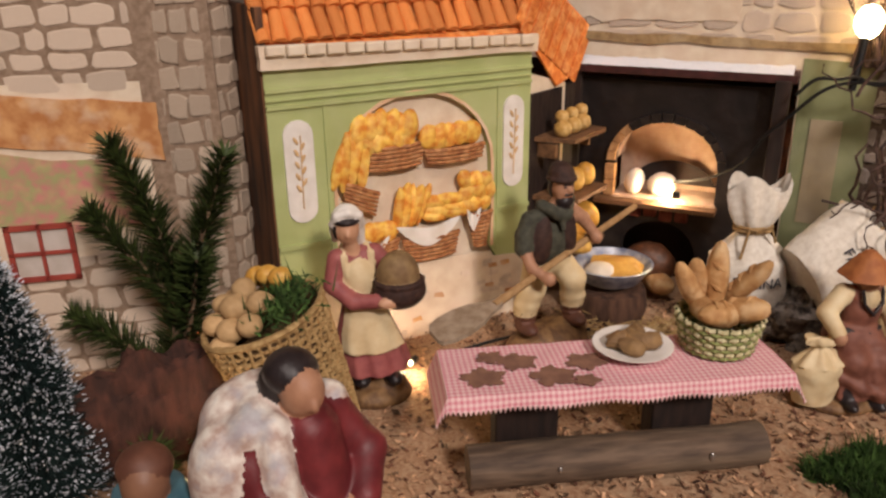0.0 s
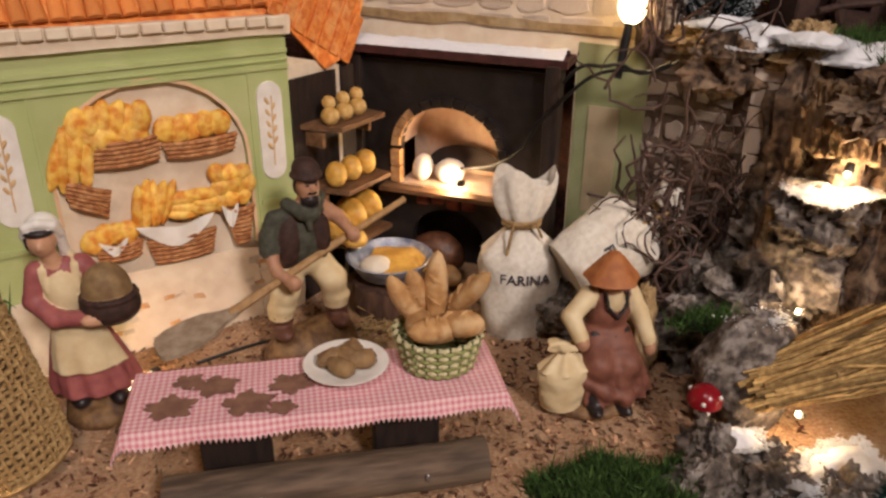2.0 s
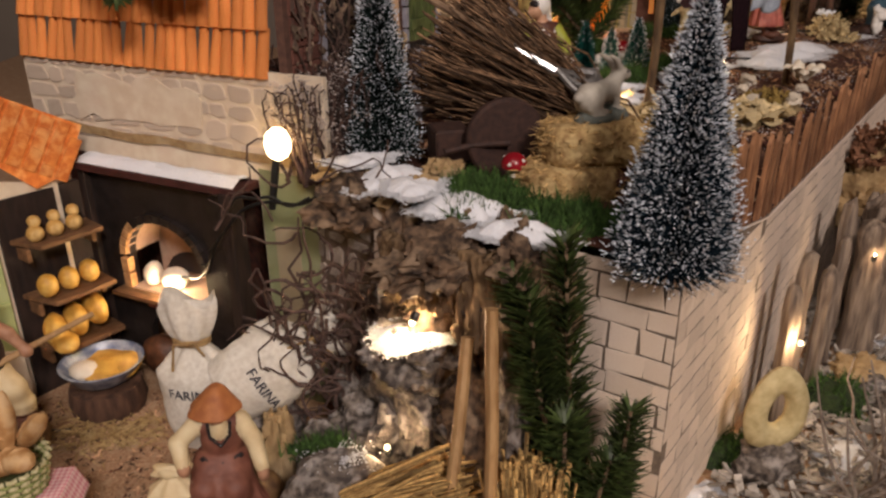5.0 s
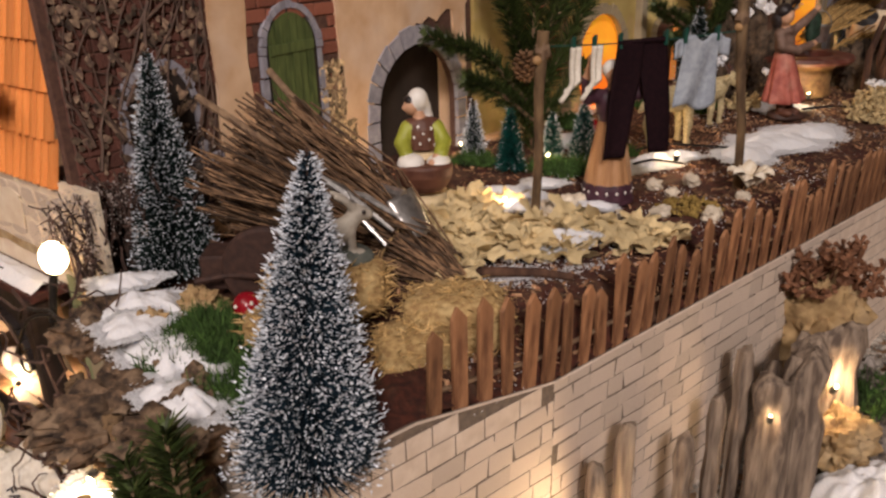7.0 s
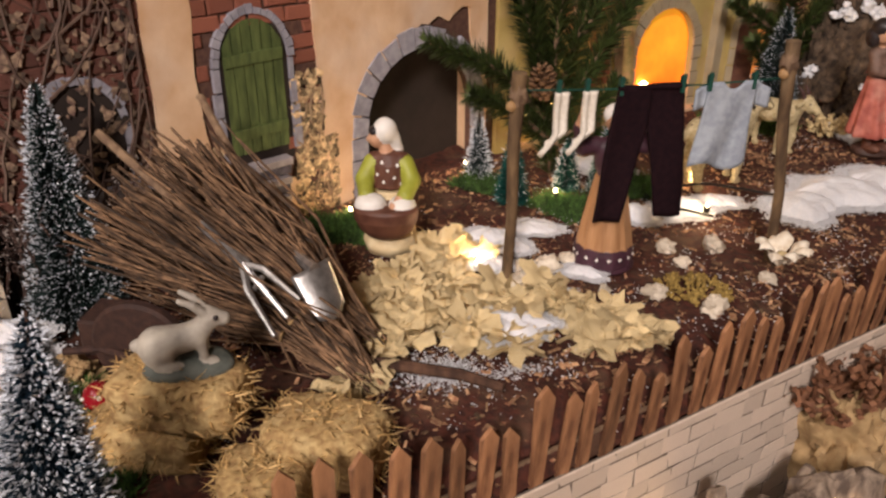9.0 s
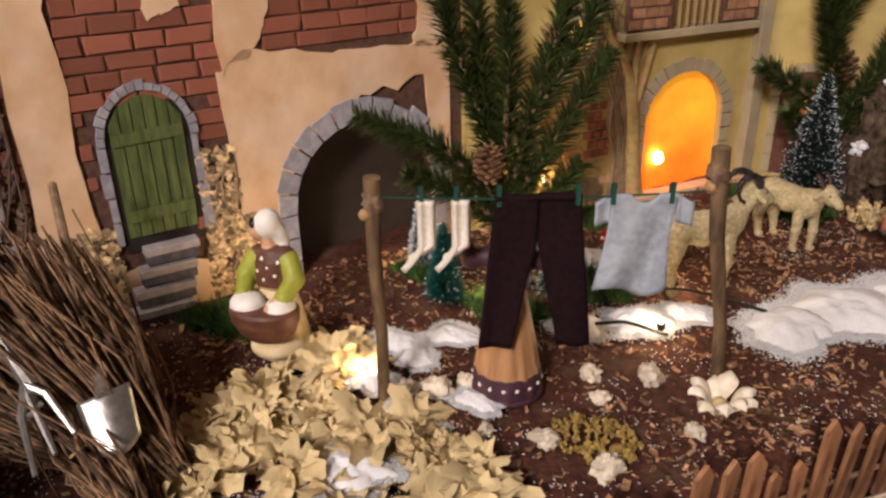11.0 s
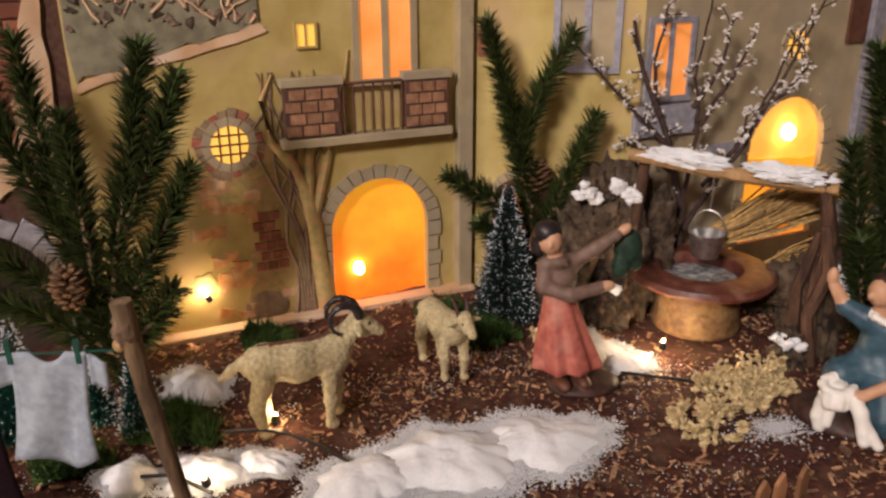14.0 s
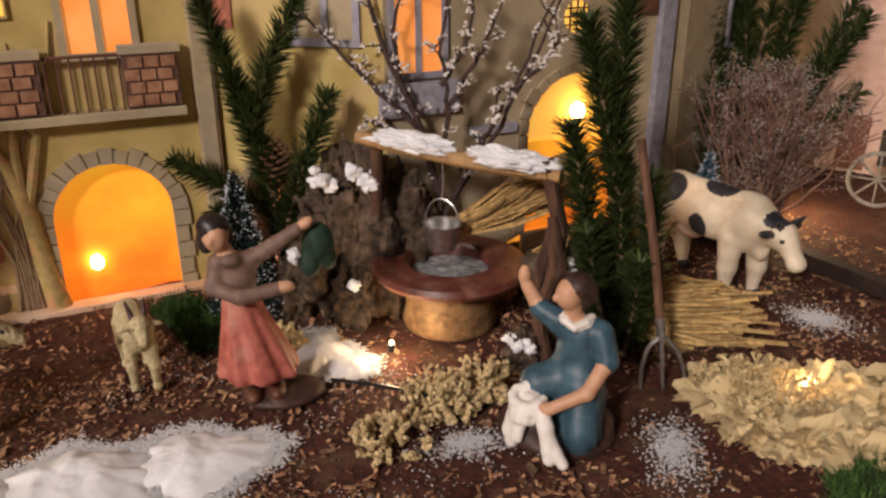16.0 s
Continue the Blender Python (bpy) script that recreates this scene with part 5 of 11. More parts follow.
def bakery_front():
    ang = 25.54
    h = thing("bakery_house", "green bakery house front with a printed bread display and tiled roof", "house", (-0.0566, 0.4312, 0), ang)
    x0, x1 = -0.019, 0.151
    line = arch_line(0.070, 0.110, 0.048, 0.053, rx=0.052)
    part("wall", wall_with_arch(x0, x1, 0.0, 0.178, line, -0.004, 0), GREENW, h, smooth=False)
    part("side_wall", Build().box((x0 + 0.001, 0.042, 0.105), (0.004, 0.082, 0.21)), mat("brown_side_print", (0.24, 0.10, 0.04), (0.045, 0.022, 0.014), 0.011, 0.7, 0.3, stretch=(1, 1, 0.18), c=(0.10, 0.045, 0.025), size2=0.03), h, "dark brown wood-printed side")
    part("shop_recess", wslab(Build(), [(0.0, 0.04), (0.0, 0.17), (0.14, 0.17), (0.14, 0.04)], -0.006, -0.0042), CREAMW, h)
    part("arch_border", wslab(Build(), arch_line(0.070, 0.110, 0.050, 0.053, rx=0.054)[::-1] + arch_line(0.070, 0.110, 0.048, 0.053, rx=0.052), 0, 0.0008), PLASTER, h, smooth=False)
    part("plinth", wslab(Build(), ragged([(0.018, -0.0), (0.018, 0.053), (0.122, 0.050), (0.122, 0.0)], 0.0015), 0.0003, 0.0012), CREAMW, h, smooth=False)
    part("plinth", wslab(Build(), ragged([(x0, 0.0), (x0, 0.048), (0.0178, 0.050), (0.0178, 0.0)], 0.001), 0.0003, 0.0011), CREAMW, h, smooth=False)
    part("plinth", wslab(Build(), ragged([(0.1225, 0.0), (0.1225, 0.046), (x1, 0.042), (x1, 0.0)], 0.001), 0.0003, 0.0011), CREAMW, h, smooth=False)
    for k in range(34):
        x, z = rng.uniform(0.02, 0.145), rng.uniform(0.004, 0.042)
        part("stone_print", wslab(Build(), ragged([(x, z), (x, z + 0.003), (x + 0.006, z + 0.003), (x + 0.007, z)], 0.0015, 3, k), 0.0012, 0.0017), ORANGEP if k % 3 == 0 else STONEP, h, smooth=False)
    for z, t in ((0.166, 0.0022), (0.1615, 0.001), (0.157, 0.0022), (0.076, 0.003)):
        for a, b_ in (((x0, x1),) if z > 0.1 else ((x0, 0.012), (0.128, x1))):
            part("moulding", wslab(Build(), [(a, z), (a, z + t), (b_, z + t), (b_, z)], 0, 0.0016), GREENW, h, smooth=False)
    for a, b_ in ((0.0125, 0.0140), (0.1260, 0.1275)):
        part("moulding", wslab(Build(), [(a, 0.050), (a, 0.157), (b_, 0.157), (b_, 0.050)], 0, 0.0012), GREENW, h, smooth=False)
    for x, r in ((-0.003, 0.0085), (0.138, 0.0075)):
        o = arch_line(x, 0.1425, 0.008, 0.121, 8, rx=r)[::-1]
        o2 = [(px_, 0.242 - pz) for px_, pz in o[::-1]]
        p = part("plaque", wslab(Build(), o[1:-1] + o2[1:-1], 0, 0.0014), WHITEP, h, "white plaque with a painted wheat ear", smooth=False)
        b = Build()
        b.tube([(x, -0.0018, 0.100), (x + 0.001, -0.0018, 0.142)], 0.0004, seg=5)
        for k in range(9):
            s = 1 if k % 2 else -1
            b.ball((x + s * 0.0018, -0.0017, 0.112 + 0.0034 * k), (0.0011, 0.0005, 0.0026), 0, 8, 6, turn=rot(0, s * 28, 0))
        part("wheat_ear", b, mat("faded_wheat_print", (0.66, 0.47, 0.26), (0.56, 0.36, 0.17), 0.004, 0.8, 0.0), p)
    part("cornice", wslab(Build(), ragged([(x0 - 0.002, 0.1785), (x0 - 0.002, 0.191), (x1 + 0.002, 0.187), (x1 + 0.002, 0.1765)], 0.0008), -0.002, 0.004), CREAMW, h, smooth=False)
    for k in range(15):
        x = x0 + 0.006 + k * 0.0112
        part("eaves_stone", Build().box((x, -0.0055, 0.1885 - 0.0003 * k), (0.0108 * rng.uniform(0.9, 1.0), 0.004, 0.0052 + 0.001 * rng.random()), bevel=0.4), CREAMW, h)
    part("roof_board", Build().box(((x0 + x1) / 2, 0.020, 0.212), (x1 - x0, 0.004, 0.062), turn=rot(-35)), TILE, h)
    tile_roof(h, x0 - 0.002, x1 + 0.003, 0.192, 5, 0.0155, 0.010, 0.0086)
    # bread on the printed shelves
    def spot(x, y):
        return 0.018 + 0.0002 * x, 0.158 - 0.000219 * y

    def heap(x0, y0, x1, y1, n, rx, rz, turn, rows=1):
        """Loaves side by side in a stretch of the display, given in parts of 520 by 480 from its upper left."""
        for r in range(rows):
            for k in range(n):
                x, z = spot(x0 + (x1 - x0) * (k + 0.5 + 0.3 * (r % 2)) / n, y0 + (y1 - y0) * (r + 0.5) / rows)
                b = Build()
                bread_blob(b, x + rng.normal(0, 0.0004), z + rng.normal(0, 0.0008), rx * rng.uniform(0.9, 1.15), rz * rng.uniform(0.9, 1.15), turn + rng.normal(0, 7), 0.0034 + 0.0006 * (k % 2))
                part("bread", b, BREADP, h)

    def tray(x0, y0, x1, y1, tip=0.0):
        """A printed wicker basket side: bowed strands between upright stakes."""
        (xa, za), (xb, zb) = spot(x0, y0), spot(x1, y1)
        b = Build()
        rows = max(3, int((za - zb) / 0.0024))
        for r in range(rows):
            z = za + (zb - za) * (r + 0.5) / rows
            k = 0.0012 * r
            b.tube([(xa + k * 0.5, -0.0012, z + tip), (xa + (xb - xa) * 0.33, -0.0034, z - 0.0006 + tip * 0.6), (xa + (xb - xa) * 0.67, -0.0034, z - 0.0006 - tip * 0.2), (xb - k * 0.5, -0.0012, z - tip)], 0.0011 + 0.0004 * (r == 0), seg=6)
        part("wicker_tray", b, BASKP, h)

    heap(2, 105, 90, 215, 5, 0.0040, 0.0165, 8)
    tray(8, 230, 128, 300, 0.005)
    heap(62, 45, 250, 130, 6, 0.0058, 0.0105, 12)
    heap(80, 90, 240, 140, 5, 0.0056, 0.0075, -20)
    tray(85, 128, 285, 196)
    heap(280, 85, 460, 160, 5, 0.0066, 0.0078, 10)
    tray(282, 155, 492, 200)
    heap(180, 255, 285, 375, 5, 0.0035, 0.0150, 14)
    heap(280, 300, 395, 365, 2, 0.0110, 0.0040, 6, 3)
    heap(400, 245, 515, 355, 3, 0.0058, 0.0060, 0, 3)
    heap(48, 350, 170, 395, 4, 0.0062, 0.0064, 10)
    tray(200, 405, 400, 478)
    tray(430, 362, 522, 470)
    tray(60, 395, 190, 440)
    for xa, xb, ya, drop in ((172, 395, 368, 0.012), (418, 470, 355, 0.011), (70, 150, 388, 0.006)):
        (x_a, z_a), (x_b, _z) = spot(xa, ya), spot(xb, ya)
        part("shelf_cloth", Build().grid(lambda s, t: (x_a + (x_b - x_a) * s, -0.0048 - 0.0006 * math.sin(13 * s + 2 * t), z_a + 0.002 * math.cos(6 * s) - drop * t * math.sin(math.pi * s) ** 0.7), 18, 6), WHITEP, h)
    # tilted tile sheet towards the oven
    s = thing("roof_sheet", "crooked orange tile-printed roof sheet beside the oven", "roof", (0.070, 0.490, 0.0), 47)
    o = [(-0.002, 0.196), (0.018, 0.224), (0.083, 0.186), (0.066, 0.155), (0.045, 0.150)]
    part("sheet", wslab(Build(), o, -0.001, 0.001), TILE, s, smooth=False)
    b = Build()
    for r in range(5):
        for c in range(7):
            p = np.array((0.006 + 0.0095 * c, 0.196 + 0.0)) + np.array((0.004, 0.0065)) * r + np.array((0, -0.0058)) * c
            if p[0] < 0.078:
                b.box((p[0], -0.0018, p[1] - 0.006), (0.0088, 0.002, 0.0078), turn=rot(0, 32, 0), bevel=0.5)
    part("tiles", b, TILE, s)
    part("wall_below", wslab(Build(), [(0.004, 0.0), (0.004, 0.165), (0.060, 0.150), (0.060, 0.0)], -0.004, -0.002), CREAMW, s, smooth=False)


def bakery_backdrop():
    a, c = np.array([0.075, 0.599]), np.array([0.302, 0.472])
    d = c - a
    L = float(np.linalg.norm(d))
    h = thing("bakery_backdrop", "painted card with green wall, stone band and tiled roof behind the oven", "backdrop card", (*a, 0), math.degrees(math.atan2(d[1], d[0])))
    part("wall", wslab(Build(), [(0, 0.160), (0, 0.230), (L, 0.230), (L, 0), (0.205, 0), (0.205, 0.160)], -0.004, 0), CREAMW, h, smooth=False)
    part("green_wall", wslab(Build(), [(0.206, 0.0), (0.206, 0.168), (L, 0.166), (L, 0)], 0, 0.0008), GREENF, h, smooth=False)
    part("painted_shutter", wslab(Build(), [(L - 0.045, 0.06), (L - 0.045, 0.13), (L - 0.026, 0.13), (L - 0.026, 0.06)], 0.0008, 0.0016), GREYW, h, smooth=False)
    masonry(h, "block", BLOCKS, 0.0, L, 0.172, 0.226, 0.0135, 0.024, gap=0.07, depth=0.0008, jitter=0.25)
    part("painted_plaster", wslab(Build(), ragged([(0.05, 0.188), (0.05, 0.220), (L - 0.095, 0.214), (L - 0.095, 0.190)], 0.005, 9), 0.0008, 0.0016), CREAMW, h, smooth=False)
    part("ochre_band", wslab(Build(), ragged([(0.0, 0.176), (0.0, 0.182), (L, 0.178), (L, 0.172)], 0.003, 14), 0.0009, 0.0018), STONE, h, smooth=False)
    tile_roof(h, 0.0, L - 0.034, 0.226, 5, 0.028, 0.004, 0.0092)
    # rubble print between the bakery and the cliff
    a, c = np.array([0.291, 0.478]), np.array([0.340, 0.424])
    d = c - a
    L = float(np.linalg.norm(d))
    h = thing("rubble_backdrop", "printed card of pale grey rubble stones behind the vines", "backdrop card", (*a, 0), math.degrees(math.atan2(d[1], d[0])))
    part("backing", wslab(Build(), [(0, 0), (0, 0.172), (L, 0.172), (L, 0)], -0.003, 0), JOINT, h, smooth=False)
    masonry(h, "stone", RUBBLE, 0.0, L, 0.0, 0.170, 0.0125, 0.0165, gap=0.20, depth=0.0012, jitter=0.34)
    # stone house beside the bakery
    h = thing("stone_house", "printed stone house with a small red window", "house", (-0.345, 0.405, 0), 9)
    part("wall", wslab(Build(), [(0, 0), (0, 0.34), (0.245, 0.34), (0.245, 0)], -0.004, 0), STONEJ, h, smooth=False)
    masonry(h, "block", BLOCKS, 0.0, 0.205, 0.0, 0.30, 0.0125, 0.0185, skip=lambda x, z: 0.075 < z < 0.172 and x < 0.20, gap=0.05, depth=0.0006, jitter=0.28, rest=STONEP)
    part("painted_plaster", wslab(Build(), [(0, 0.072), (0, 0.175), (0.205, 0.172), (0.205, 0.075)], 0, 0.0006), CREAMW, h, smooth=False)
    part("painted_roof", wslab(Build(), ragged([(0.0, 0.150), (0.0, 0.180), (0.10, 0.172), (0.212, 0.160), (0.212, 0.128), (0.1, 0.146)], 0.002), 0.0008, 0.0018), ORANGEP, h, smooth=False)
    part("flower_print", wslab(Build(), ragged([(0.02, 0.098), (0.02, 0.145), (0.195, 0.128), (0.20, 0.090)], 0.006, 9), 0.0007, 0.0013), FLOWERS, h, smooth=False)
    w = thing("window", "small red framed window with four panes", "")
    w.parent = h
    b = Build()
    xa, xb, za, zb = 0.122, 0.158, 0.062, 0.096
    for o in (((xa, za), (xa, zb), (xa + 0.003, zb), (xa + 0.003, za)), ((xb - 0.003, za), (xb - 0.003, zb), (xb, zb), (xb, za)), ((xa, zb - 0.003), (xa, zb), (xb, zb), (xb, zb - 0.003)),
              ((xa, za), (xa, za + 0.003), (xb, za + 0.003), (xb, za)), ((0.139, za), (0.139, zb), (0.141, zb), (0.141, za)), ((xa, 0.078), (xa, 0.080), (xb, 0.080), (xb, 0.078))):
        wslab(b, o, 0.001, 0.003)
    part("window_frame", b, mat("red_window_paint", (0.34, 0.06, 0.04), (0.26, 0.04, 0.03), 0.01, 0.6, 0.1), w, smooth=False)
    part("pane", wslab(Build(), [(xa, za), (xa, zb), (xb, zb), (xb, za)], 0.0007, 0.0014), mat("pale_window_print", (0.58, 0.52, 0.47), (0.48, 0.42, 0.36), 0.01, 0.5, 0.0), w, smooth=False)
    t = thing("stone_tower", "rounded corner of printed stone blocks", "tower", (-0.124, 0.466, 0))
    part("core", Build().lathe([(0.0275, 0), (0.0275, 0.34)], seg=28), STONEJ, t)
    towers = block_meshes(mat("grey_brown_block_card", (0.54, 0.44, 0.34), (0.38, 0.29, 0.21), 0.006, 0.8, 0.3, per_object=0.16, c=(0.50, 0.42, 0.33), size2=0.012), 9, 0.2, True)
    for r in range(22):
        for k in range(8):
            a0 = math.pi * (0.98 + 1.04 * (k + 0.5 * (r % 2)) / 8) + rng.normal(0, 0.03)
            ob = new("block", towers[int(rng.integers(len(towers)))])
            ob.parent = t
            ob.matrix_local = Matrix.LocRotScale((0.0272 * math.cos(a0), 0.0272 * math.sin(a0), 0.0075 + 0.0150 * r), Euler((0, 0, a0 + math.pi / 2)), (0.0122 * rng.uniform(0.86, 1.02), 0.0010, 0.0146 * rng.uniform(0.9, 1.02)))


bakery_front()
bakery_backdrop()
retaining_wall()

# ---- oven corner ----
def oven():
    h = thing("bread_oven", "dark wooden oven front with a lit arched mouth and snowy top", "oven", (0.121, 0.554, 0), -29.2)
    W_, top = 0.140, 0.157
    line = arch_line(0.0665, 0.094, 0.030, 0.068, rx=0.0350)
    b = Build()
    wslab(b, [(0.004, 0.068), (0.004, top - 0.006), (W_ - 0.010, top - 0.006), (W_ - 0.010, 0.068)] + line, -0.006, 0)
    part("oven_front", b, SOOT_SHADE, h, smooth=False)
    line = arch_line(0.066, 0.030, 0.022, 0.0, rx=0.026)
    b = wslab(Build(), [(0.004, 0.0), (0.004, 0.068), (W_ - 0.010, 0.068), (W_ - 0.010, 0.0)] + line, -0.006, 0)
    part("oven_base", b, SOOT_SHADE, h, smooth=False)
    part("post", Build().box((W_ - 0.005, -0.003, top / 2), (0.009, 0.014, top)), DARKW, h)
    part("post", Build().box((0.002, 0.0, top / 2), (0.006, 0.010, top)), DARKW, h)
    part("top_board", Build().box((W_ / 2, 0.004, top + 0.001), (W_ + 0.006, 0.024, 0.005)), mat("maroon_stained_wood", (0.07, 0.02, 0.018), (0.04, 0.012, 0.01), 0.005, 0.6, 0.4), h)
    part("snow_cover", Build().grid(lambda s, t: (W_ * s, 0.015 - 0.021 * t, top + 0.0035 + 0.004 * math.sin(math.pi * t) * (1 + 0.5 * fbm(s, t, 1, 6)) + 0.001 * fbm(s, t, 4, 20)), 40, 8), SNOW, h)
    part("mouth_shelf", Build().box((0.062, -0.004, 0.066), (0.084, 0.016, 0.003)), SHELFW, h)
    b = Build()
    b.grid(lambda s, t: (0.0665 + 0.035 * math.cos(math.pi * s), -0.001 + 0.030 * t, 0.094 + 0.030 * math.sin(math.pi * s)), 20, 4)
    b.box((0.0665, 0.032, 0.094), (0.076, 0.003, 0.066))
    b.box((0.0665, 0.015, 0.0675), (0.072, 0.034, 0.003))
    part("lining", b, OVENIN, h)
    # Flat near-black arch stands in for the shaded opening at the back.
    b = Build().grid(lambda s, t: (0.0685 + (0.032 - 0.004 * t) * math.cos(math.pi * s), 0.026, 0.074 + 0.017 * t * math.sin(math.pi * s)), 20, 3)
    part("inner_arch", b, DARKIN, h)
    for k in range(15):
        a0, a1 = math.pi * (k + 0.06) / 15, math.pi * (k + 0.94) / 15
        r0, r1 = (0.035, 0.030), (0.0405, 0.0355 + 0.001 * rng.random())
        o = [(0.0665 + r0[0] * math.cos(a0), 0.094 + r0[1] * math.sin(a0)), (0.0665 + r1[0] * math.cos(a0), 0.094 + r1[1] * math.sin(a0)),
             (0.0665 + r1[0] * math.cos(a1), 0.094 + r1[1] * math.sin(a1)), (0.0665 + r0[0] * math.cos(a1), 0.094 + r0[1] * math.sin(a1))]
        # Left bricks pale, the others dark: lamplight and shade put into their colour.
        part("arch_brick", wslab(Build(), o[::-1], 0, 0.004), ARCHB if k > 10 else SOOT_SHADE, h, smooth=False)
    for k in range(2):
        part("arch_brick", Build().box((0.0288, -0.001, 0.074 + 0.012 * k), (0.007, 0.006, 0.011)), ARCHB, h)
    # Back sheet coloured near-black to give the lower opening its shade.
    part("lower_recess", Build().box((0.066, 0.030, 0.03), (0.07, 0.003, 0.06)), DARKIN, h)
    b = Build()
    for k in range(4):
        b.box((0.048 + 0.011 * k, -0.001, 0.0585 + 0.0015 * math.sin(k * 2.0)), (0.009, 0.004, 0.008), bevel=0.5)
    part("ember_bricks", b, mat("dull_red_brick", (0.20, 0.055, 0.045), (0.12, 0.03, 0.028), 0.006, 0.8, 0.4), h)
    # side panel with corner shelves
    p = thing("bread_shelves", "dark plank panel with three corner shelves of rolls", "shelf", (0.083, 0.503, 0), 50.2)
    part("panel", Build().box((0.027, 0.003, 0.074), (0.060, 0.005, 0.148)), DARKW, p)
    for z, dep in ((0.117, 0.026), (0.077, 0.030), (0.040, 0.030)):
        o = [(0.002, 0.0), (0.010, -dep), (0.054, -dep), (0.056, 0.0)]
        part("shelf", Build().slab(o, z, z + 0.003), SHELFW, p, smooth=False)
        for x in (0.006, 0.052):
            part("bracket", Build().box((x, -0.008, z - 0.006), (0.003, 0.014, 0.009)), SHELFW, p)
    return h


oven()


def loaf(place, r, rz=0, tilt=0, material=BREADY, name="bread_roll", label="small glossy bread roll", rough=0.06, cuts=0):
    b = Build().ball((0, 0, 0), r, 0, 16, 10, rough=rough, scale=1.6, seed=place[0] * 71 + place[1] * 13)
    for k in range(cuts):
        x = r[0] * (k + 0.5 - cuts / 2) * 1.2 / cuts
        h = math.sqrt(max(0.05, 1 - (x / r[0]) ** 2))
        b.tube([(x - 0.002, -r[1] * 0.55 * h, r[2] * 0.80 * h), (x, 0, r[2] * 1.0 * h), (x + 0.002, r[1] * 0.55 * h, r[2] * 0.80 * h)], [0.0006, 0.0012, 0.0006], 0, 6)
    ob = part(name, b, material, None, label)
    ob.matrix_world = pose(*place, 0, tilt, rz)
    return tagged(ob, label, "bread")


def on_shelf(x, y, z):
    c, s = math.cos(radians(50.2)), math.sin(radians(50.2))
    return (0.083 + x * c - y * s, 0.503 + x * s + y * c, z)


for k in range(3):
    loaf(on_shelf(0.013 + 0.0135 * k, -0.015, 0.1252), (0.0056, 0.0062, 0.0056), 40, material=ROLLS, label="golden cottage roll on the top shelf")
    loaf(on_shelf(0.0145 + 0.0135 * k, -0.013, 0.1330), (0.0042, 0.0046, 0.0042), 40, material=ROLLS, label="small golden bun on top of a roll")
for k in range(3):
    loaf(on_shelf(0.012 + 0.0150 * k, -0.018, 0.0885), (0.0066, 0.0074, 0.0084), 40, label="round yellow loaf on a shelf")
for k in range(3):
    loaf(on_shelf(0.011 + 0.015 * k, -0.017, 0.0545 + 0.002 * k), (0.0080, 0.0150, 0.0115), 25 + 8 * k, label="large yellow loaf on the low shelf")
loaf(on_shelf(0.010, -0.030, 0.049), (0.0085, 0.013, 0.006), 30, label="flat yellow loaf before the large ones")


def on_oven(x, y, z):
    c, s = math.cos(radians(-29.2)), math.sin(radians(-29.2))
    return (0.121 + x * c - y * s, 0.554 + x * s + y * c, z)


loaf(on_oven(0.045, 0.006, 0.0785), (0.0070, 0.0070, 0.0095), 10, 14, DOUGH, label="pale risen dough ball in the oven", rough=0.02)
loaf(on_oven(0.064, 0.008, 0.0775), (0.0105, 0.0080, 0.0085), 0, 0, DOUGH, label="pale risen dough ball in the oven", rough=0.02)
# Plain dark dome stands in for the brown shape in the lower mouth.
loaf(on_oven(0.064, -0.012, 0.024), (0.019, 0.012, 0.016), -20, 12, mat("dark_dome_brown", (0.13, 0.05, 0.022), (0.06, 0.024, 0.012), 0.006, 0.5, 0.4), name="large_loaf", label="dark brown dome in the lower oven mouth", cuts=0)
loaf(on_oven(0.073, -0.020, 0.014), (0.012, 0.007, 0.008), -40, 10, BREAD, label="crusty loaf half in the lower oven")


def basin():
    t = thing("dough_basin", "enamelled basin of dough on a dark wooden block", "basin", (0.136, 0.486, 0))
    part("block", Build().lathe([(0.024, 0), (0.026, 0.008), (0.024, 0.020), (0.012, 0.021)], seg=20), BARK, t)
    part("bowl", Build().lathe([(0.010, 0.021), (0.020, 0.026), (0.0265, 0.036), (0.028, 0.0375), (0.0265, 0.0378), (0.020, 0.029), (0.0, 0.025)], seg=32),
         mat("blue_grey_enamel", (0.42, 0.45, 0.52), (0.14, 0.17, 0.26), 0.007, 0.3, 0.1, metal=0.1), t)
    part("dough", Build().ball((0.004, 0.002, 0.031), (0.0205, 0.0195, 0.0075), rough=0.25, scale=2), BREADY, t)
    part("dough", Build().ball((-0.009, -0.007, 0.034), (0.011, 0.009, 0.006), rough=0.1), DOUGH, t)


basin()
g_ = np.random.default_rng(19)
c_ = np.stack([g_.normal(0.146, 0.022, 260), g_.normal(0.452, 0.010, 260), np.abs(g_.normal(0.002, 0.002, 260))], 1)
d_ = g_.normal(0, 1, (260, 3)) * (0.010, 0.007, 0.0018)
solid("hay_wisps", "wisps of dry hay strewn before the basin", "hay", Build().spikes(c_ - d_, c_ + d_, 0.0011), HAY, kind="stuff", smooth=False)


# ---- figures, each one plain moulded mesh ----
def figure(name, label, place, rz, build, mats, voxel=0.7, size=1.0, rough=0.0, grain=3.0, floor=0.0):
    c = Clay(voxel)
    build(c)
    return solid(name, label, "figurine", c.skin(Build(), size, rough, grain, floor), mats, place, rz, smooth="soft")


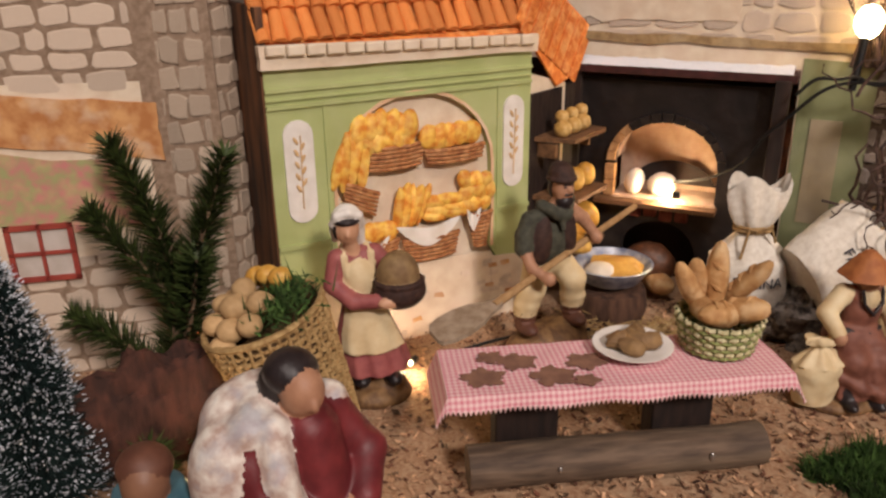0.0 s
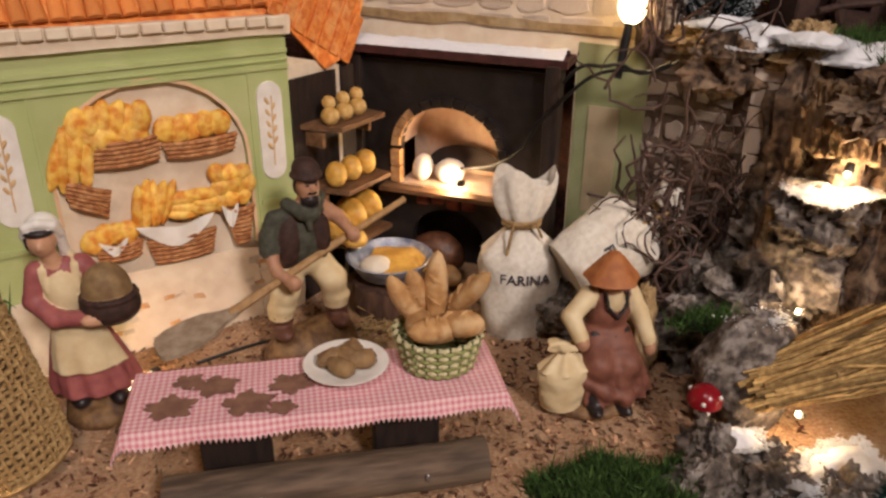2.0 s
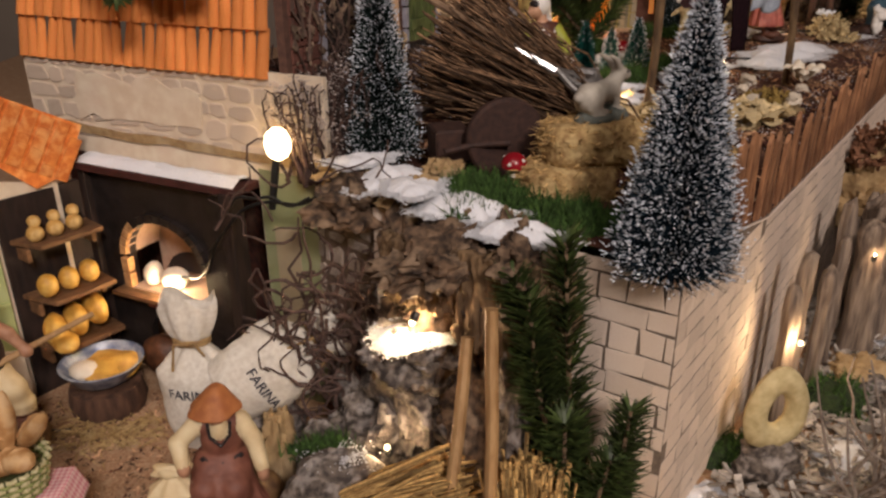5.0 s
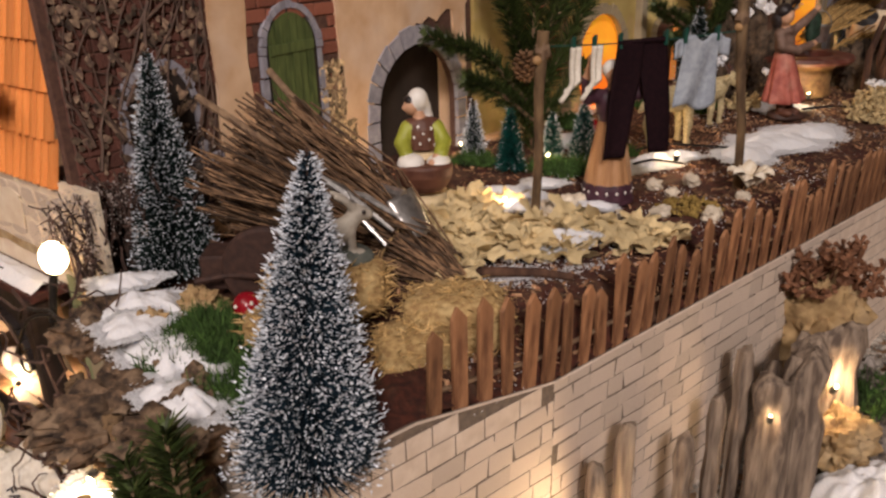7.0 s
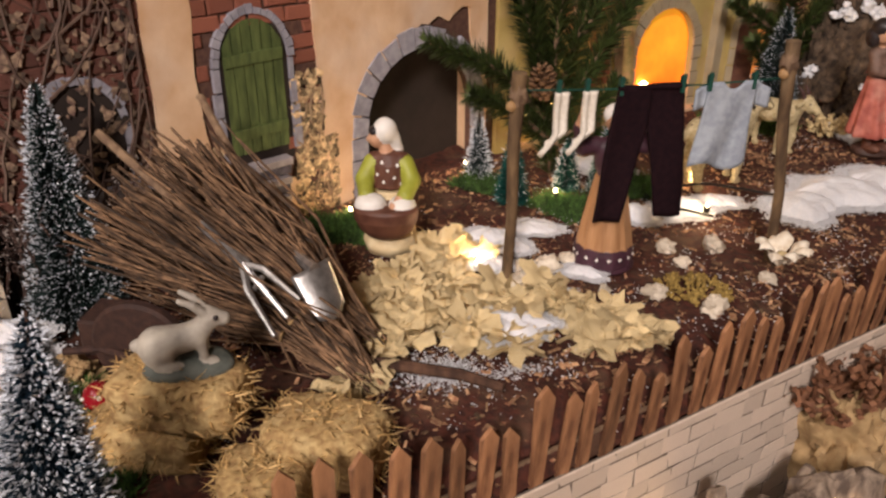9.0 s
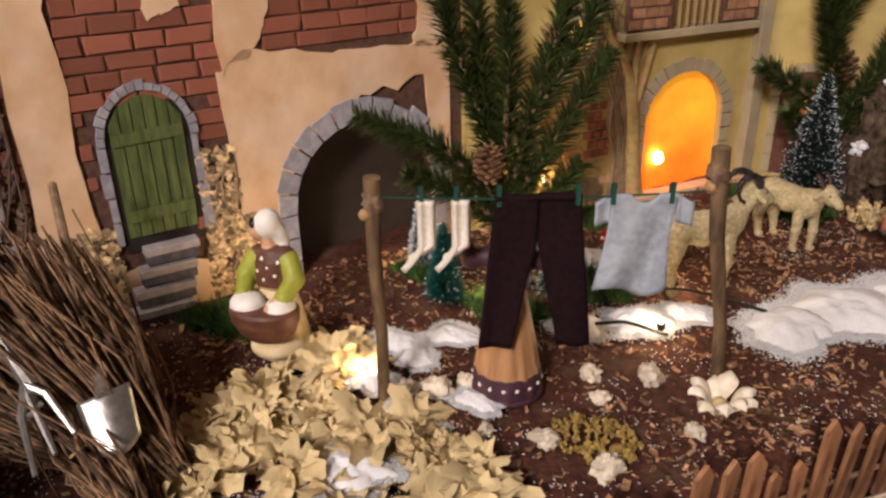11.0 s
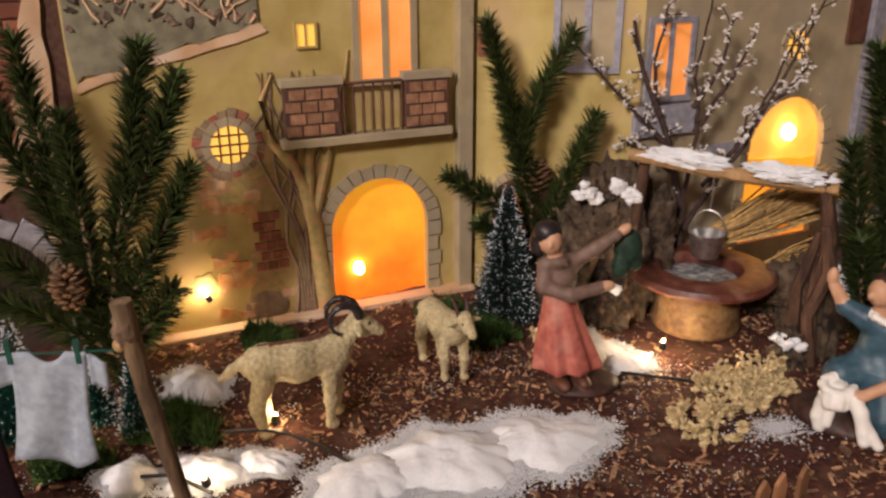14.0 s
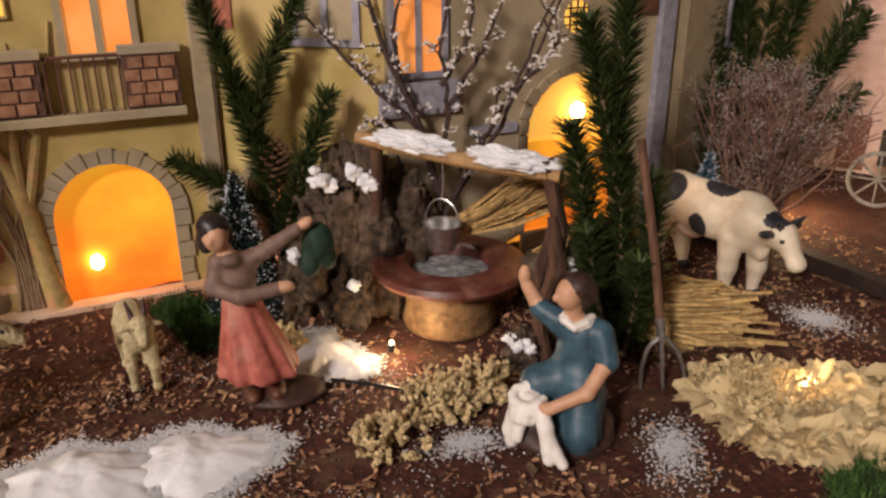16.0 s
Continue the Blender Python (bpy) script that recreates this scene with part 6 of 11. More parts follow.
def apron_woman(c):
    c.ell((1, 0, 3), (20, 16, 8), 5, 3).ell((6, 2, 9), (12, 11, 8), 5, 3).ell((-8, 3, 8), (10, 9, 8), 5, 3)
    c.ell((-9, -7, 17), (5, 8, 4.5), 4).ell((9, -7, 15), (5, 8, 4.5), 4)
    c.robe([(21, -1, 0, 21, 17), (30, -2, 0, 19.5, 15.5), (45, -3.5, 0, 15.5, 12.5), (58, -4.5, 0, 11.5, 10), (66, -5, 0, 9.8, 8.6)], 0, 0.06, 9, 0.6)
    c.robe([(35, -2, -0.6, 19.4, 15.8), (45, -3.5, -0.6, 16.8, 13.8), (58, -4.5, -0.6, 12.8, 11.2), (66, -5, -0.6, 10.6, 9.6)], 1, 0.04, 7, 0.2, half=1.15)
    c.ell((-6.5, 0, 75), (11, 8.4, 13), 0, 2).bone((-16, 0, 86), (2, 0, 87), 5.4, 5.4, 0, 3)
    c.ell((-6.5, -3.4, 75), (9.4, 7.2, 13), 1, 0.6)
    c.limb([(-13, -6.5, 79), (-14, -4, 88), (-13, 3, 92)], 1.9, 1.9, 1, 0.6).limb([(0, -6.5, 79), (0, -4, 89), (-1, 3, 92)], 1.9, 1.9, 1, 0.6)
    c.limb([(-17, 0, 86), (-20.5, -3, 73), (-12, -12, 66), (1, -18, 67)], 5.4, 3.8, 0)
    c.limb([(3, 0, 87), (11, -3, 77), (16, -9, 71)], 5.2, 4.0, 0).ell((6, -21, 67), (6.5, 3.0, 3.4), 3, 1, (0, 0, 12))
    c.ell((13, -13, 70), (14, 12, 10.5), 6, 0.6).ell((12.5, -12.5, 78), (11.4, 10, 13.5), 7, 0.6)
    c.limb([(13 + 12.6 * math.cos(a), -13 + 10.8 * math.sin(a), 75) for a in np.linspace(0, 6.3, 14)], 1.3, 1.3, 6, 0.5)
    c.bone((-8.5, -1, 89), (-10.5, -2, 97), 4.2, 3.8, 3).ell((-11.5, -3, 103), (6.3, 6.8, 8.0), 3, 0.8)
    c.ell((-12.3, -9.6, 102), (1.3, 1.6, 2.0), 3).ell((-11.7, -4.6, 108.2), (6.7, 5.6, 2.2), 4, 0.5).ell((-17.2, -3.4, 103), (1.6, 2.6, 4.4), 4, 0.5)
    c.ell((-10.6, 1.2, 107.2), (8.2, 7.4, 8.2), 2, 0.5).limb([(-18.4, -2, 106), (-16.4, -5.5, 111), (-11, -7, 113), (-5.6, -5.5, 111), (-3.3, -1, 105)], 2.3, 2.3, 2, 1.0)
    c.limb([(-4, 1, 102), (-3.5, 3, 95), (-5, 6, 89)], 2.8, 1.8, 2, 0.8).limb([(-18, 1, 102), (-17, 3, 96)], 2.2, 1.6, 2, 0.8)


figure("woman_figurine", "painted woman figurine in rose dress and cream apron holding a pot", (-0.021, 0.389, 0), 14, apron_woman,
       [ROSE, CREAM, WHITEP, SKIN, HAIR, EARTHB, VEST, mat("tan_bread", (0.26, 0.17, 0.075), (0.17, 0.10, 0.045), 0.006, 0.7, 0.4)])


def baker(c):
    c.ell((0, 0, -14), (30, 18, 15), 7, 4).ell((12, 4, -9), (18, 14, 11), 7, 4)
    c.ell((-18, -4, 3.5), (6.0, 10, 4.6), 3).bone((-18, 0, 5), (-17, 0, 16), 6.2, 6.6, 3)
    c.ell((18, -5, 3.5), (6.0, 10, 4.6), 3).bone((18, 0, 5), (18, 0, 16), 6.2, 6.6, 3)
    for x in (-17.6, 18):
        for z in (7.5, 11, 14.5):
            c.limb([(x + 6.7 * math.cos(a), 6.7 * math.sin(a), z) for a in np.linspace(0, 6.3, 9)], 0.8, 0.8, 3, 0.5)
    c.limb([(-8, 2, 44), (-14.5, -3, 30), (-17.5, 0, 15)], 9.2, 7.4, 0, 2.5).limb([(7, 2, 44), (15, -4, 32), (18, 0, 15)], 9.2, 7.4, 0, 2.5)
    c.ell((-17, -1, 19), (8.4, 8.0, 4.5), 0, 2).ell((18, -1, 19), (8.4, 8.0, 4.5), 0, 2).ell((0, 2, 45), (13, 10, 8), 0, 2)
    c.ell((-2, -1, 62), (13.5, 9.6, 19), 2, 2).bone((-13, -1, 76), (9, -2, 79), 5.4, 5.4, 2, 3)
    c.ell((-10, -1.5, 62), (9.0, 9.8, 18.5), 1, 0.6, (0, 6, 0)).ell((8, -1.5, 64), (7.6, 9.6, 18), 1, 0.6, (0, -6, 0)).ell((-2, 3.5, 64), (13.5, 8.5, 18), 1, 0.8)
    c.limb([(-17, -1, 76), (-21, -2, 66), (-22, -4, 59)], 5.2, 6.0, 2, 1.5).limb([(-22, -5, 58), (-21.5, -13, 49), (-17, -21, 45)], 3.9, 3.1, 4).ell((-15, -23, 44), (4.2, 4.2, 4.6), 4)
    c.limb([(11, -2, 79), (20, -4, 72)], 5.0, 4.4, 4, 1.5).limb([(20, -4, 72), (27, -7, 62)], 4.2, 3.2, 4).ell((28.5, -8, 59), (4.2, 4.2, 4.4), 4)
    c.bone((0, -3, 82), (2, -7, 90), 5.0, 4.6, 4).ell((2.5, -7, 94.5), (6.6, 7.0, 8.4), 4, 0.8).ell((2.8, -14, 95.2), (1.4, 2.0, 2.2), 4, 0.6).ell((2.6, -13.2, 98.6), (4.2, 1.0, 0.7), 5, 0.3)
    c.ell((2.6, -9.4, 87.2), (5.6, 4.8, 4.8), 5, 0.5).ell((2.7, -13.6, 92.4), (3.2, 1.1, 0.9), 5, 0.3).ell((2.5, -2.6, 94), (7.2, 6.0, 7.6), 5, 0.4)
    for x in (0.2, 5.2):
        c.ell((x, -13.3, 97.0), (1.0, 0.8, 0.6), 5, 0.2)
    c.robe([(99.5, 2.5, -5.2, 7.8, 8.6), (102.5, 2.5, -5.2, 8.0, 8.8), (106, 2.5, -4.5, 7.6, 8.2), (109, 2.5, -3.5, 5.6, 6.0), (110.5, 2.5, -3.5, 2.5, 3.0)], 6, 0.03, 7)
    c.limb([(2.5 + 8.0 * math.cos(a), -5.2 + 8.8 * math.sin(a), 101) for a in np.linspace(0, 6.3, 16)], 1.3, 1.3, 6, 0.6)
    c.limb([(-9, -2, 84), (-3, -11, 80), (3, -11, 79), (10, -3, 86)], 3.8, 3.8, 2, 1.5).limb([(0, -11, 79), (0, -13, 71)], 3.0, 1.6, 2)


figure("baker_figurine", "painted bearded baker figurine in dark vest and cream trousers", (0.085, 0.437, 0.017), 22, baker, [CREAM, VEST, OLIVE, BROWNP, SKINM, HAIR, VEST, EARTHB], size=0.95, floor=-19.0)


def peel():
    t = thing("bread_peel", "long wooden bread peel slanting before the baker", "peel", (0, 0, 0))
    a, c = np.array((0.1445, 0.4700, 0.0820)), np.array((0.0470, 0.3965, 0.0508))
    part("handle", Build().tube([a, a + (c - a) * 0.5 + (0, 0, 0.0008), c], [0.0019, 0.0022, 0.0026], 0, 8), HANDLE, t)
    d = np.array((-0.88, -0.42, -0.24))
    d /= np.linalg.norm(d)
    s = np.array((0.46, -0.86, -0.20))
    s /= np.linalg.norm(s)
    b = Build()
    rows = [(-0.004, 0.0024), (0.004, 0.0045), (0.012, 0.0085), (0.022, 0.0105), (0.032, 0.0100), (0.038, 0.0080), (0.040, 0.0045)]
    v = [c + d * l + s * w * k + np.array((0, 0, z)) for z in (-0.0012, 0.0012) for l, w in rows for k in (-1, 1)]
    n = 2 * len(rows)
    f = [(2 * i, 2 * i + 2, 2 * i + 3, 2 * i + 1) for i in range(len(rows) - 1)] + [(n + 2 * i, n + 2 * i + 1, n + 2 * i + 3, n + 2 * i + 2) for i in range(len(rows) - 1)]
    f += [(2 * i, n + 2 * i, n + 2 * i + 2, 2 * i + 2) for i in range(len(rows) - 1)] + [(2 * i + 1, 2 * i + 3, n + 2 * i + 3, n + 2 * i + 1) for i in range(len(rows) - 1)]
    f += [(0, 1, n + 1, n), (n - 2, 2 * n - 2, 2 * n - 1, n - 1)]
    part("blade", b.add(v, f), mat("flour_dusted_wood", (0.36, 0.28, 0.20), (0.24, 0.17, 0.11), 0.006, 0.85, 0.4), t, smooth=False)


peel()


def hat_woman(c):
    c.ell((-5, -6, 2.5), (23, 18, 6.5), 5, 3).ell((4, 7, 13), (15, 13, 15), 5, 4).ell((-12, 4, 8), (12, 10, 9), 5, 4).ell((21, 3, 9), (12, 11, 13), 5, 4)
    c.limb([(-9, -12, 20), (-11, -19, 8)], 4.4, 3.6, 4).ell((-11, -22, 6.5), (3.4, 5.6, 3.0), 4, 1.5, (0, 0, -10))
    c.limb([(5, -12, 20), (5, -20, 7)], 4.4, 3.6, 4).ell((5, -23, 5), (3.4, 5.6, 3.0), 4, 1.5, (0, 0, 12))
    c.ell((2, 1, 37), (15, 13, 11), 0, 3).bone((-4, 0, 35), (-8, -14, 29), 10.5, 8.5, 0, 4).bone((6, 0, 35), (8, -15, 28), 10.5, 8.5, 0, 4)
    c.robe([(9, 4, -11, 21, 13), (20, 2, -10, 19, 13), (28, 1, -8, 17.5, 13), (36, 1, -4, 15, 11)], 0, 0.085, 11, 0.8, 3)
    c.limb([(-17, -16, 22), (-6, -22, 16), (6, -24, 12), (20, -15, 14)], 2.2, 2.6, 0, 3)
    c.ell((3, 0, 52), (11.5, 8.8, 14), 1, 2).bone((-7, 0, 62), (13, 0, 62), 5.0, 5.0, 1, 3)
    c.ell((3, -5.6, 61), (5.2, 4.2, 6.6), 2, 0.5)
    c.limb([(-3, -6.8, 66), (-2.4, -9.0, 59), (3, -10.2, 53), (8.4, -9.0, 59), (9, -6.8, 66)], 0.9, 0.9, 4, 0.4).limb([(-8, -6, 43), (3, -9.6, 42), (13, -6, 43)], 0.9, 0.9, 4, 0.4)
    c.limb([(-9, 0, 63), (-20, -3, 54), (-18, -11, 46)], 5.4, 4.2, 2, 1.5).ell((-17.5, -13, 43), (3.6, 3.6, 4.2), 3)
    c.limb([(14, 0, 62), (20, -3, 50), (23, -9, 37)], 5.4, 4.4, 2, 1.5).ell((23.5, -11, 32), (3.4, 3.6, 5.0), 3)
    c.bone((3, -1, 64), (2.5, -2.5, 69), 4.0, 3.8, 3).ell((2, -3.4, 71), (5.8, 6.4, 7.2), 3, 0.8).ell((1.6, -9.4, 70), (1.3, 1.6, 2.0), 3)
    c.robe([(72.5, 1.5, -2.5, 14.5, 14.0), (74.5, 2, -2, 13.2, 12.6), (78.5, 2.5, -1, 9.6, 9.4), (83, 3.2, 0, 5.8, 5.8), (86, 3.5, 0.5, 2.4, 2.4)], 6, 0.05, 5, 0.4).ell((3.4, 2, 71), (6.6, 5.6, 7), 4, 0.8)


figure("seated_woman_figurine", "painted seated woman figurine in a rust dress and orange straw hat", (0.240, 0.374, 0), 10, hat_woman,
       [RUST, RUST, CREAM, SKINM, HAIR, EARTHB, mat("orange_hat_paint", (0.42, 0.16, 0.05), (0.30, 0.10, 0.033), 0.006, 0.6, 0.3)])


def sack_shape(b, H, r, tie, lumpy=0.06, m=0):
    def p(s, t):
        a = 2 * math.pi * s
        z = t
        if z < tie:
            k = z / tie
            rr = r * (0.90 + 0.25 * math.sin(math.pi * min(1, k * 0.9)) - 0.72 * max(0, k - 0.72) / 0.28)
        else:
            k = (z - tie) / (1 - tie)
            rr = r * (0.43 + 0.42 * math.sin(math.pi * 0.5 * k) ** 0.8)
        fold = 0.10 * math.sin(7 * a + 3 * z) * (0.25 + abs(z - tie) < 0.5) * (1 if z > tie * 0.7 else 0.25)
        rr *= 1 + fold + lumpy * fbm(math.cos(a), math.sin(a), z * 4, 1.2)
        flat = 0.72 if z < tie else 0.72 - 0.34 * (z - tie) / (1 - tie)
        top = 0.05 * math.sin(3 * a + 1) * max(0, z - tie) / (1 - tie)
        return (rr * math.cos(a), flat * rr * math.sin(a), (z + top) * H)

    b.grid(p, 48, 30, m)
    b.lathe([(r * 0.9, 0.0005), (r * 0.9, 0.002)], m, 24, squash=0.72)
    b.grid(lambda s, t: (r * 0.80 * t * math.cos(2 * math.pi * s), 0.32 * r * t * math.sin(2 * math.pi * s), H * (0.95 - 0.10 * (1 - t))), 24, 3, m)


def words(name, text, size, parent, place, rx=90, rz=0, ry=0, material=INK, depth=0.0004):
    cu = bpy.data.curves.new(name, "FONT")
    cu.body, cu.size, cu.align_x, cu.align_y, cu.extrude = text, size, "CENTER", "CENTER", depth
    ob = new(name + "_curve", cu)
    dg = bpy.context.evaluated_depsgraph_get()
    me = bpy.data.meshes.new_from_object(ob.evaluated_get(dg))
    bpy.data.objects.remove(ob)
    me.materials.clear()
    me.materials.append(material)
    out = new(name, me)
    if parent:
        out.parent = parent
    out.matrix_local = pose(*place, rx, ry, rz)
    return out


def curved_words(name, text, size, parent, place, r, squash):
    """Lettering that follows the round front of a sack."""
    ob = words(name, text, size, parent, (0, 0, 0), 90)
    for v in ob.data.vertices:
        x = v.co.x / r
        y_front = -squash * r * math.sqrt(max(0.02, 1 - min(1, x * x)))
        v.co.z = v.co.z - (y_front + squash * r)
    ob.matrix_local = pose(*place, 90, 0, 0)
    return ob


def flour_sack(place, rz, H, r, tie, tilt=(0, 0), label="", text_z=0.42):
    t = thing("flour_sack", label, "sack", place, rz)
    t.matrix_world = pose(*place, tilt[0], tilt[1], rz)
    b = Build()
    sack_shape(b, H, r, tie)
    part("bag", b, LINEN, t)
    b = Build()
    for dz in (-0.001, 0.0012):
        b.tube([(r * 0.52 * math.cos(a), r * 0.38 * math.sin(a), H * tie + dz) for a in np.linspace(0, 2 * math.pi, 17)], 0.0011, 0, 6)
    b.tube([(0, -r * 0.40, H * tie), (r * 0.3, -r * 0.62, H * tie + 0.004), (r * 0.5, -r * 0.5, H * tie - 0.006)], 0.0009, 0, 6)
    b.tube([(0, -r * 0.40, H * tie), (-r * 0.3, -r * 0.62, H * tie + 0.003), (-r * 0.45, -r * 0.62, H * tie - 0.016)], 0.0009, 0, 6)
    part("string", b, TWINE, t)
    ob = curved_words("lettering", "FARINA", 0.0088, t, (0.0015, -r * 0.87, H * text_z), r * 1.12, 0.72)
    tagged(ob, "dark printed lettering")
    return t


flour_sack((0.212, 0.447, 0), -6, 0.103, 0.0215, 0.72, label="white flour sack tied with twine, printed in dark letters")
flour_sack((0.236, 0.426, 0.047), 4, 0.078, 0.0245, 0.82, tilt=(-8, 62), label="slumped white flour sack lying against the vines", text_z=0.30)


def small_sack():
    b = Build()
    sack_shape(b, 0.038, 0.0125, 0.88)
    t = solid("small_sack", "small cream cloth sack tied at the neck", "sack", b, CREAM, (0.2175, 0.361, 0.005), 10)
    return t


small_sack()


# ---- table, bench and what is on it ----
def table():
    t = thing("plank_table", "low dark table on two plank legs", "table", (0.094, 0.320, 0), 3.5)
    part("tabletop", Build().box((0, 0.0030, 0.0505), (0.158, 0.040, 0.006)), DARKW, t)
    for x in (-0.039, 0.039):
        part("leg", Build().box((x, 0.012, 0.0238), (0.031, 0.014, 0.0475)), DARKW, t)
    c = thing("tablecloth", "pink gingham tablecloth with a pinked edge", "tablecloth", (0.094, 0.320, 0), 3.5)

    def cloth(s, u):
        x, y = 0.178 * (s - 0.5), -0.025 + 0.051 * u
        ex, ey = max(0, abs(x) - 0.080), max(0, -y - 0.0180)
        drop = min(0.022, math.hypot(ex * 1.4, ey * 1.0))
        z = 0.0545 + 0.0006 * fbm(x, y, 0, 45) - drop
        if ey > 0:
            y = -0.0180 - ey * 0.35 - 0.0012 * math.sin(x * 160) * min(1, ey / 0.01)
        if ex > 0:
            x = math.copysign(0.080 + ex * 0.62, x)
        if u < 1e-6:
            z += 0.0014 * (1 - 2 * (round(s * 160) % 2))
        return (x, y, z)

    b = Build().grid(cloth, 160, 44)
    ob = part("cloth", b, GINGHAM, c)
    uv = ob.data.uv_layers.new(name="weave")
    for lp in ob.data.loops:
        j, i = divmod(lp.vertex_index, 161)
        uv.data[lp.index].uv = (0.182 * i / 160, 0.051 * j / 44)
    md = ob.modifiers.new("thickness", "SOLIDIFY")
    md.thickness = 0.0007
    b = Build()
    for k, (x, y, r, a) in enumerate(((-0.062, -0.004, 0.012, 0.4), (-0.044, 0.008, 0.011, 1.7), (-0.030, -0.007, 0.0125, 2.9), (-0.012, 0.004, 0.011, 0.9), (-0.056, 0.013, 0.008, 2.2), (-0.016, -0.013, 0.007, 3.6))):
        o = []
        for q in np.linspace(0, 2 * math.pi, 40, endpoint=False):
            w = r * (0.80 + 0.14 * math.cos(5 * q) + 0.08 * math.cos(11 * q + a) + 0.06 * math.sin(17 * q))
            o.append((x + w * math.cos(q + a), y + 0.8 * w * math.sin(q + a)))
        b.slab(o, 0.0550 + 0.00012 * k, 0.0553 + 0.00012 * k)
    part("printed_leaves", b, mat("brown_leaf_print", (0.25, 0.13, 0.085), (0.17, 0.085, 0.06), 0.006, 0.85, 0.2), c, "brown leaves printed on the cloth")
    p = thing("plate", "white plate with brown biscuits on the table", "plate", (0.106, 0.331, 0.0557))
    part("dish", Build().lathe([(0.011, 0), (0.013, 0.0008), (0.0185, 0.0035), (0.0192, 0.0042), (0.0182, 0.0044), (0.013, 0.0018), (0.0, 0.0016)], seg=36), WHITEP, p)
    for x, y, rz in ((-0.006, 0.002, 30), (0.003, 0.005, 80), (0.007, -0.002, 10), (-0.002, -0.006, -40), (0.001, 0.0, 120)):
        ob = loaf((0, 0, 0), (0.0075, 0.0048, 0.0042), 0, 0, BISCUIT, "biscuit", "brown folded biscuit on a white plate", 0.25)
        ob.matrix_world = pose(0.106 + x, 0.331 + y, 0.0612 + 0.001 * (x > 0), 0, 0, rz)
    k = thing("bread_basket", "round green wicker basket on the table", "basket", (0.148, 0.334, 0.0556))
    b = Build()
    pale = Build()
    for r in range(8):
        z = 0.0012 + 0.0022 * r
        rad = 0.0162 + 0.00050 * r
        (pale if r % 2 else b).tube([(rad * math.cos(a) * (1 + 0.035 * (-1) ** (j + r)), rad * math.sin(a) * (1 + 0.035 * (-1) ** (j + r)), z) for j, a in enumerate(np.linspace(0, 2 * math.pi, 45))], 0.00115, 0, 6)
    part("weave", b, GREENB, k)
    part("weave", pale, mat("cream_wicker", (0.62, 0.58, 0.36), (0.46, 0.42, 0.22), 0.004, 0.7, 0.4), k, "cream bands of the weave")
    dg = mat("dark_green_wicker", (0.10, 0.11, 0.04), (0.06, 0.07, 0.025), 0.004, 0.7, 0.4)
    for a in np.linspace(0, 2 * math.pi, 22, endpoint=False):
        part("stake", Build().tube([(0.0160 * math.cos(a), 0.0160 * math.sin(a), 0.0), (0.0200 * math.cos(a), 0.0200 * math.sin(a), 0.0180)], 0.0007, 0, 5), dg, k)
    part("bottom", Build().lathe([(0.0, 0.0005), (0.0160, 0.0005), (0.0160, 0.0015)], 0, 24), dg, k)
    for x, y, z, r, rz, tl, cuts in ((-0.016, 0.004, 0.086, (0.0185, 0.0058, 0.0054), 10, 62, 3), (0.000, 0.009, 0.091, (0.0190, 0.0062, 0.0055), 70, -82, 2), (0.016, 0.006, 0.088, (0.0175, 0.0060, 0.0055), 160, 50, 3), (-0.009, 0.012, 0.086, (0.0170, 0.0058, 0.0054), 40, 72, 2),
                                    (-0.003, -0.008, 0.0775, (0.0150, 0.0075, 0.0070), 25, 12, 3), (0.010, -0.006, 0.0785, (0.0140, 0.0075, 0.0070), -30, -15, 2), (-0.010, -0.001, 0.078, (0.0120, 0.0070, 0.0065), 80, 10, 0)):
        loaf((0.148 + 0.88 * x, 0.334 + 0.88 * y, z - 0.002), tuple(0.9 * q for q in r), rz, tl, BREAD, "bread_loaf", "crusty scored bread loaf in the basket", 0.08, cuts)
    q = thing("log_bench", "split grey-brown log bench before the table", "bench", (0.096, 0.313, 0), 4)
    b = Build()
    n = 12
    o = [(0.0115 * math.cos(a), 0.010 + 0.0115 * math.sin(a) * 0.9) for a in np.linspace(0, 2 * math.pi, n, endpoint=False)]
    v, f = [], []
    xs = np.linspace(-0.0715, 0.0725, 16)
    for i, x in enumerate(xs):
        v += [(x, y * (1 + 0.06 * fbm(x, y, 1, 40)) - 0.001, max(0.0, z + 0.0008 * fbm(x, z, 7, 50))) for y, z in o]
    f = [(i * n + j, i * n + (j + 1) % n, (i + 1) * n + (j + 1) % n, (i + 1) * n + j) for i in range(15) for j in range(n)] + [tuple(range(n))[::-1], tuple(15 * n + j for j in range(n))]
    part("log", b.add(v, f), BENCHW, q)
    part("knob", Build().ball((0.043, -0.0125, 0.013), (0.0012, 0.001, 0.0022)), STEEL, q, "small bright nail head")
    part("knob", Build().ball((-0.030, -0.0125, 0.013), (0.0010, 0.001, 0.0016)), STEEL, q)


table()


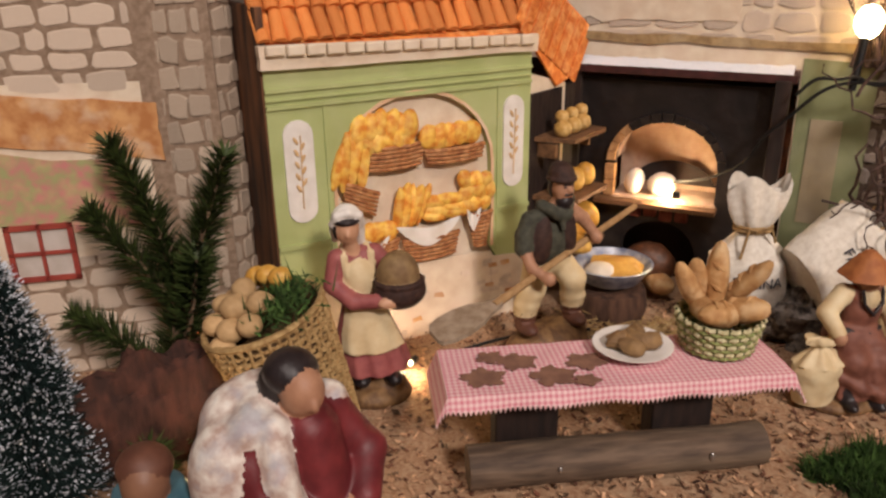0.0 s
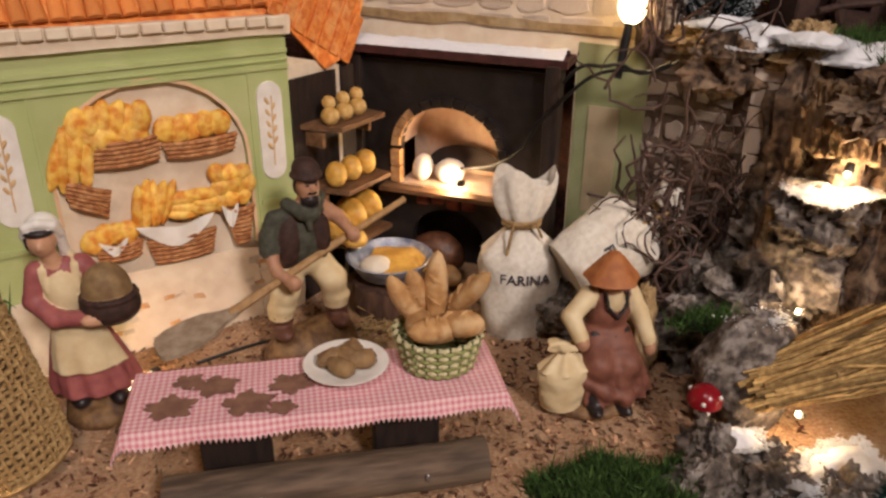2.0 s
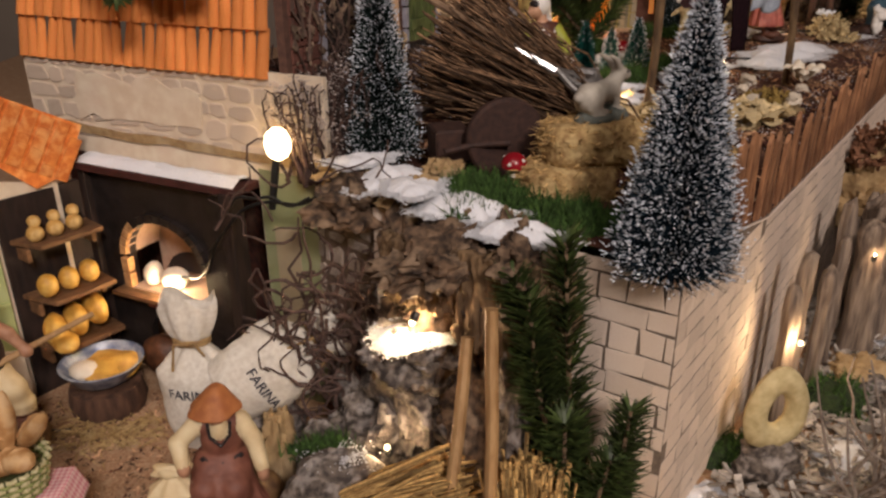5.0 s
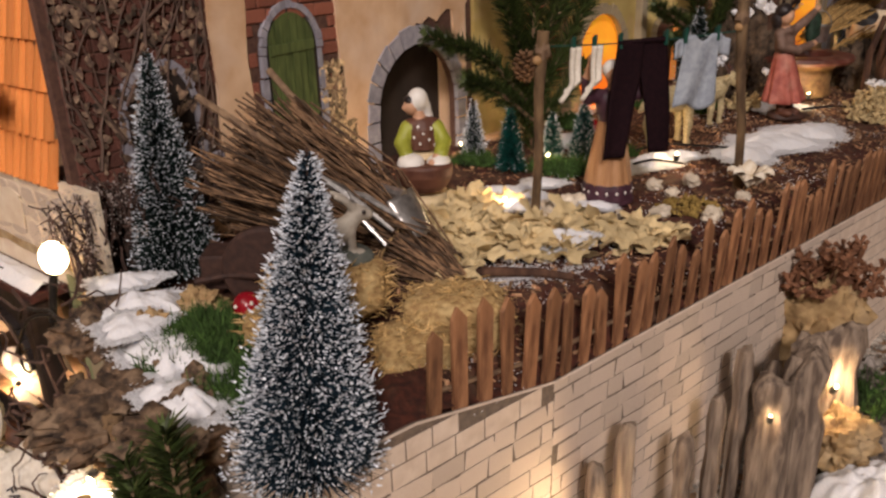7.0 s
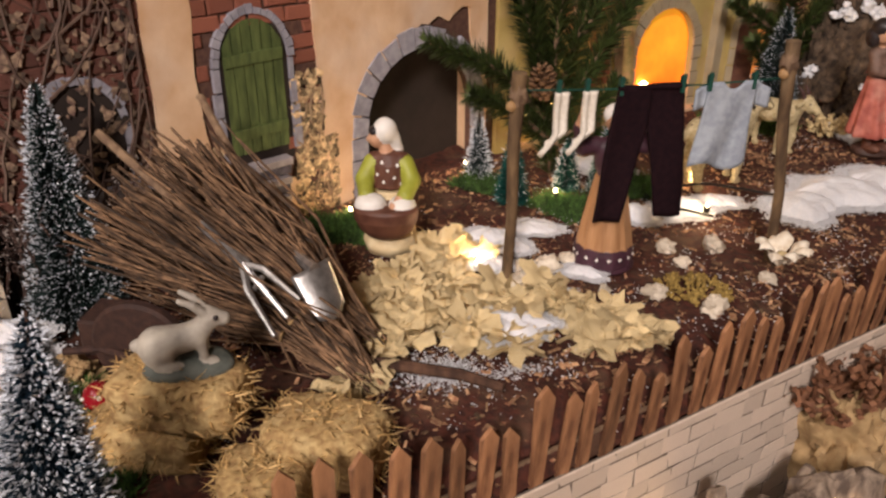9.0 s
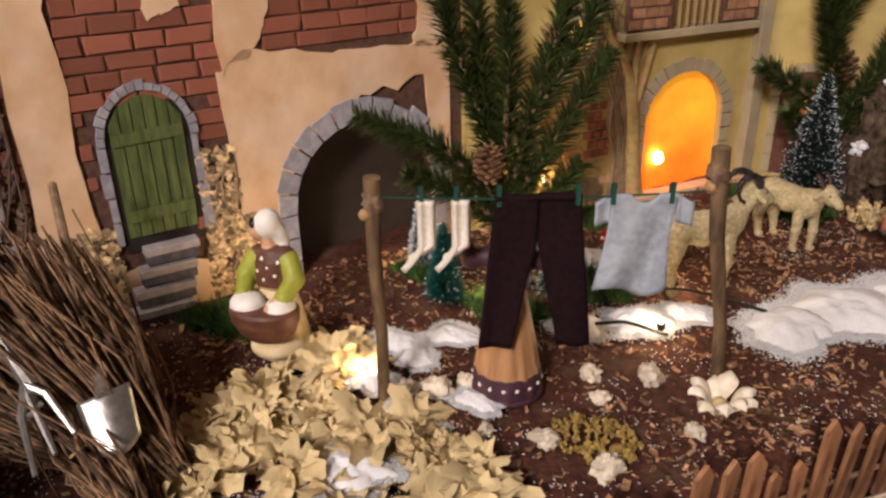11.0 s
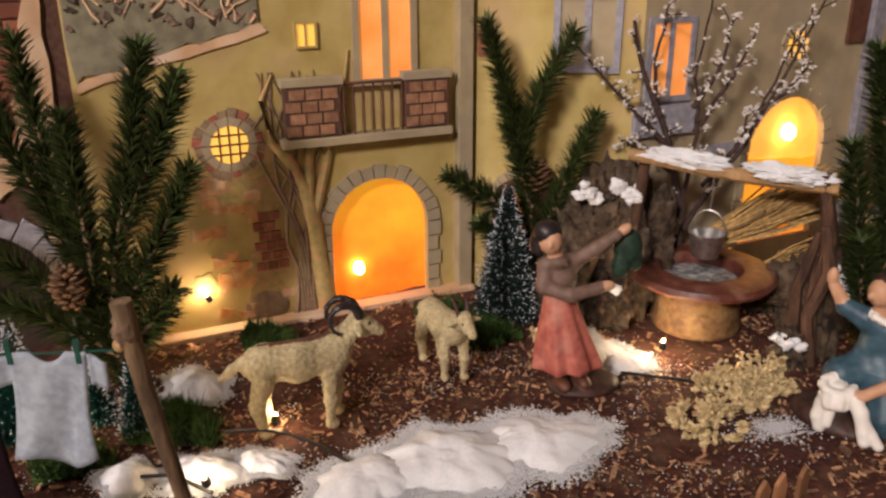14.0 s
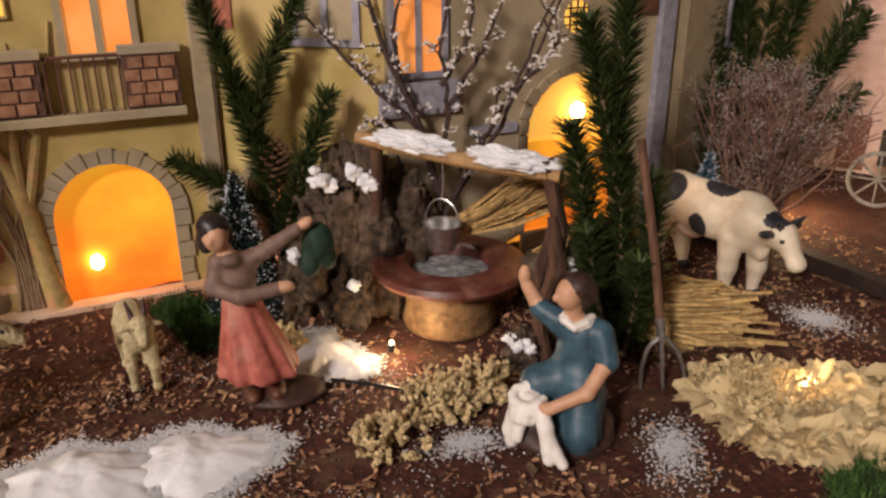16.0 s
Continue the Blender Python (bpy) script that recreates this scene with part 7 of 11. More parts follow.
# ---- gathering basket ----
def pannier():
    t = thing("raffia_pannier", "tall leaning raffia pannier full of potatoes", "basket", (-0.050, 0.352, 0))
    t.matrix_world = pose(-0.050, 0.352, 0.002, 0, -17, 8)
    H = 0.074

    def rad(z):
        return 0.0225 + 0.0075 * (z / H) ** 0.8

    # Inner sheet added and darkened for the shade seen through the weave.
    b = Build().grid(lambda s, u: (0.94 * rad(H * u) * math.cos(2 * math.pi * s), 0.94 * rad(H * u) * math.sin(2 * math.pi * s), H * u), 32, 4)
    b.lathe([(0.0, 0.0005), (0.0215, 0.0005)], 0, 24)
    part("lining", b, mat("shaded_inside_raffia", (0.14, 0.08, 0.035), (0.08, 0.045, 0.02), 0.004, 0.85, 0.4), t)
    b = Build()
    for k in range(40):
        a0 = 2 * math.pi * k / 40
        b.tube([(rad(H * u) * (1 + 0.03 * math.sin(26 * u + math.pi * k)) * math.cos(a0 + 0.25 * u), rad(H * u) * (1 + 0.03 * math.sin(26 * u + math.pi * k)) * math.sin(a0 + 0.25 * u), H * u) for u in np.linspace(0, 1, 26)], 0.00095, 0, 5)
    for j in range(20):
        z = H * (j + 0.5) / 20
        b.tube([(rad(z) * (1 + 0.03 * (-1) ** (i + j)) * math.cos(a), rad(z) * (1 + 0.03 * (-1) ** (i + j)) * math.sin(a), z + 0.0005 * math.sin(3 * a + j)) for i, a in enumerate(np.linspace(0, 2 * math.pi, 81))], 0.0009 + 0.0002 * (j % 3), 0, 5)
    for z in (0.001, H):
        b.tube([(rad(z) * math.cos(a), rad(z) * math.sin(a), z) for a in np.linspace(0, 2 * math.pi, 29)], 0.0018, 0, 6)
    part("weave", b, MESHW, t)
    m = t.matrix_world
    for x, y, z, r in ((-0.014, -0.014, 0.078, 0.0062), (-0.004, -0.018, 0.079, 0.0060), (-0.021, -0.004, 0.079, 0.0060), (-0.009, -0.006, 0.085, 0.0066), (0.003, -0.009, 0.084, 0.0060), (-0.016, 0.006, 0.083, 0.0058),
                       (-0.020, -0.016, 0.072, 0.0058), (-0.004, 0.004, 0.088, 0.0060), (-0.012, 0.014, 0.081, 0.0055)):
        p = m @ Vector((x, y, z))
        loaf(tuple(p), (r * 1.15, r, r * 0.95), rng.uniform(0, 180), 0, POTATO, "potato", "pale brown potato heaped in the pannier", 0.06)
    for x, y, z in ((0.008, 0.012, 0.088), (0.014, 0.006, 0.087), (0.002, 0.018, 0.087)):
        p = m @ Vector((x, y, z))
        loaf(tuple(p), (0.0062, 0.0050, 0.0050), 30, 0, BREADY, "lemon", "small yellow lemon on the heap", 0.05)
    b = Build()
    n = 420
    c = rng.normal(0, 1, (n, 3)) * (0.008, 0.010, 0.003) + (0.014, -0.006, 0.079)
    b.spikes(c, c + rng.normal(0, 0.004, (n, 3)) + (0, 0, 0.003), 0.0012)
    tagged(part("foliage", b, MOSS, t, "dark green foliage between the potatoes"), kind="stuff")


pannier()


def old_woman(c):
    c.robe([(0, 0, 2, 24, 20), (6, 0, 2, 23, 20), (45, 0, 1, 19, 16), (75, 0, 0, 13.5, 12)], 0, 0.06, 9, 0.4)
    c.ell((0, 0, 88), (14.5, 12, 18), 0, 3).bone((-11, -2, 98), (12, -2, 98), 6.4, 6.4, 0, 3)
    c.limb([(14, -3, 97), (22, -10, 82), (14, -21, 74)], 6.0, 4.4, 0, 1.5).ell((11, -23, 73), (5, 3.6, 3.6), 2)
    c.limb([(-13, -3, 97), (-15, -13, 82), (-3, -22, 74)], 6.0, 4.4, 0, 1.5).ell((0, -24, 73), (5, 3.6, 3.6), 2)
    c.robe([(56, -3, 4, 26, 20), (66, -4, 4, 25, 19), (80, -4, 4, 23, 17.5), (94, -3, 4, 18, 14), (105, 0, 3, 11, 9)], 1, 0.05, 8, 0.9, 1.5)
    c.ell((-20, 1, 84), (12, 12, 20), 1, 4).ell((-5, 10, 97), (19, 11, 14), 1, 4).limb([(-14, -4, 101), (0, 6, 106), (15, -2, 101)], 6, 5, 1, 3).limb([(15, -2, 101), (17, -7, 88)], 5, 4, 1, 2)
    c.bone((4, -8, 96), (5, -11, 78), 9.5, 10.5, 0, 3).limb([(14, -3, 97), (23, -11, 83), (15, -22, 75)], 6.6, 5.0, 0, 2).limb([(-8, -8, 101), (-10, -15, 88), (-8, -19, 76)], 5.5, 4.5, 1, 2)
    c.bone((1, -3, 102), (2, -7, 108), 5, 4.6, 2).ell((2.4, -9, 111), (6.8, 7.2, 8.4), 2, 0.8, (14, 0, 0)).ell((2.6, -16, 109), (1.5, 1.9, 2.2), 2)
    c.ell((1.6, -4, 116), (8.6, 8.4, 6.8), 3, 0.6, (12, 0, 0)).ell((1.0, 0.5, 111), (8.2, 6.6, 8.0), 3, 0.8)


figure("old_woman_figurine", "painted dark-haired figurine in maroon dress and white shawl", (-0.040, 0.216, 0.003), 34, old_woman, [MAROON, SHAWLP, SKINM, HAIR], 0.8)


def bundled_man(c):
    c.robe([(0, 0, 0, 20, 18), (30, 0, 0, 19, 17), (60, 0, 0, 16, 14), (78, 0, 0, 11, 10)], 0, 0.05, 7)
    c.robe([(40, 2, 2, 21, 19), (60, 2, 2, 18, 16), (84, 0, 1, 11, 10)], 1, 0.05, 6, 1.0, 1.0)
    c.limb([(-14, -11, 44), (-11, -11, 62), (-7, -8, 80)], 2.2, 2.0, 4, 0.6)
    c.ell((0, -2, 88), (7.2, 7.8, 9), 2, 0.8).ell((0, 1, 92), (8.6, 8.6, 7), 3, 0.6)


figure("cloaked_figurine", "painted figurine in a red coat and blue cloak", (-0.082, 0.205, 0), 10, bundled_man,
       [MAROON, mat("painted_teal_cloak", (0.07, 0.17, 0.21), (0.04, 0.10, 0.13), 0.008, 0.5, 0.2), SKIND, BROWNP, WHITEP], 0.9)

# ---- trees, moss, rock and snow ----
def brush_tree(place, h, r, green, snow=0.5, lean=(0, 0), n=4200, name="bottle_brush_tree", label="dark bottle-brush fir with frosted tips", power=0.85, seed=1):
    g = np.random.default_rng(seed)
    t = thing(name, label, "tree", place)
    part("trunk", Build().tube([(0, 0, 0), (lean[0] * 0.5, lean[1] * 0.5, h * 0.5), (lean[0], lean[1], h)], [0.0016, 0.0012, 0.0006], 0, 6), BARK, t)
    part("base", Build().lathe([(r * 0.30, 0), (r * 0.30, h * 0.02), (r * 0.12, h * 0.035)], 0, 14), BARK, t)
    k = 1 - (1 - g.random(n)) ** 0.62
    k = 0.02 + 0.97 * k
    rad = r * (1 - k) ** power * g.uniform(0.72, 1.08, n) + 0.0015
    a = g.uniform(0, 2 * math.pi, n)
    base = np.stack([lean[0] * k, lean[1] * k, h * k], 1)
    rise = g.normal(0.10, 0.22, n)
    d = np.stack([np.cos(a), np.sin(a), rise], 1)
    tip = base + d * rad[:, None]
    tip[:, 2] = np.maximum(tip[:, 2], 0.001)
    b = Build().spikes(base + d * rad[:, None] * 0.15, tip, np.maximum(0.0008, 0.0011), 0)
    pick = g.random(n) < snow
    s = tip[pick] - d[pick] * rad[pick][:, None] * g.uniform(0.0, 0.35, (pick.sum(), 1))
    b.spikes(s, s + d[pick] * 0.0017 + g.normal(0, 0.0006, s.shape) + (0, 0, 0.0005), 0.0010, 1)
    part("crown", b, [green, FROST], t)
    return t


def sprig(place, twigs, length=0.013, per=5200, name="fir_branch", label="cut green fir branch stuck upright", thick=0.0022, needle=NEEDLE, seed=1, width=0.0013):
    """twigs: lists of points; each is one shoot clad in needles."""
    g = np.random.default_rng(seed)
    t = thing(name, label, "fir branch", place)
    for k, pts in enumerate(twigs):
        p = np.asarray(pts, float)
        # smooth the line
        s = np.linspace(0, 1, 24)
        q = np.stack([np.interp(s, np.linspace(0, 1, len(p)), p[:, i]) for i in range(3)], 1)
        for _ in range(3):
            q[1:-1] = (q[:-2] + 2 * q[1:-1] + q[2:]) / 4
        shoot = part("shoot", Build().tube(q, np.linspace(thick, 0.0008, 24), 0, 6), BARKL, t)
        L = np.linalg.norm(np.diff(q, axis=0), axis=1).sum()
        n = int(L * per * 0.80)
        u = g.random(n) ** 0.9
        base = np.stack([np.interp(u, s, q[:, i]) for i in range(3)], 1)
        tan = np.gradient(q, axis=0)
        tan /= np.linalg.norm(tan, axis=1)[:, None]
        tn = np.stack([np.interp(u, s, tan[:, i]) for i in range(3)], 1)
        side = g.normal(size=(n, 3))
        side -= (side * tn).sum(1)[:, None] * tn
        side /= np.linalg.norm(side, axis=1)[:, None]
        d = tn * g.uniform(0.55, 1.05, (n, 1)) + side
        d /= np.linalg.norm(d, axis=1)[:, None]
        ln = length * 1.50 * g.uniform(0.75, 1.12, (n, 1)) * (1 - 0.30 * u[:, None] ** 4)
        tagged(part("needles", Build().needles(base, base + d * ln, tn, width * 1.35), needle, shoot, smooth=False), kind="stuff")
    return t


def mound(name, label, category, place, rx, ry, h, material, seed=0.0, rz=0, kind="", nu=72, rag=0.22):
    """A low heap with an uneven rim."""
    def rim(a):
        return 1 + 1.4 * rag * noise.noise(Vector((1.5 * math.cos(a), 1.5 * math.sin(a), seed))) + 0.45 * rag * noise.noise(Vector((3.2 * math.cos(a), 3.2 * math.sin(a), seed + 5))) + 0.08 * rag * noise.noise(Vector((11 * math.cos(a), 11 * math.sin(a), seed + 9)))

    f_ = max(60.0, 1.6 / min(rx, ry))

    def p(s, t):
        a = 2 * math.pi * s
        k = t * (1 + (rim(a) - 1) * t)
        x, y = rx * k * math.cos(a), ry * k * math.sin(a)
        lump = 0.26 * noise.noise(Vector((x * f_ + seed, y * f_, 0))) + 0.10 * noise.noise(Vector((x * 2.2 * f_, y * 2.2 * f_ + seed, 2))) + 0.03 * noise.noise(Vector((x * 5 * f_, y * 5 * f_ + seed, 3)))
        return (x, y, max(h * (1 - t ** 2.2) * (0.75 + 0.85 * lump) - 0.0012 * t ** 6, -0.002))

    b = Build() if h < 0.0045 else Build().grid(p, nu + 40, 34)
    if h < 0.0045:
        n = int(700 + 38e5 * rx * ry)
        a, q = rng.uniform(0, 6.283, n), np.abs(rng.normal(0, 0.62, n))
        k = q * np.array([rim(w) for w in a])
        b.chips(np.stack([rx * k * np.cos(a), ry * k * np.sin(a), 0.0004 + 0.5 * h * rng.random(n) * np.clip(1 - q * q, 0, 1)], 1), rng.uniform(0.0004, 0.0015, n), thick=0.6)
    elif material is SNOW:
        n = int(700 + 42e5 * rx * ry)
        a, q = rng.uniform(0, 6.283, n), 1.0 + np.abs(rng.normal(0, 0.16, n)) - 0.14 * rng.random(n)
        k = q * np.array([rim(w) for w in a])
        b.chips(np.stack([rx * k * np.cos(a), ry * k * np.sin(a), 0.0005 + 0.10 * h * rng.random(n) * np.clip(1.25 - q, 0, 1)], 1), rng.uniform(0.0004, 0.0013, n) * np.clip(1.5 - 1.2 * (q - 1), 0.5, 1.5), thick=0.7)
    return solid(name, label, category, b, material, place, rz, kind=kind)


def snow(place, rx, ry, h, seed=0.0, rz=0, label="patch of fluffy fake snow lying on the ground"):
    return mound("snow_patch", label, "snow", place, rx, ry, h, SNOW, seed, rz, kind="stuff", rag=0.38)


def moss(place, rx, ry, h=0.006, n=2600, seed=1, label="clump of green moss", material=MOSS):
    g = np.random.default_rng(seed)
    t = thing("moss_clump", label, "moss", place, kind="stuff")
    a, q = g.uniform(0, 2 * math.pi, n), np.sqrt(g.random(n))
    rag_ = 1 + 0.25 * np.sin(3 * a + seed) + 0.15 * np.sin(7 * a + 2 * seed)
    x, y = rx * q * np.cos(a) * rag_, ry * q * np.sin(a) * rag_
    z = h * (1 - q ** 2) * (0.75 + 0.6 * np.sin(x * 330 + seed) * np.cos(y * 300))
    base = np.stack([x, y, z * 0.6], 1)
    tip = base + g.normal(0, 0.0034, (n, 3)) + np.stack([np.zeros(n), np.zeros(n), np.abs(g.normal(0.0042, 0.0022, n))], 1)
    part("tufts", Build().spikes(base, tip, 0.0013), material, t, smooth=False)
    part("cushion", Build().ball((0, 0, 0), (rx * 0.82, ry * 0.82, h * 0.6), 0, 20, 8, rough=0.3, scale=2, seed=seed, flat=-0.2), mat("moss_floor", (0.03, 0.05, 0.015), (0.015, 0.025, 0.01), 0.004, 0.95, 0.5), t)
    return t


def boulder(place, r, material=ROCK, seed=1.0, rz=0, name="rock", label="rugged brown cork-bark rock", rough=0.55, scale=1.7, seg=56, tilt=0):
    b = Build().ball((0, 0, 0), r, 0, seg, seg // 2 + 4, rough=rough, scale=scale, seed=seed)
    if rough > 0.3:
        v = b.v[0]
        m = max(r)
        k = [1 - 0.16 * (1 - abs(noise.noise(Vector(p / m * 3.1 + Vector((seed, 0, 0)))))) ** 3 + 0.10 * noise.fractal(Vector(p / m * 6.5), 0.7, 2.2, 4) for p in [Vector(q) for q in v]]
        b.v[0] = v * np.array(k)[:, None]
    ob = solid(name, label, "rock", b, material, place, rz)
    ob.matrix_world = pose(*place, tilt, 0, rz)
    return ob


def lichen(place, rx, ry, h, n=120, seed=1, label="crumbly clump of dried yellow lichen", name="lichen_clump", material=LICHEN, twig=0.0011):
    """Small forking branchlets packed into a heap."""
    g = np.random.default_rng(seed)
    b = Build()
    for k in range(n):
        a, q = g.uniform(0, 2 * math.pi), math.sqrt(g.random())
        p = np.array((rx * q * math.cos(a), ry * q * math.sin(a), 0.0))
        top = h * (1 - 0.75 * q * q)
        d = np.array((0.7 * p[0] / rx, 0.7 * p[1] / ry, 1.0)) + g.normal(0, 0.3, 3)
        line = [p]
        step = top / 4
        for j in range(4):
            d = d + g.normal(0, 0.45, 3)
            d[2] = abs(d[2]) + 0.1
            line.append(line[-1] + d / np.linalg.norm(d) * step)
        b.tube(line, [twig * 1.1, twig * 1.2, twig * 1.1, twig, twig * 1.3], 0, 5)
        for j in (1, 2, 3, 4):
            for _ in range(2):
                e = g.normal(0, 1, 3)
                e[2] = abs(e[2])
                e = e / np.linalg.norm(e) * step * g.uniform(0.6, 1.0)
                b.tube([line[j], line[j] + e * 0.6, line[j] + e + g.normal(0, 0.0008, 3)], [twig * 0.9, twig * 0.9, twig * 1.5], 0, 4)
    return solid(name, label, "lichen", b, material, place, kind="stuff")


def straw_bundle(name, label, category, a, c, n, spread0, spread1, radius, material, seed=1, tie=None, bend=0.004, jitter=0.12):
    """Stalks from around a to around c; spread: radius of the bundle at each end."""
    g = np.random.default_rng(seed)
    a, c = np.array(a, float), np.array(c, float)
    t = thing(name, label, category)
    ax = (c - a) / np.linalg.norm(c - a)
    s = np.cross(ax, (0, 0, 1))
    s /= np.linalg.norm(s)
    u = np.cross(s, ax)
    b = Build()
    for k in range(n):
        w, q = g.uniform(0, 2 * math.pi), math.sqrt(g.random())
        o = s * math.cos(w) + u * math.sin(w) * 0.75
        p0 = a + o * q * spread0 + ax * g.normal(0, jitter) * 0.04
        p1 = c + (o + g.normal(0, 0.25, 3)) * q * spread1 + ax * g.normal(0, jitter) * 0.06
        mid = (p0 + p1) / 2 + g.normal(0, bend, 3)
        b.tube([p0, mid, p1], radius * g.uniform(0.6, 1.3) * np.array([1, 0.95, 0.8]), 0, 5)
    tagged(part("straw", b, material, t), kind="stuff")
    if tie is not None:
        p = a + (c - a) * tie
        rr = spread0 + (spread1 - spread0) * tie
        part("tie", Build().tube([p + (s * math.cos(w) + u * 0.75 * math.sin(w)) * rr * 1.02 for w in np.linspace(0, 2 * math.pi, 21)], 0.0008, 0, 5), TWINE, t)
    return t


def mushroom(place, r, label="glossy red toadstool with white dots"):
    t = thing("toadstool", label, "toadstool", place)
    part("stem", Build().lathe([(r * 0.45, 0), (r * 0.38, r * 0.5), (r * 0.35, r * 0.8)], 0, 14), WHITEP, t)
    part("cap", Build().lathe([(r * 0.3, r * 0.7), (r, r * 0.75), (r * 1.02, r * 1.05), (r * 0.8, r * 1.55), (r * 0.4, r * 1.85), (0.0, r * 1.92)], 0, 22), REDCAP, t)
    for a, e in ((0.6, 0.5), (2.4, 0.5), (4.2, 0.25), (5.5, 0.5)):
        c = (r * 1.0 * math.cos(e) * math.cos(a), r * 1.0 * math.cos(e) * math.sin(a), r * 0.95 + r * 0.92 * math.sin(e))
        part("dot", Build().ball(c, r * 0.15, 0, 8, 6), WHITEP, t)


# rocks between the bakery and the terrace
for k, (p, r, s) in enumerate((((0.325, 0.420, 0.030), (0.026, 0.020, 0.036), ROCK2), ((0.360, 0.412, 0.100), (0.030, 0.026, 0.072), ROCK), ((0.378, 0.395, 0.120), (0.036, 0.034, 0.050), ROCK),
                               ((0.345, 0.415, 0.025), (0.050, 0.036, 0.045), ROCK2), ((0.395, 0.372, 0.140), (0.034, 0.026, 0.032), ROCK), ((0.350, 0.388, 0.072), (0.034, 0.018, 0.034), ROCK2),
                               ((0.385, 0.375, 0.060), (0.030, 0.020, 0.050), ROCK), ((0.310, 0.395, 0.020), (0.030, 0.022, 0.028), ROCK2), ((0.322, 0.438, 0.166), (0.026, 0.020, 0.016), ROCK),
                               ((0.366, 0.366, 0.160), (0.036, 0.024, 0.015), ROCK), ((0.405, 0.350, 0.165), (0.030, 0.018, 0.014), ROCK), ((0.405, 0.345, 0.090), (0.022, 0.016, 0.050), ROCK2))):
    boulder(p, r, s, seed=2.3 * k + 1, rz=25 * k, label="rugged brown cork-bark rock of the terrace cliff")
boulder((0.308, 0.343, 0.030), (0.030, 0.020, 0.033), ROCK2, 31.0, 12, "flat_stone", "squat grey stone with a snowy top", 0.22, 1.4)
snow((0.311, 0.343, 0.060), 0.013, 0.007, 0.003, 3.0, 10, "thin fake snow on top of the flat stone")
for k, (p, r) in enumerate((((0.266, 0.288, 0.006), (0.022, 0.014, 0.016)), ((0.290, 0.278, 0.006), (0.024, 0.016, 0.014)), ((0.322, 0.268, 0.006), (0.026, 0.018, 0.014)), ((0.275, 0.312, 0.006), (0.016, 0.012, 0.018)),
                            ((0.352, 0.262, 0.004), (0.022, 0.016, 0.012)), ((0.30, 0.305, 0.004), (0.016, 0.012, 0.012)))):
    boulder(p, r, ROCK2, 40 + 1.7 * k, 30 * k, label="low crumbly grey-brown rock on the floor", rough=0.45, scale=2.2)
for p, rx, ry, h, rz in (((0.336, 0.290, 0.006), 0.026, 0.018, 0.010, 20), ((0.288, 0.312, 0.014), 0.012, 0.008, 0.006, 0), ((0.362, 0.248, 0.010), 0.020, 0.014, 0.008, 40), ((0.30, 0.272, 0.016), 0.014, 0.009, 0.004, 0)):
    snow(p, rx, ry, h, p[0] * 40, rz)
snow((0.342, 0.440, 0.176), 0.024, 0.018, 0.013, 1.0, 30, "thick fake snow on the cliff top")
snow((0.378, 0.398, 0.174), 0.030, 0.018, 0.012, 2.0, -35, "thick fake snow on the cliff top")
snow((0.402, 0.360, 0.174), 0.024, 0.013, 0.010, 5.0, -25, "thick fake snow on the cliff top")
moss((0.236, 0.286, 0.0), 0.046, 0.030, 0.016, 11000, 1)
moss((0.395, 0.408, 0.174), 0.028, 0.024, 0.008, 2600, 2, "green moss between the cliff and the hay bales")
moss((0.433, 0.378, 0.170), 0.030, 0.023, 0.008, 3000, 3, "green moss on the terrace corner")
moss((0.300, 0.375, 0.040), 0.020, 0.010, 0.006, 500, 4, "sparse green sprigs among the rocks")
mushroom((0.279, 0.328, 0.018), 0.0085)
mushroom((0.409, 0.425, 0.183), 0.0072)


def vine_tangle():
    g = np.random.default_rng(5)
    t = thing("vine_tangle", "tangle of dry brown vines over the rock", "vines")
    for k in range(74):
        p = np.array((0.296, 0.424, 0.095)) + g.normal(0, 1, 3) * (0.020, 0.007, 0.032)
        w, turn = g.uniform(0, 6.3), g.normal(0, 0.32)
        pts = [p]
        for j in range(int(g.integers(7, 15))):
            w += turn + g.normal(0, 0.45)
            p = p + np.array((math.cos(w), 0.25 * g.normal(0, 1), math.sin(w))) * g.uniform(0.004, 0.0075)
            p[2] = max(p[2], 0.03)
            pts.append(p)
        part("vine", Build().tube(pts, g.uniform(0.0006, 0.0014) * np.linspace(1, 0.45, len(pts)), 0, 5), VINE, t)
    for k in range(12):
        p = np.array((0.275 + g.uniform(0, 0.06), 0.430 + g.normal(0, 0.008), 0.04))
        pts = [p]
        for j in range(9):
            p = p + (g.normal(0, 0.005), g.normal(-0.001, 0.003), g.uniform(0.006, 0.016))
            pts.append(p)
        part("vine", Build().tube(pts, np.linspace(0.0018, 0.0006, 10), 0, 6), VINE, t)


vine_tangle()


def bark_slab(label, a, c, z0, z1, bow, seed):
    """An upright sheet of bark between two places on the ground plan."""
    a, c = np.array(a), np.array(c)
    d = c - a
    n = np.array((d[1], -d[0])) / np.linalg.norm(d)

    def p(s, t):
        x, y = a + d * s + n * (bow * math.sin(math.pi * s) + 0.0022 * fbm(s * 4, t * 1.2, seed, 3) + 0.0016 * fbm(s * 22, t * 3, seed, 1.5))
        return (x, y, z0 + (z1 - z0) * t + 0.005 * (1 - t) * fbm(s * 5, 0, seed, 2) + 0.0015 * t * fbm(s * 9, 1, seed, 2))

    ob = solid("bark_piece", label, "bark", Build().grid(p, 60, 40), BARKB)
    md = ob.modifiers.new("thickness", "SOLIDIFY")
    md.thickness = 0.006


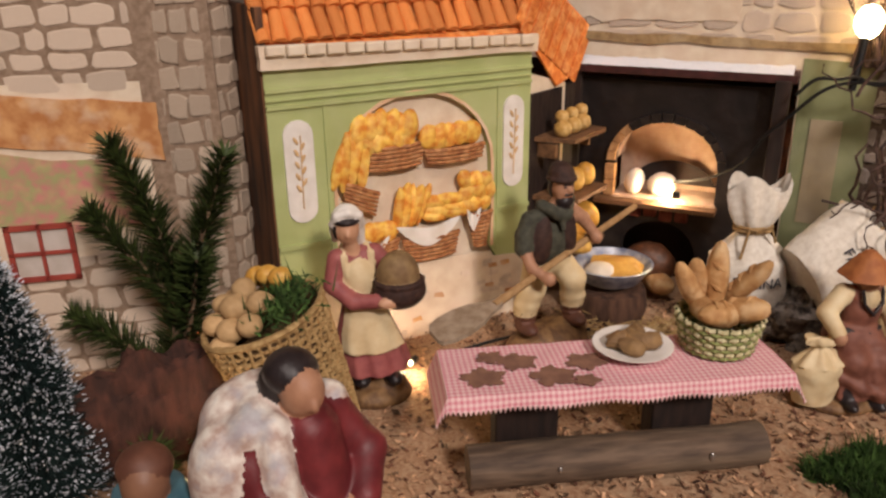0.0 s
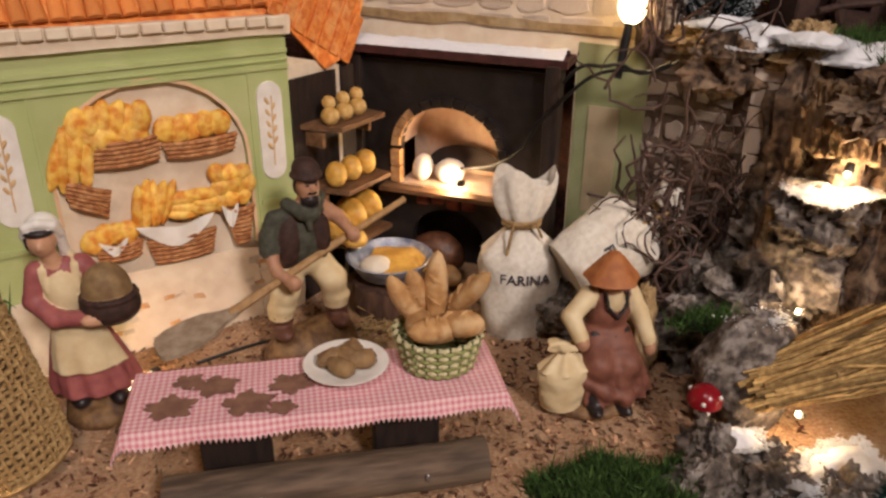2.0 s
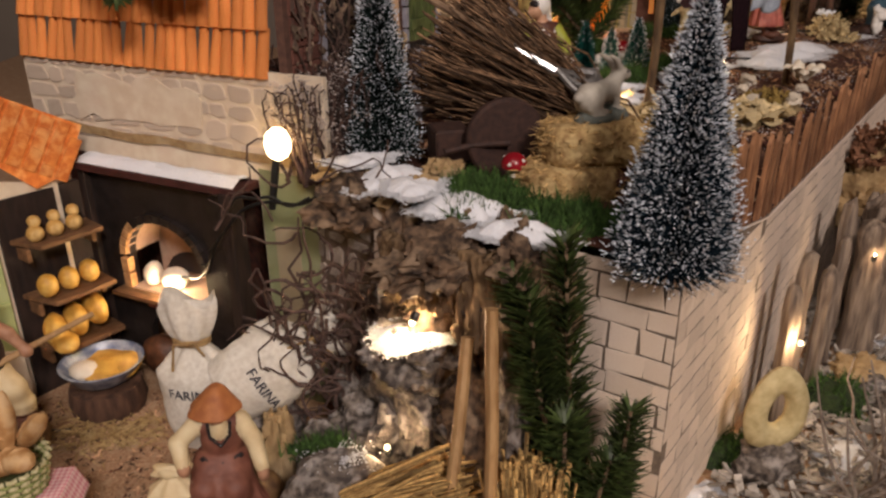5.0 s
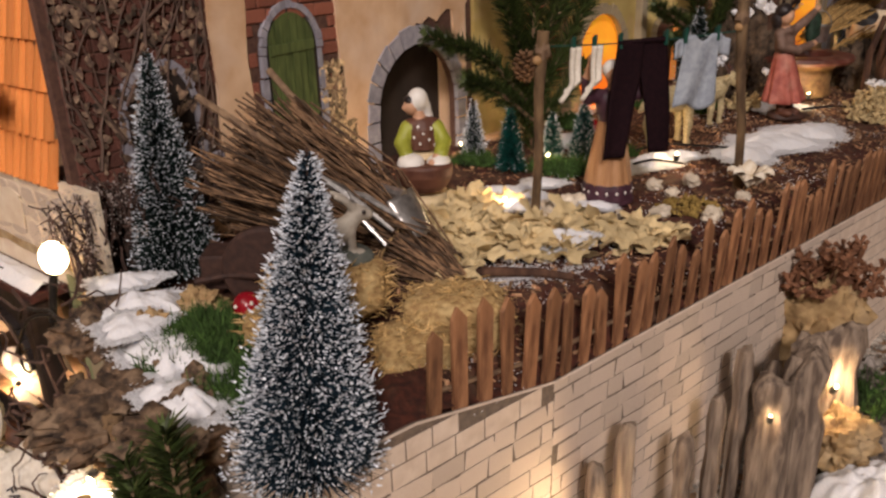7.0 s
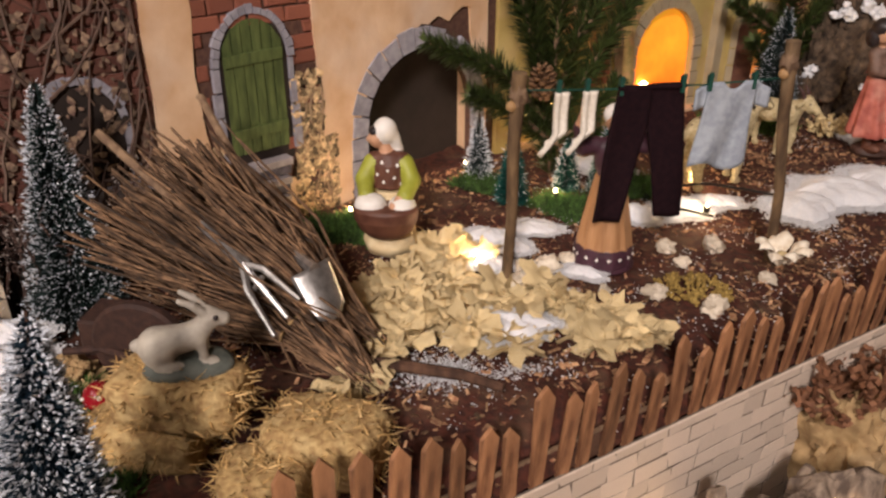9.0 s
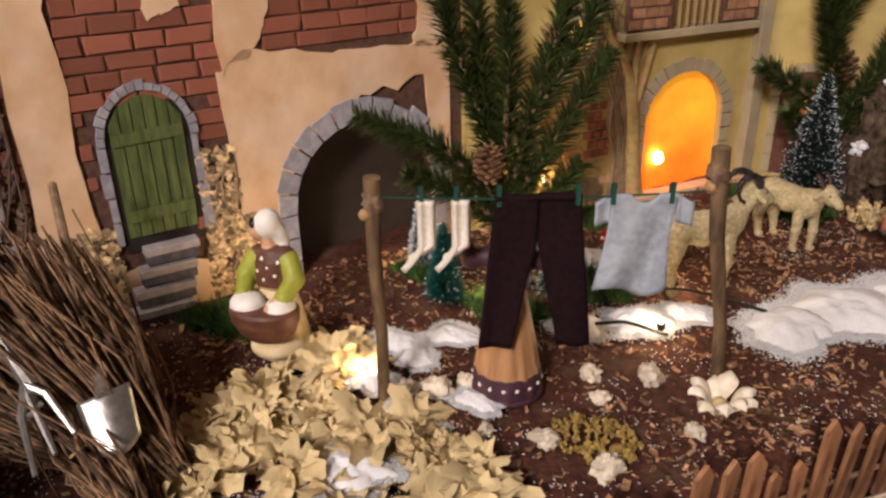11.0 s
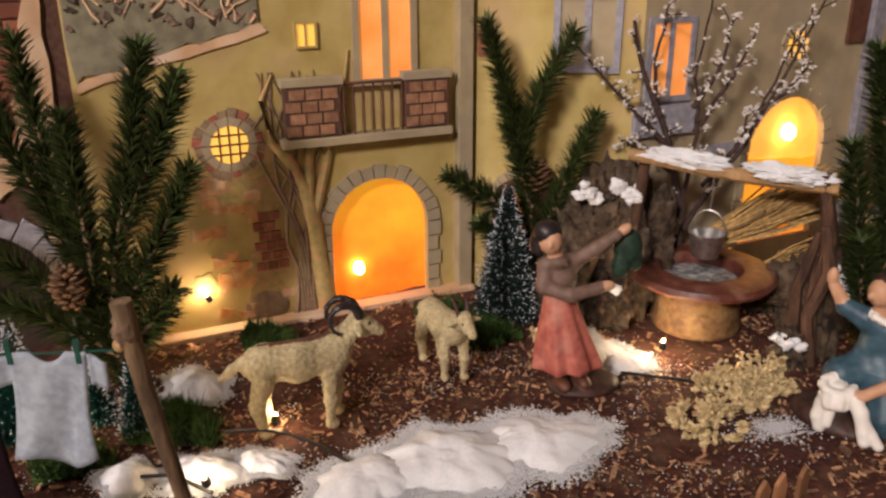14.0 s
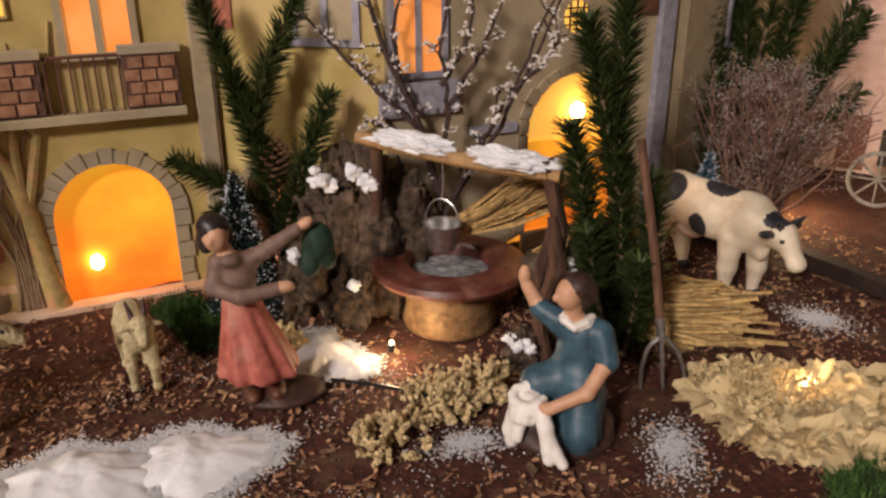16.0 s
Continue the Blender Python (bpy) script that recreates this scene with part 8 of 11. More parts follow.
bark_slab("brown sheet of bark under the snowy cliff top", (0.372, 0.349), (0.424, 0.322), 0.122, 0.172, 0.004, 3.0)
bark_slab("brown sheet of bark in the cliff face", (0.335, 0.380), (0.372, 0.353), 0.136, 0.170, 0.006, 5.0)
boulder((0.350, 0.372, 0.104), (0.030, 0.020, 0.015), ROCK2, 71.0, 10, label="grey ledge stone under the lit hollow", rough=0.4)
snow((0.350, 0.368, 0.116), 0.024, 0.014, 0.006, 8.0, 10, "fake snow in the lit hollow of the cliff")
boulder((0.250, 0.432, 0.016), (0.026, 0.018, 0.030), ROCK2, 72.0, 0, label="grey stone under the slumped sack", rough=0.4)
boulder((0.2685, 0.396, 0.020), (0.013, 0.012, 0.034), STONE, 75.0, 20, label="upright ochre stone behind the seated woman", rough=0.35)

brush_tree((0.470, 0.333, 0.166), 0.126, 0.031, BRISTLE_B, 0.68, (0.007, 0.014), 11500, seed=3)
brush_tree((0.334, 0.494, 0.176), 0.131, 0.027, NEEDLED, 0.40, (0.0, 0.004), 9500, seed=4)
brush_tree((-0.171, 0.316, 0.0), 0.125, 0.034, NEEDLED, 0.42, (-0.012, 0.01), 9500, seed=5)
brush_tree((0.303, 0.226, 0.0), 0.080, 0.018, BRISTLE_T, 0.05, (0.001, -0.002), 5200, name="green_cone_tree", label="small plain green bottle-brush cone tree", power=0.7, seed=6)

# fir branches beside the bakery and at the terrace corner
sprig((0, 0, 0), [[(-0.140, 0.408, 0.0), (-0.128, 0.405, 0.065), (-0.136, 0.403, 0.110), (-0.150, 0.400, 0.146)], [(-0.126, 0.405, 0.050), (-0.112, 0.400, 0.090), (-0.092, 0.396, 0.140)],
                  [(-0.130, 0.405, 0.055), (-0.148, 0.400, 0.085), (-0.164, 0.396, 0.112)], [(-0.128, 0.404, 0.030), (-0.118, 0.398, 0.060), (-0.112, 0.392, 0.085)],
                  [(-0.140, 0.400, 0.012), (-0.160, 0.392, 0.040), (-0.178, 0.388, 0.055)], [(-0.128, 0.390, 0.004), (-0.118, 0.372, 0.018), (-0.110, 0.36, 0.024)],
                  [(-0.120, 0.36, 0.002), (-0.105, 0.345, 0.012), (-0.092, 0.335, 0.015)], [(-0.135, 0.35, 0.002), (-0.128, 0.325, 0.012), (-0.118, 0.305, 0.016)]], 0.0125, 7000, seed=11, width=0.0012)
sprig((0, 0, 0), [[(0.428, 0.322, 0.030), (0.424, 0.320, 0.10), (0.418, 0.322, 0.186)], [(0.424, 0.316, 0.06), (0.408, 0.316, 0.11), (0.402, 0.318, 0.160)],
                  [(0.428, 0.314, 0.03), (0.420, 0.306, 0.07), (0.418, 0.302, 0.105)], [(0.440, 0.312, 0.02), (0.446, 0.308, 0.06), (0.449, 0.306, 0.108)], [(0.430, 0.314, 0.02), (0.434, 0.304, 0.05), (0.440, 0.300, 0.085)],
                  [(0.415, 0.32, 0.10), (0.404, 0.322, 0.14), (0.396, 0.326, 0.168)]], 0.0125, 6200, seed=12, label="cut fir branches leaning on the terrace corner")
boulder((-0.126, 0.343, 0.018), (0.044, 0.017, 0.038), mat("red_bark", (0.085, 0.030, 0.018), (0.030, 0.012, 0.008), 0.006, 0.9, 1.0, stretch=(1, 1, 0.25)), 60.0, 30, "bark_piece", "rough reddish-brown bark piece under the fir branch", 0.28, 3.0)
sprig((0, 0, 0), [[(0.13, 0.545, 0.315), (0.18, 0.52, 0.302), (0.215, 0.495, 0.283)], [(0.17, 0.525, 0.305), (0.20, 0.50, 0.305), (0.235, 0.48, 0.290)], [(0.15, 0.53, 0.31), (0.175, 0.505, 0.292), (0.185, 0.49, 0.277)]],
      0.011, 7000, name="hanging_fir_twig", label="snow-flecked fir twig hanging over the painted roof", seed=13)

# straw and tools before the cliff
straw_bundle("straw_sheaf", "fanned sheaf of golden straw leaning on the rock", "straw", (0.306, 0.327, 0.034), (0.364, 0.316, 0.060), 420, 0.015, 0.018, 0.0012, STRAWD, 1, 0.5, 0.002, 0.10)
straw_bundle("straw_sheaf", "short upright sheaf of golden straw", "straw", (0.404, 0.297, 0.010), (0.405, 0.304, 0.078), 320, 0.013, 0.015, 0.0012, STRAWD, 2, 0.35, 0.002, 0.05)


def garden_tool(name, label, top, foot, head, seed):
    t = thing(name, label, name.replace("_", " "))
    top, foot = np.array(top), np.array(foot)
    part("handle", Build().tube([top, (top + foot) / 2 + (0.001, 0, 0), foot], [0.0030, 0.0032, 0.0032], 0, 9), HANDLE, t)
    d = (foot - top) / np.linalg.norm(foot - top)
    s = np.cross(d, (0, 1, 0))
    s /= np.linalg.norm(s)
    n = np.cross(d, s)
    if head == "spade":
        b = Build()

        def p(a, q):
            return foot + d * 0.032 * q + s * 0.026 * (a - 0.5) * (1 - 0.08 * q) + n * (0.004 * math.cos(math.pi * (a - 0.5)) - 0.004)

        b.grid(p, 10, 8)
        ob = part("blade", b, STEEL, t, "bright tin blade")
        md = ob.modifiers.new("thickness", "SOLIDIFY")
        md.thickness = 0.0008
        for k in (0.25, 0.33):
            part("stripe", Build().tube([p(k, q) - n * 0.0006 for q in np.linspace(0.05, 0.95, 5)], 0.0006, 0, 5), mat("blue_stripe", (0.10, 0.11, 0.16), (0.07, 0.08, 0.12), 0.01, 0.5, 0), t)
    part("socket", Build().tube([foot - d * 0.016, foot + d * 0.004], 0.0036, 0, 9), STEEL if head == "spade" else DARKW, t)
    return t


garden_tool("spade", "small spade with pale wooden handle and tin blade", (0.385, 0.312, 0.160), (0.383, 0.291, 0.042), "spade", 1)
garden_tool("broom_stick", "pale wooden broom handle leaning on the rock", (0.376, 0.330, 0.136), (0.363, 0.300, 0.046), "none", 2)


def rustic_fence():
    t = thing("rustic_fence", "rustic branch fence with bleached pickets", "fence")
    part("rail", Build().tube([(0.318, 0.221, 0.075), (0.362, 0.214, 0.094), (0.414, 0.209, 0.117), (0.462, 0.204, 0.121), (0.515, 0.200, 0.128)], [0.0040, 0.0044, 0.0048, 0.0042, 0.0038], 0, 9), BARKL, t)
    part("rail", Build().tube([(0.36, 0.212, 0.055), (0.44, 0.206, 0.085), (0.51, 0.202, 0.095)], 0.0032, 0, 8), BARKL, t)
    for p, q in (((0.362, 0.212, 0.0), (0.364, 0.211, 0.098)), ((0.404, 0.205, 0.0), (0.416, 0.206, 0.128))):
        part("post", Build().tube([p, ((p[0] + q[0]) / 2 + 0.002, p[1], q[2] / 2), q], [0.0058, 0.0054, 0.0050], 0, 10), BARK, t)
    for k in range(11):
        x = 0.375 + 0.0125 * k
        part("picket", Build().box((x, 0.218, 0.040 + 0.002 * (k % 3)), (0.0062, 0.0022, 0.075), turn=rot(0, rng.normal(0, 4), 0), bevel=0.4), mat("bleached_wood", (0.52, 0.43, 0.32), (0.36, 0.28, 0.19), 0.005, 0.8, 0.5, stretch=(1, 1, 0.25)), t)


rustic_fence()
snow((0.470, 0.262, 0.0), 0.040, 0.030, 0.034, 8.0, 10, "big heap of fake snow behind the rustic fence")
snow((0.430, 0.250, 0.0), 0.030, 0.018, 0.014, 9.0)


# lower ground outside the retaining wall
def lower_ground():
    g = np.random.default_rng(21)
    for k in range(7):
        u = 0.690 + 0.036 * k + g.normal(0, 0.006)
        v = -0.222 - 0.05 * (u - 0.62) + g.normal(0, 0.003)
        p = at(u, v, 0)
        h = 0.108 + 0.016 * math.sin(k * 2.1)
        b = Build()
        n = 10
        prof = [(0.0052, 0), (0.0046, h * 0.2), (0.0055, h * 0.45), (0.0044, h * 0.65), (0.0056, h * 0.82), (0.0048, h * 0.95), (0.0024, h)]
        b.lathe(prof, 0, 22, wave=0.26, waves=5)
        b.v[0] = b.v[0] * np.array([1 + 0.22 * fbm(*(q * 70 + k)) for q in b.v[0]])[:, None] ** (1, 1, 0.3)
        solid("wooden_stake", "weathered grey-brown wooden stake along the wall foot", "stake", b, DRIFT, p, 20 * k, "stakes along the wall")
    for k, (u, v, z) in enumerate(((0.835, -0.250, 0.108), (0.862, -0.256, 0.118), (0.890, -0.250, 0.112), (0.905, -0.262, 0.122))):
        p = at(u, v, 0)
        b = Build().lathe([(0.014, 0), (0.012, z * 0.3), (0.0135, z * 0.55), (0.0110, z * 0.75), (0.0130, z * 0.88), (0.0100, z * 0.96), (0.004, z)], 0, 26, wave=0.25, waves=4)
        b.v[0] = b.v[0] * np.array([1 + 0.35 * fbm(*(q * 55 + k)) for q in b.v[0]])[:, None] ** (1, 1, 0.25)
        solid("driftwood_stump", "gnarled grey driftwood stump", "stump", b, DRIFT, p, 35 * k, "driftwood stumps")
    t = thing("stone_ring", "upright pale yellow stone ring", "stone ring", (0.562, 0.385, 0.0), 8)
    b = Build()
    n, q = 28, 10
    v = []
    for i in range(n):
        a = 2 * math.pi * i / n
        for j in range(q):
            w = 2 * math.pi * j / q
            rr = 1.0 + 0.05 * fbm(math.cos(a), math.sin(a), 1, 2)
            v.append(((0.0130 + 0.0072 * math.cos(w)) * math.cos(a) * rr * (1 - 0.20 * math.sin(a)), 0.0055 * math.sin(w), 0.050 + (0.0195 + 0.0090 * math.cos(w)) * math.sin(a) * rr))
    f = [(i * q + j, i * q + (j + 1) % q, ((i + 1) % n) * q + (j + 1) % q, ((i + 1) % n) * q + j) for i in range(n) for j in range(q)]
    part("ring", b.add(v, f), mat("pale_yellow_stone", (0.58, 0.48, 0.26), (0.44, 0.35, 0.17), 0.006, 0.8, 0.5), t)
    part("foot", Build().ball((0, 0, 0.012), (0.020, 0.014, 0.016), rough=0.3, scale=2), ROCK2, t)
    for k in range(20):
        x, y = g.uniform(0.50, 0.92), 0
        u, v_ = g.uniform(0.60, 1.05), g.uniform(-0.36, -0.245)
        p = at(u, v_, 0.004)
        boulder(p, tuple(g.uniform(0.010, 0.024, 3)), ROCK2 if k % 3 else STONE, 80 + k, 40 * k, label="loose stone on the low ground", rough=0.35)
    for k, (x, y, rx, ry, h) in enumerate(((0.56, 0.33, 0.045, 0.03, 0.020), (0.62, 0.40, 0.05, 0.035, 0.016), (0.70, 0.47, 0.05, 0.04, 0.018), (0.66, 0.36, 0.06, 0.04, 0.012), (0.76, 0.53, 0.05, 0.04, 0.05), (0.52, 0.37, 0.02, 0.02, 0.010))):
        low = 0.5 if x < 0.72 else 1.0
        snow((x, y, 0.0), rx * low, ry * low, h * low, k * 1.3 + 20, 20 * k)
    moss((0.545, 0.405, 0.0), 0.022, 0.018, 0.016, 900, 30, "green moss at the wall foot")
    moss((0.640, 0.455, 0.0), 0.026, 0.020, 0.030, 900, 31, "green moss on the low ground")
    moss((0.775, 0.590, 0.060), 0.030, 0.022, 0.016, 1400, 32, "green moss beside the driftwood")
    boulder((0.772, 0.592, 0.03), (0.036, 0.030, 0.036), ROCK2, 91.0)
    boulder((0.745, 0.560, 0.045), (0.022, 0.020, 0.024), STONE, 92.0, label="pale ochre stone lit by a small lamp")
    # dry twigs and a brown coral-like branch
    t = thing("dry_bush", "bare grey twiggy bush on the low ground", "bush", (0.60, 0.33, 0))
    for k in range(40):
        p = np.array((g.normal(0, 0.022), g.normal(0, 0.01), 0.0))
        d = np.array((g.normal(0.35, 0.5), g.normal(-0.1, 0.4), 1.0))
        pts = [p]
        for j in range(7):
            d = d + g.normal(0, 0.22, 3)
            p = p + d / np.linalg.norm(d) * 0.015
            pts.append(p)
        part("twig", Build().tube(pts, np.linspace(0.0016, 0.0005, 8), 0, 5), mat("grey_twig", (0.26, 0.21, 0.17), (0.15, 0.12, 0.10), 0.004, 0.8, 0.4), t)
    lichen((0.742, 0.632, 0.118), 0.030, 0.020, 0.045, 46, 41, "reddish-brown branching dried plant by the wall", "dried_plant", mat("red_brown_plant", (0.22, 0.10, 0.05), (0.12, 0.05, 0.025), 0.004, 0.8, 0.4, island=0.3), 0.0014)
    boulder((0.745, 0.632, 0.085), (0.030, 0.026, 0.045), STONE, 93.0, label="tall ochre stone outside the wall")
    n = 6500
    u, v_ = g.uniform(0.54, 1.15, n), g.uniform(-0.40, -0.205, n)
    p = np.outer(u, E_U) + np.outer(v_, E_V)
    solid("gravel", "grey and white gravel on the low ground", "gravel", Build().chips(np.c_[p, g.uniform(0.001, 0.006, n)], g.uniform(0.0025, 0.009, n), thick=0.5), mat("grey_gravel", (0.42, 0.38, 0.33), (0.25, 0.22, 0.19), 0.004, 0.85, 0.4, island=0.5), kind="stuff", smooth=False)


lower_ground()

# ---- terrace, first part ----
def hay_bale(place, size, rz, seed, label="rectangular pressed hay bale"):
    g = np.random.default_rng(seed)
    sx, sy, sz = np.array(size) / 2
    t = thing("hay_bale", label, "hay bale", place, rz)
    b = Build().ball((0, 0, sz), (1, 1, 1), 0, 40, 22)
    v = b.v[0] - (0, 0, sz)
    k = 5.0
    nrm = (np.abs(v) ** k).sum(1) ** (-1 / k)
    v = v * nrm[:, None]
    v = v * np.array([1 + 0.05 * fbm(*(p * 2.2 + seed)) for p in v])[:, None] * (sx, sy, sz) + (0, 0, sz)
    b.v[0] = v
    part("bale", b, HAY, t)
    n = 900
    i = g.integers(0, len(v), n)
    base = v[i] + g.normal(0, 0.001, (n, 3))
    tan = g.normal(0, 1, (n, 3)) * (1, 1, 0.4)
    tip = base + tan / np.linalg.norm(tan, axis=1)[:, None] * g.uniform(0.003, 0.008, (n, 1)) + (v[i] - (0, 0, sz)) * 0.04
    tagged(part("straw_fringe", Build().spikes(base, tip, 0.0009), STRAW, t, smooth=False), kind="stuff")


hay_bale((0.437, 0.421, 0.169), (0.052, 0.034, 0.023), 16, 1)
hay_bale((0.452, 0.427, 0.190), (0.056, 0.034, 0.024), 10, 2, "rectangular pressed hay bale on top of another")
hay_bale((0.512, 0.440, 0.168), (0.050, 0.036, 0.028), 8, 3, "rectangular pressed hay bale by the fence")
hay_bale((0.497, 0.418, 0.166), (0.040, 0.030, 0.020), 22, 4, "low crumbling hay bale by the fence")


def rabbit(c):
    c.ell((0, 0, 3), (20, 11, 6.5), 1, 2).ell((9, 2, 4.5), (9, 8, 5), 1, 2)
    c.bone((-11, 0, 17), (4, 0, 19), 7.6, 6.0, 0, 3).ell((-12, 0, 15.5), (8, 7.4, 8), 0, 3).bone((5, 0, 20), (11, 0, 26), 5.4, 4.4, 0, 3)
    c.bone((12, 0, 28), (17.5, 0, 26.5), 4.8, 3.2, 0, 1.5)
    for s_ in (-1, 1):
        c.limb([(10, s_ * 2.2, 31), (6, s_ * 3.4, 36), (1, s_ * 4.2, 39)], 2.2, 1.3, 0, 0.8)
        c.limb([(7, s_ * 3.4, 18), (8, s_ * 3.8, 8)], 2.6, 2.0, 0, 1.2).ell((10, s_ * 3.8, 7.4), (3.4, 2.2, 2.0), 0)
        c.ell((-11, s_ * 5.0, 13), (6.5, 3, 6), 0, 1.5).ell((-7, s_ * 6, 8), (6, 2.4, 2.2), 0)
        c.ell((14.8, s_ * 4.1, 29), (1.2, 1.0, 1.2), 2, 0.2)
    c.ell((-20, 0, 17), (3, 3, 3), 0, 1)


figure("rabbit_figurine", "grey painted rabbit figurine on a stone base on the hay", (0.457, 0.429, 0.2115), 32, rabbit, [mat("pale_grey_fur_paint", (0.46, 0.42, 0.35), (0.30, 0.27, 0.23), 0.008, 0.6, 0.3), mat("green_grey_stone", (0.13, 0.14, 0.12), (0.07, 0.08, 0.07), 0.006, 0.8, 0.4), HAIR], size=0.92)


def barrow():
    t = thing("wheelbarrow", "dark brown wooden wheelbarrow loaded with brushwood", "wheelbarrow", (0.372, 0.4615, 0.172), 12)
    w = part("wheel", Build().lathe([(0.0, -0.0042), (0.006, -0.0040), (0.0225, -0.0035), (0.0240, -0.002), (0.0240, 0.002), (0.0225, 0.0035), (0.006, 0.0040), (0.0, 0.0042)], 0, 28, turn=rot(90), c=(0.034, -0.012, 0.024)), VEST, t)
    part("hub", Build().lathe([(0.004, -0.007), (0.004, 0.007)], 0, 12, turn=rot(90), c=(0.034, 0, 0.023)), DARKW, w)
    part("bed", Build().box((0.006, 0.010, 0.018), (0.022, 0.024, 0.020)), VEST, t)
    for s in (-1, 1):
        part("shaft", Build().tube([(0.034, s * 0.010 - 0.012, 0.024), (0.014, s * 0.014, 0.022), (-0.004, s * 0.016, 0.020)], 0.0020, 0, 8), VEST, t)


barrow()
straw_bundle("brushwood_bundle", "thick bundle of thin brown brushwood twigs", "brushwood", (0.484, 0.518, 0.183), (0.384, 0.522, 0.234), 1400, 0.014, 0.041, 0.0008, TWIGS, 4, 0.42, 0.006, 0.14)
straw_bundle("brushwood_bundle", "loose brown twigs at the foot of the bundle", "brushwood", (0.500, 0.495, 0.178), (0.445, 0.508, 0.205), 300, 0.010, 0.018, 0.0008, TWIGS, 5, 0.6, 0.005, 0.2)


def field_tools():
    t = thing("pitchfork", "pitchfork with silver tines lying on the brushwood", "pitchfork")
    a, c = np.array((0.3525, 0.5130, 0.2770)), np.array((0.4360, 0.4965, 0.2310))
    part("handle", Build().tube([a, (a + c) / 2, c], [0.0022, 0.0024, 0.0024], 0, 8), BARKL, t)
    d = (c - a) / np.linalg.norm(c - a)
    s = np.cross(d, (0.35, -0.75, 0.5))
    s /= np.linalg.norm(s)
    part("socket", Build().tube([c - d * 0.030, c, c + d * 0.010], [0.0022, 0.0030, 0.0036], 0, 8), STEEL, t)
    neck, left, right = np.array((0.4436, 0.4926, 0.2282)), np.array((0.4702, 0.4731, 0.2050)), np.array((0.4736, 0.4917, 0.2150))
    for k in range(3):
        tip = left + (right - left) * k / 2
        part("tine", Build().tube([neck, neck + (tip - neck) * 0.30 + (right - left) * 0.16 * (k - 1), tip], [0.0020, 0.0018, 0.0012], 0, 7), STEEL, t)
    q = [neck + (left + (right - left) * k - neck) * 0.36 for k in (0.0, 0.5, 1.0)]
    part("crossbar", Build().tube(q, 0.0013, 0, 6), STEEL, t)
    t = thing("shovel", "shovel with a tin blade leaning on the brushwood", "shovel")
    a, c = np.array((0.3751, 0.5690, 0.2830)), np.array((0.4479, 0.5228, 0.2230))
    part("handle", Build().tube([a, (a + c) / 2, c], [0.0022, 0.0024, 0.0024], 0, 8), BARKL, t)
    d = (c - a) / np.linalg.norm(c - a)
    part("socket", Build().tube([c - d * 0.004, c + (0.010, -0.005, 0.0), (0.473, 0.5088, 0.222)], [0.0026, 0.003, 0.0034], 0, 8), STEEL, t)
    ob = part("blade", Build().grid(lambda q, r: tuple(np.array((0.4715, 0.5095, 0.2235)) + np.array((0.0145, -0.0075, -0.0225)) * r * (1 - 0.18 * (2 * q - 1) ** 2) + np.array((0.010, 0.020, 0.003)) * (q - 0.5) * (1 - 0.15 * r) + np.array((0.6, -0.35, 0.45)) * 0.004 * (math.cos(math.pi * (q - 0.5)) - 1)), 10, 8), STEEL, t, "bright tin blade")
    md = ob.modifiers.new("thickness", "SOLIDIFY")
    md.thickness = 0.0008
    b = Build().tube([(0.486, 0.500, 0.179), (0.520, 0.508, 0.177), (0.548, 0.512, 0.176), (0.570, 0.510, 0.175)], [0.0036, 0.0032, 0.0030, 0.0024], 0, 8)
    solid("fallen_stick", "dark brown stick lying on the soil", "stick", b, BARK)


field_tools()


def dry_bush(place, n, h, w, seed, label, material=None, frost=0.3, name="dry_bush"):
    g = np.random.default_rng(seed)
    t = thing(name, label, "bush", place)
    material = material or VINE
    b = Build()
    ends = []
    for k in range(n):
        p = g.normal(0, w * 0.15, 3) * (1, 1, 0)
        d = np.array((*g.normal(0, 0.20, 2), 1.0))
        pts = [p]
        for j in range(8):
            d = d + g.normal(0, 0.20, 3) + (0, 0, 0.12)
            p = p + d / np.linalg.norm(d) * h / 7
            pts.append(p)
            if j > 2:
                e = d / np.linalg.norm(d) + g.normal(0, 0.7, 3)
                q = p + e / np.linalg.norm(e) * h * 0.16
                b.tube([p, (p + q) / 2 + g.normal(0, 0.001, 3), q], [0.0006, 0.0005, 0.0004], 0, 4)
                ends += [q, (p + q) / 2]
        ends.append(p)
        b.tube(pts, np.linspace(0.0015, 0.0005, 9), 0, 5)
    tagged(part("twig_mass", b, material, t), kind="stuff")
    if frost:
        e = np.array(ends)
        e = e[g.random(len(e)) < frost]
        e = np.repeat(e, 14, 0) + g.normal(0, 0.0030, (14 * len(e), 3))
        tagged(part("frost", Build().chips(e, g.uniform(0.0005, 0.0014, len(e)), thick=0.8), FROSTF, t, smooth=False), kind="stuff")


dry_bush((0.302, 0.506, 0.176), 60, 0.048, 0.07, 51, "dry brown twiggy bush with frosted tips", frost=0.10)
dry_bush((0.318, 0.530, 0.176), 50, 0.060, 0.06, 52, "dry brown twiggy bush before the brick house", frost=0.05)
dry_bush((0.290, 0.476, 0.165), 26, 0.050, 0.04, 53, "thin frosted dry twigs beside the lamp", frost=0.40)
boulder((0.372, 0.446, 0.176), (0.016, 0.012, 0.010), STONE, 71.0, label="ochre stone half under snow")
boulder((0.355, 0.420, 0.170), (0.018, 0.016, 0.014), STONE, 72.0, label="ochre stone half under snow")
boulder((0.318, 0.458, 0.175), (0.020, 0.016, 0.010), STONE, 73.0, label="ochre stone half under snow")
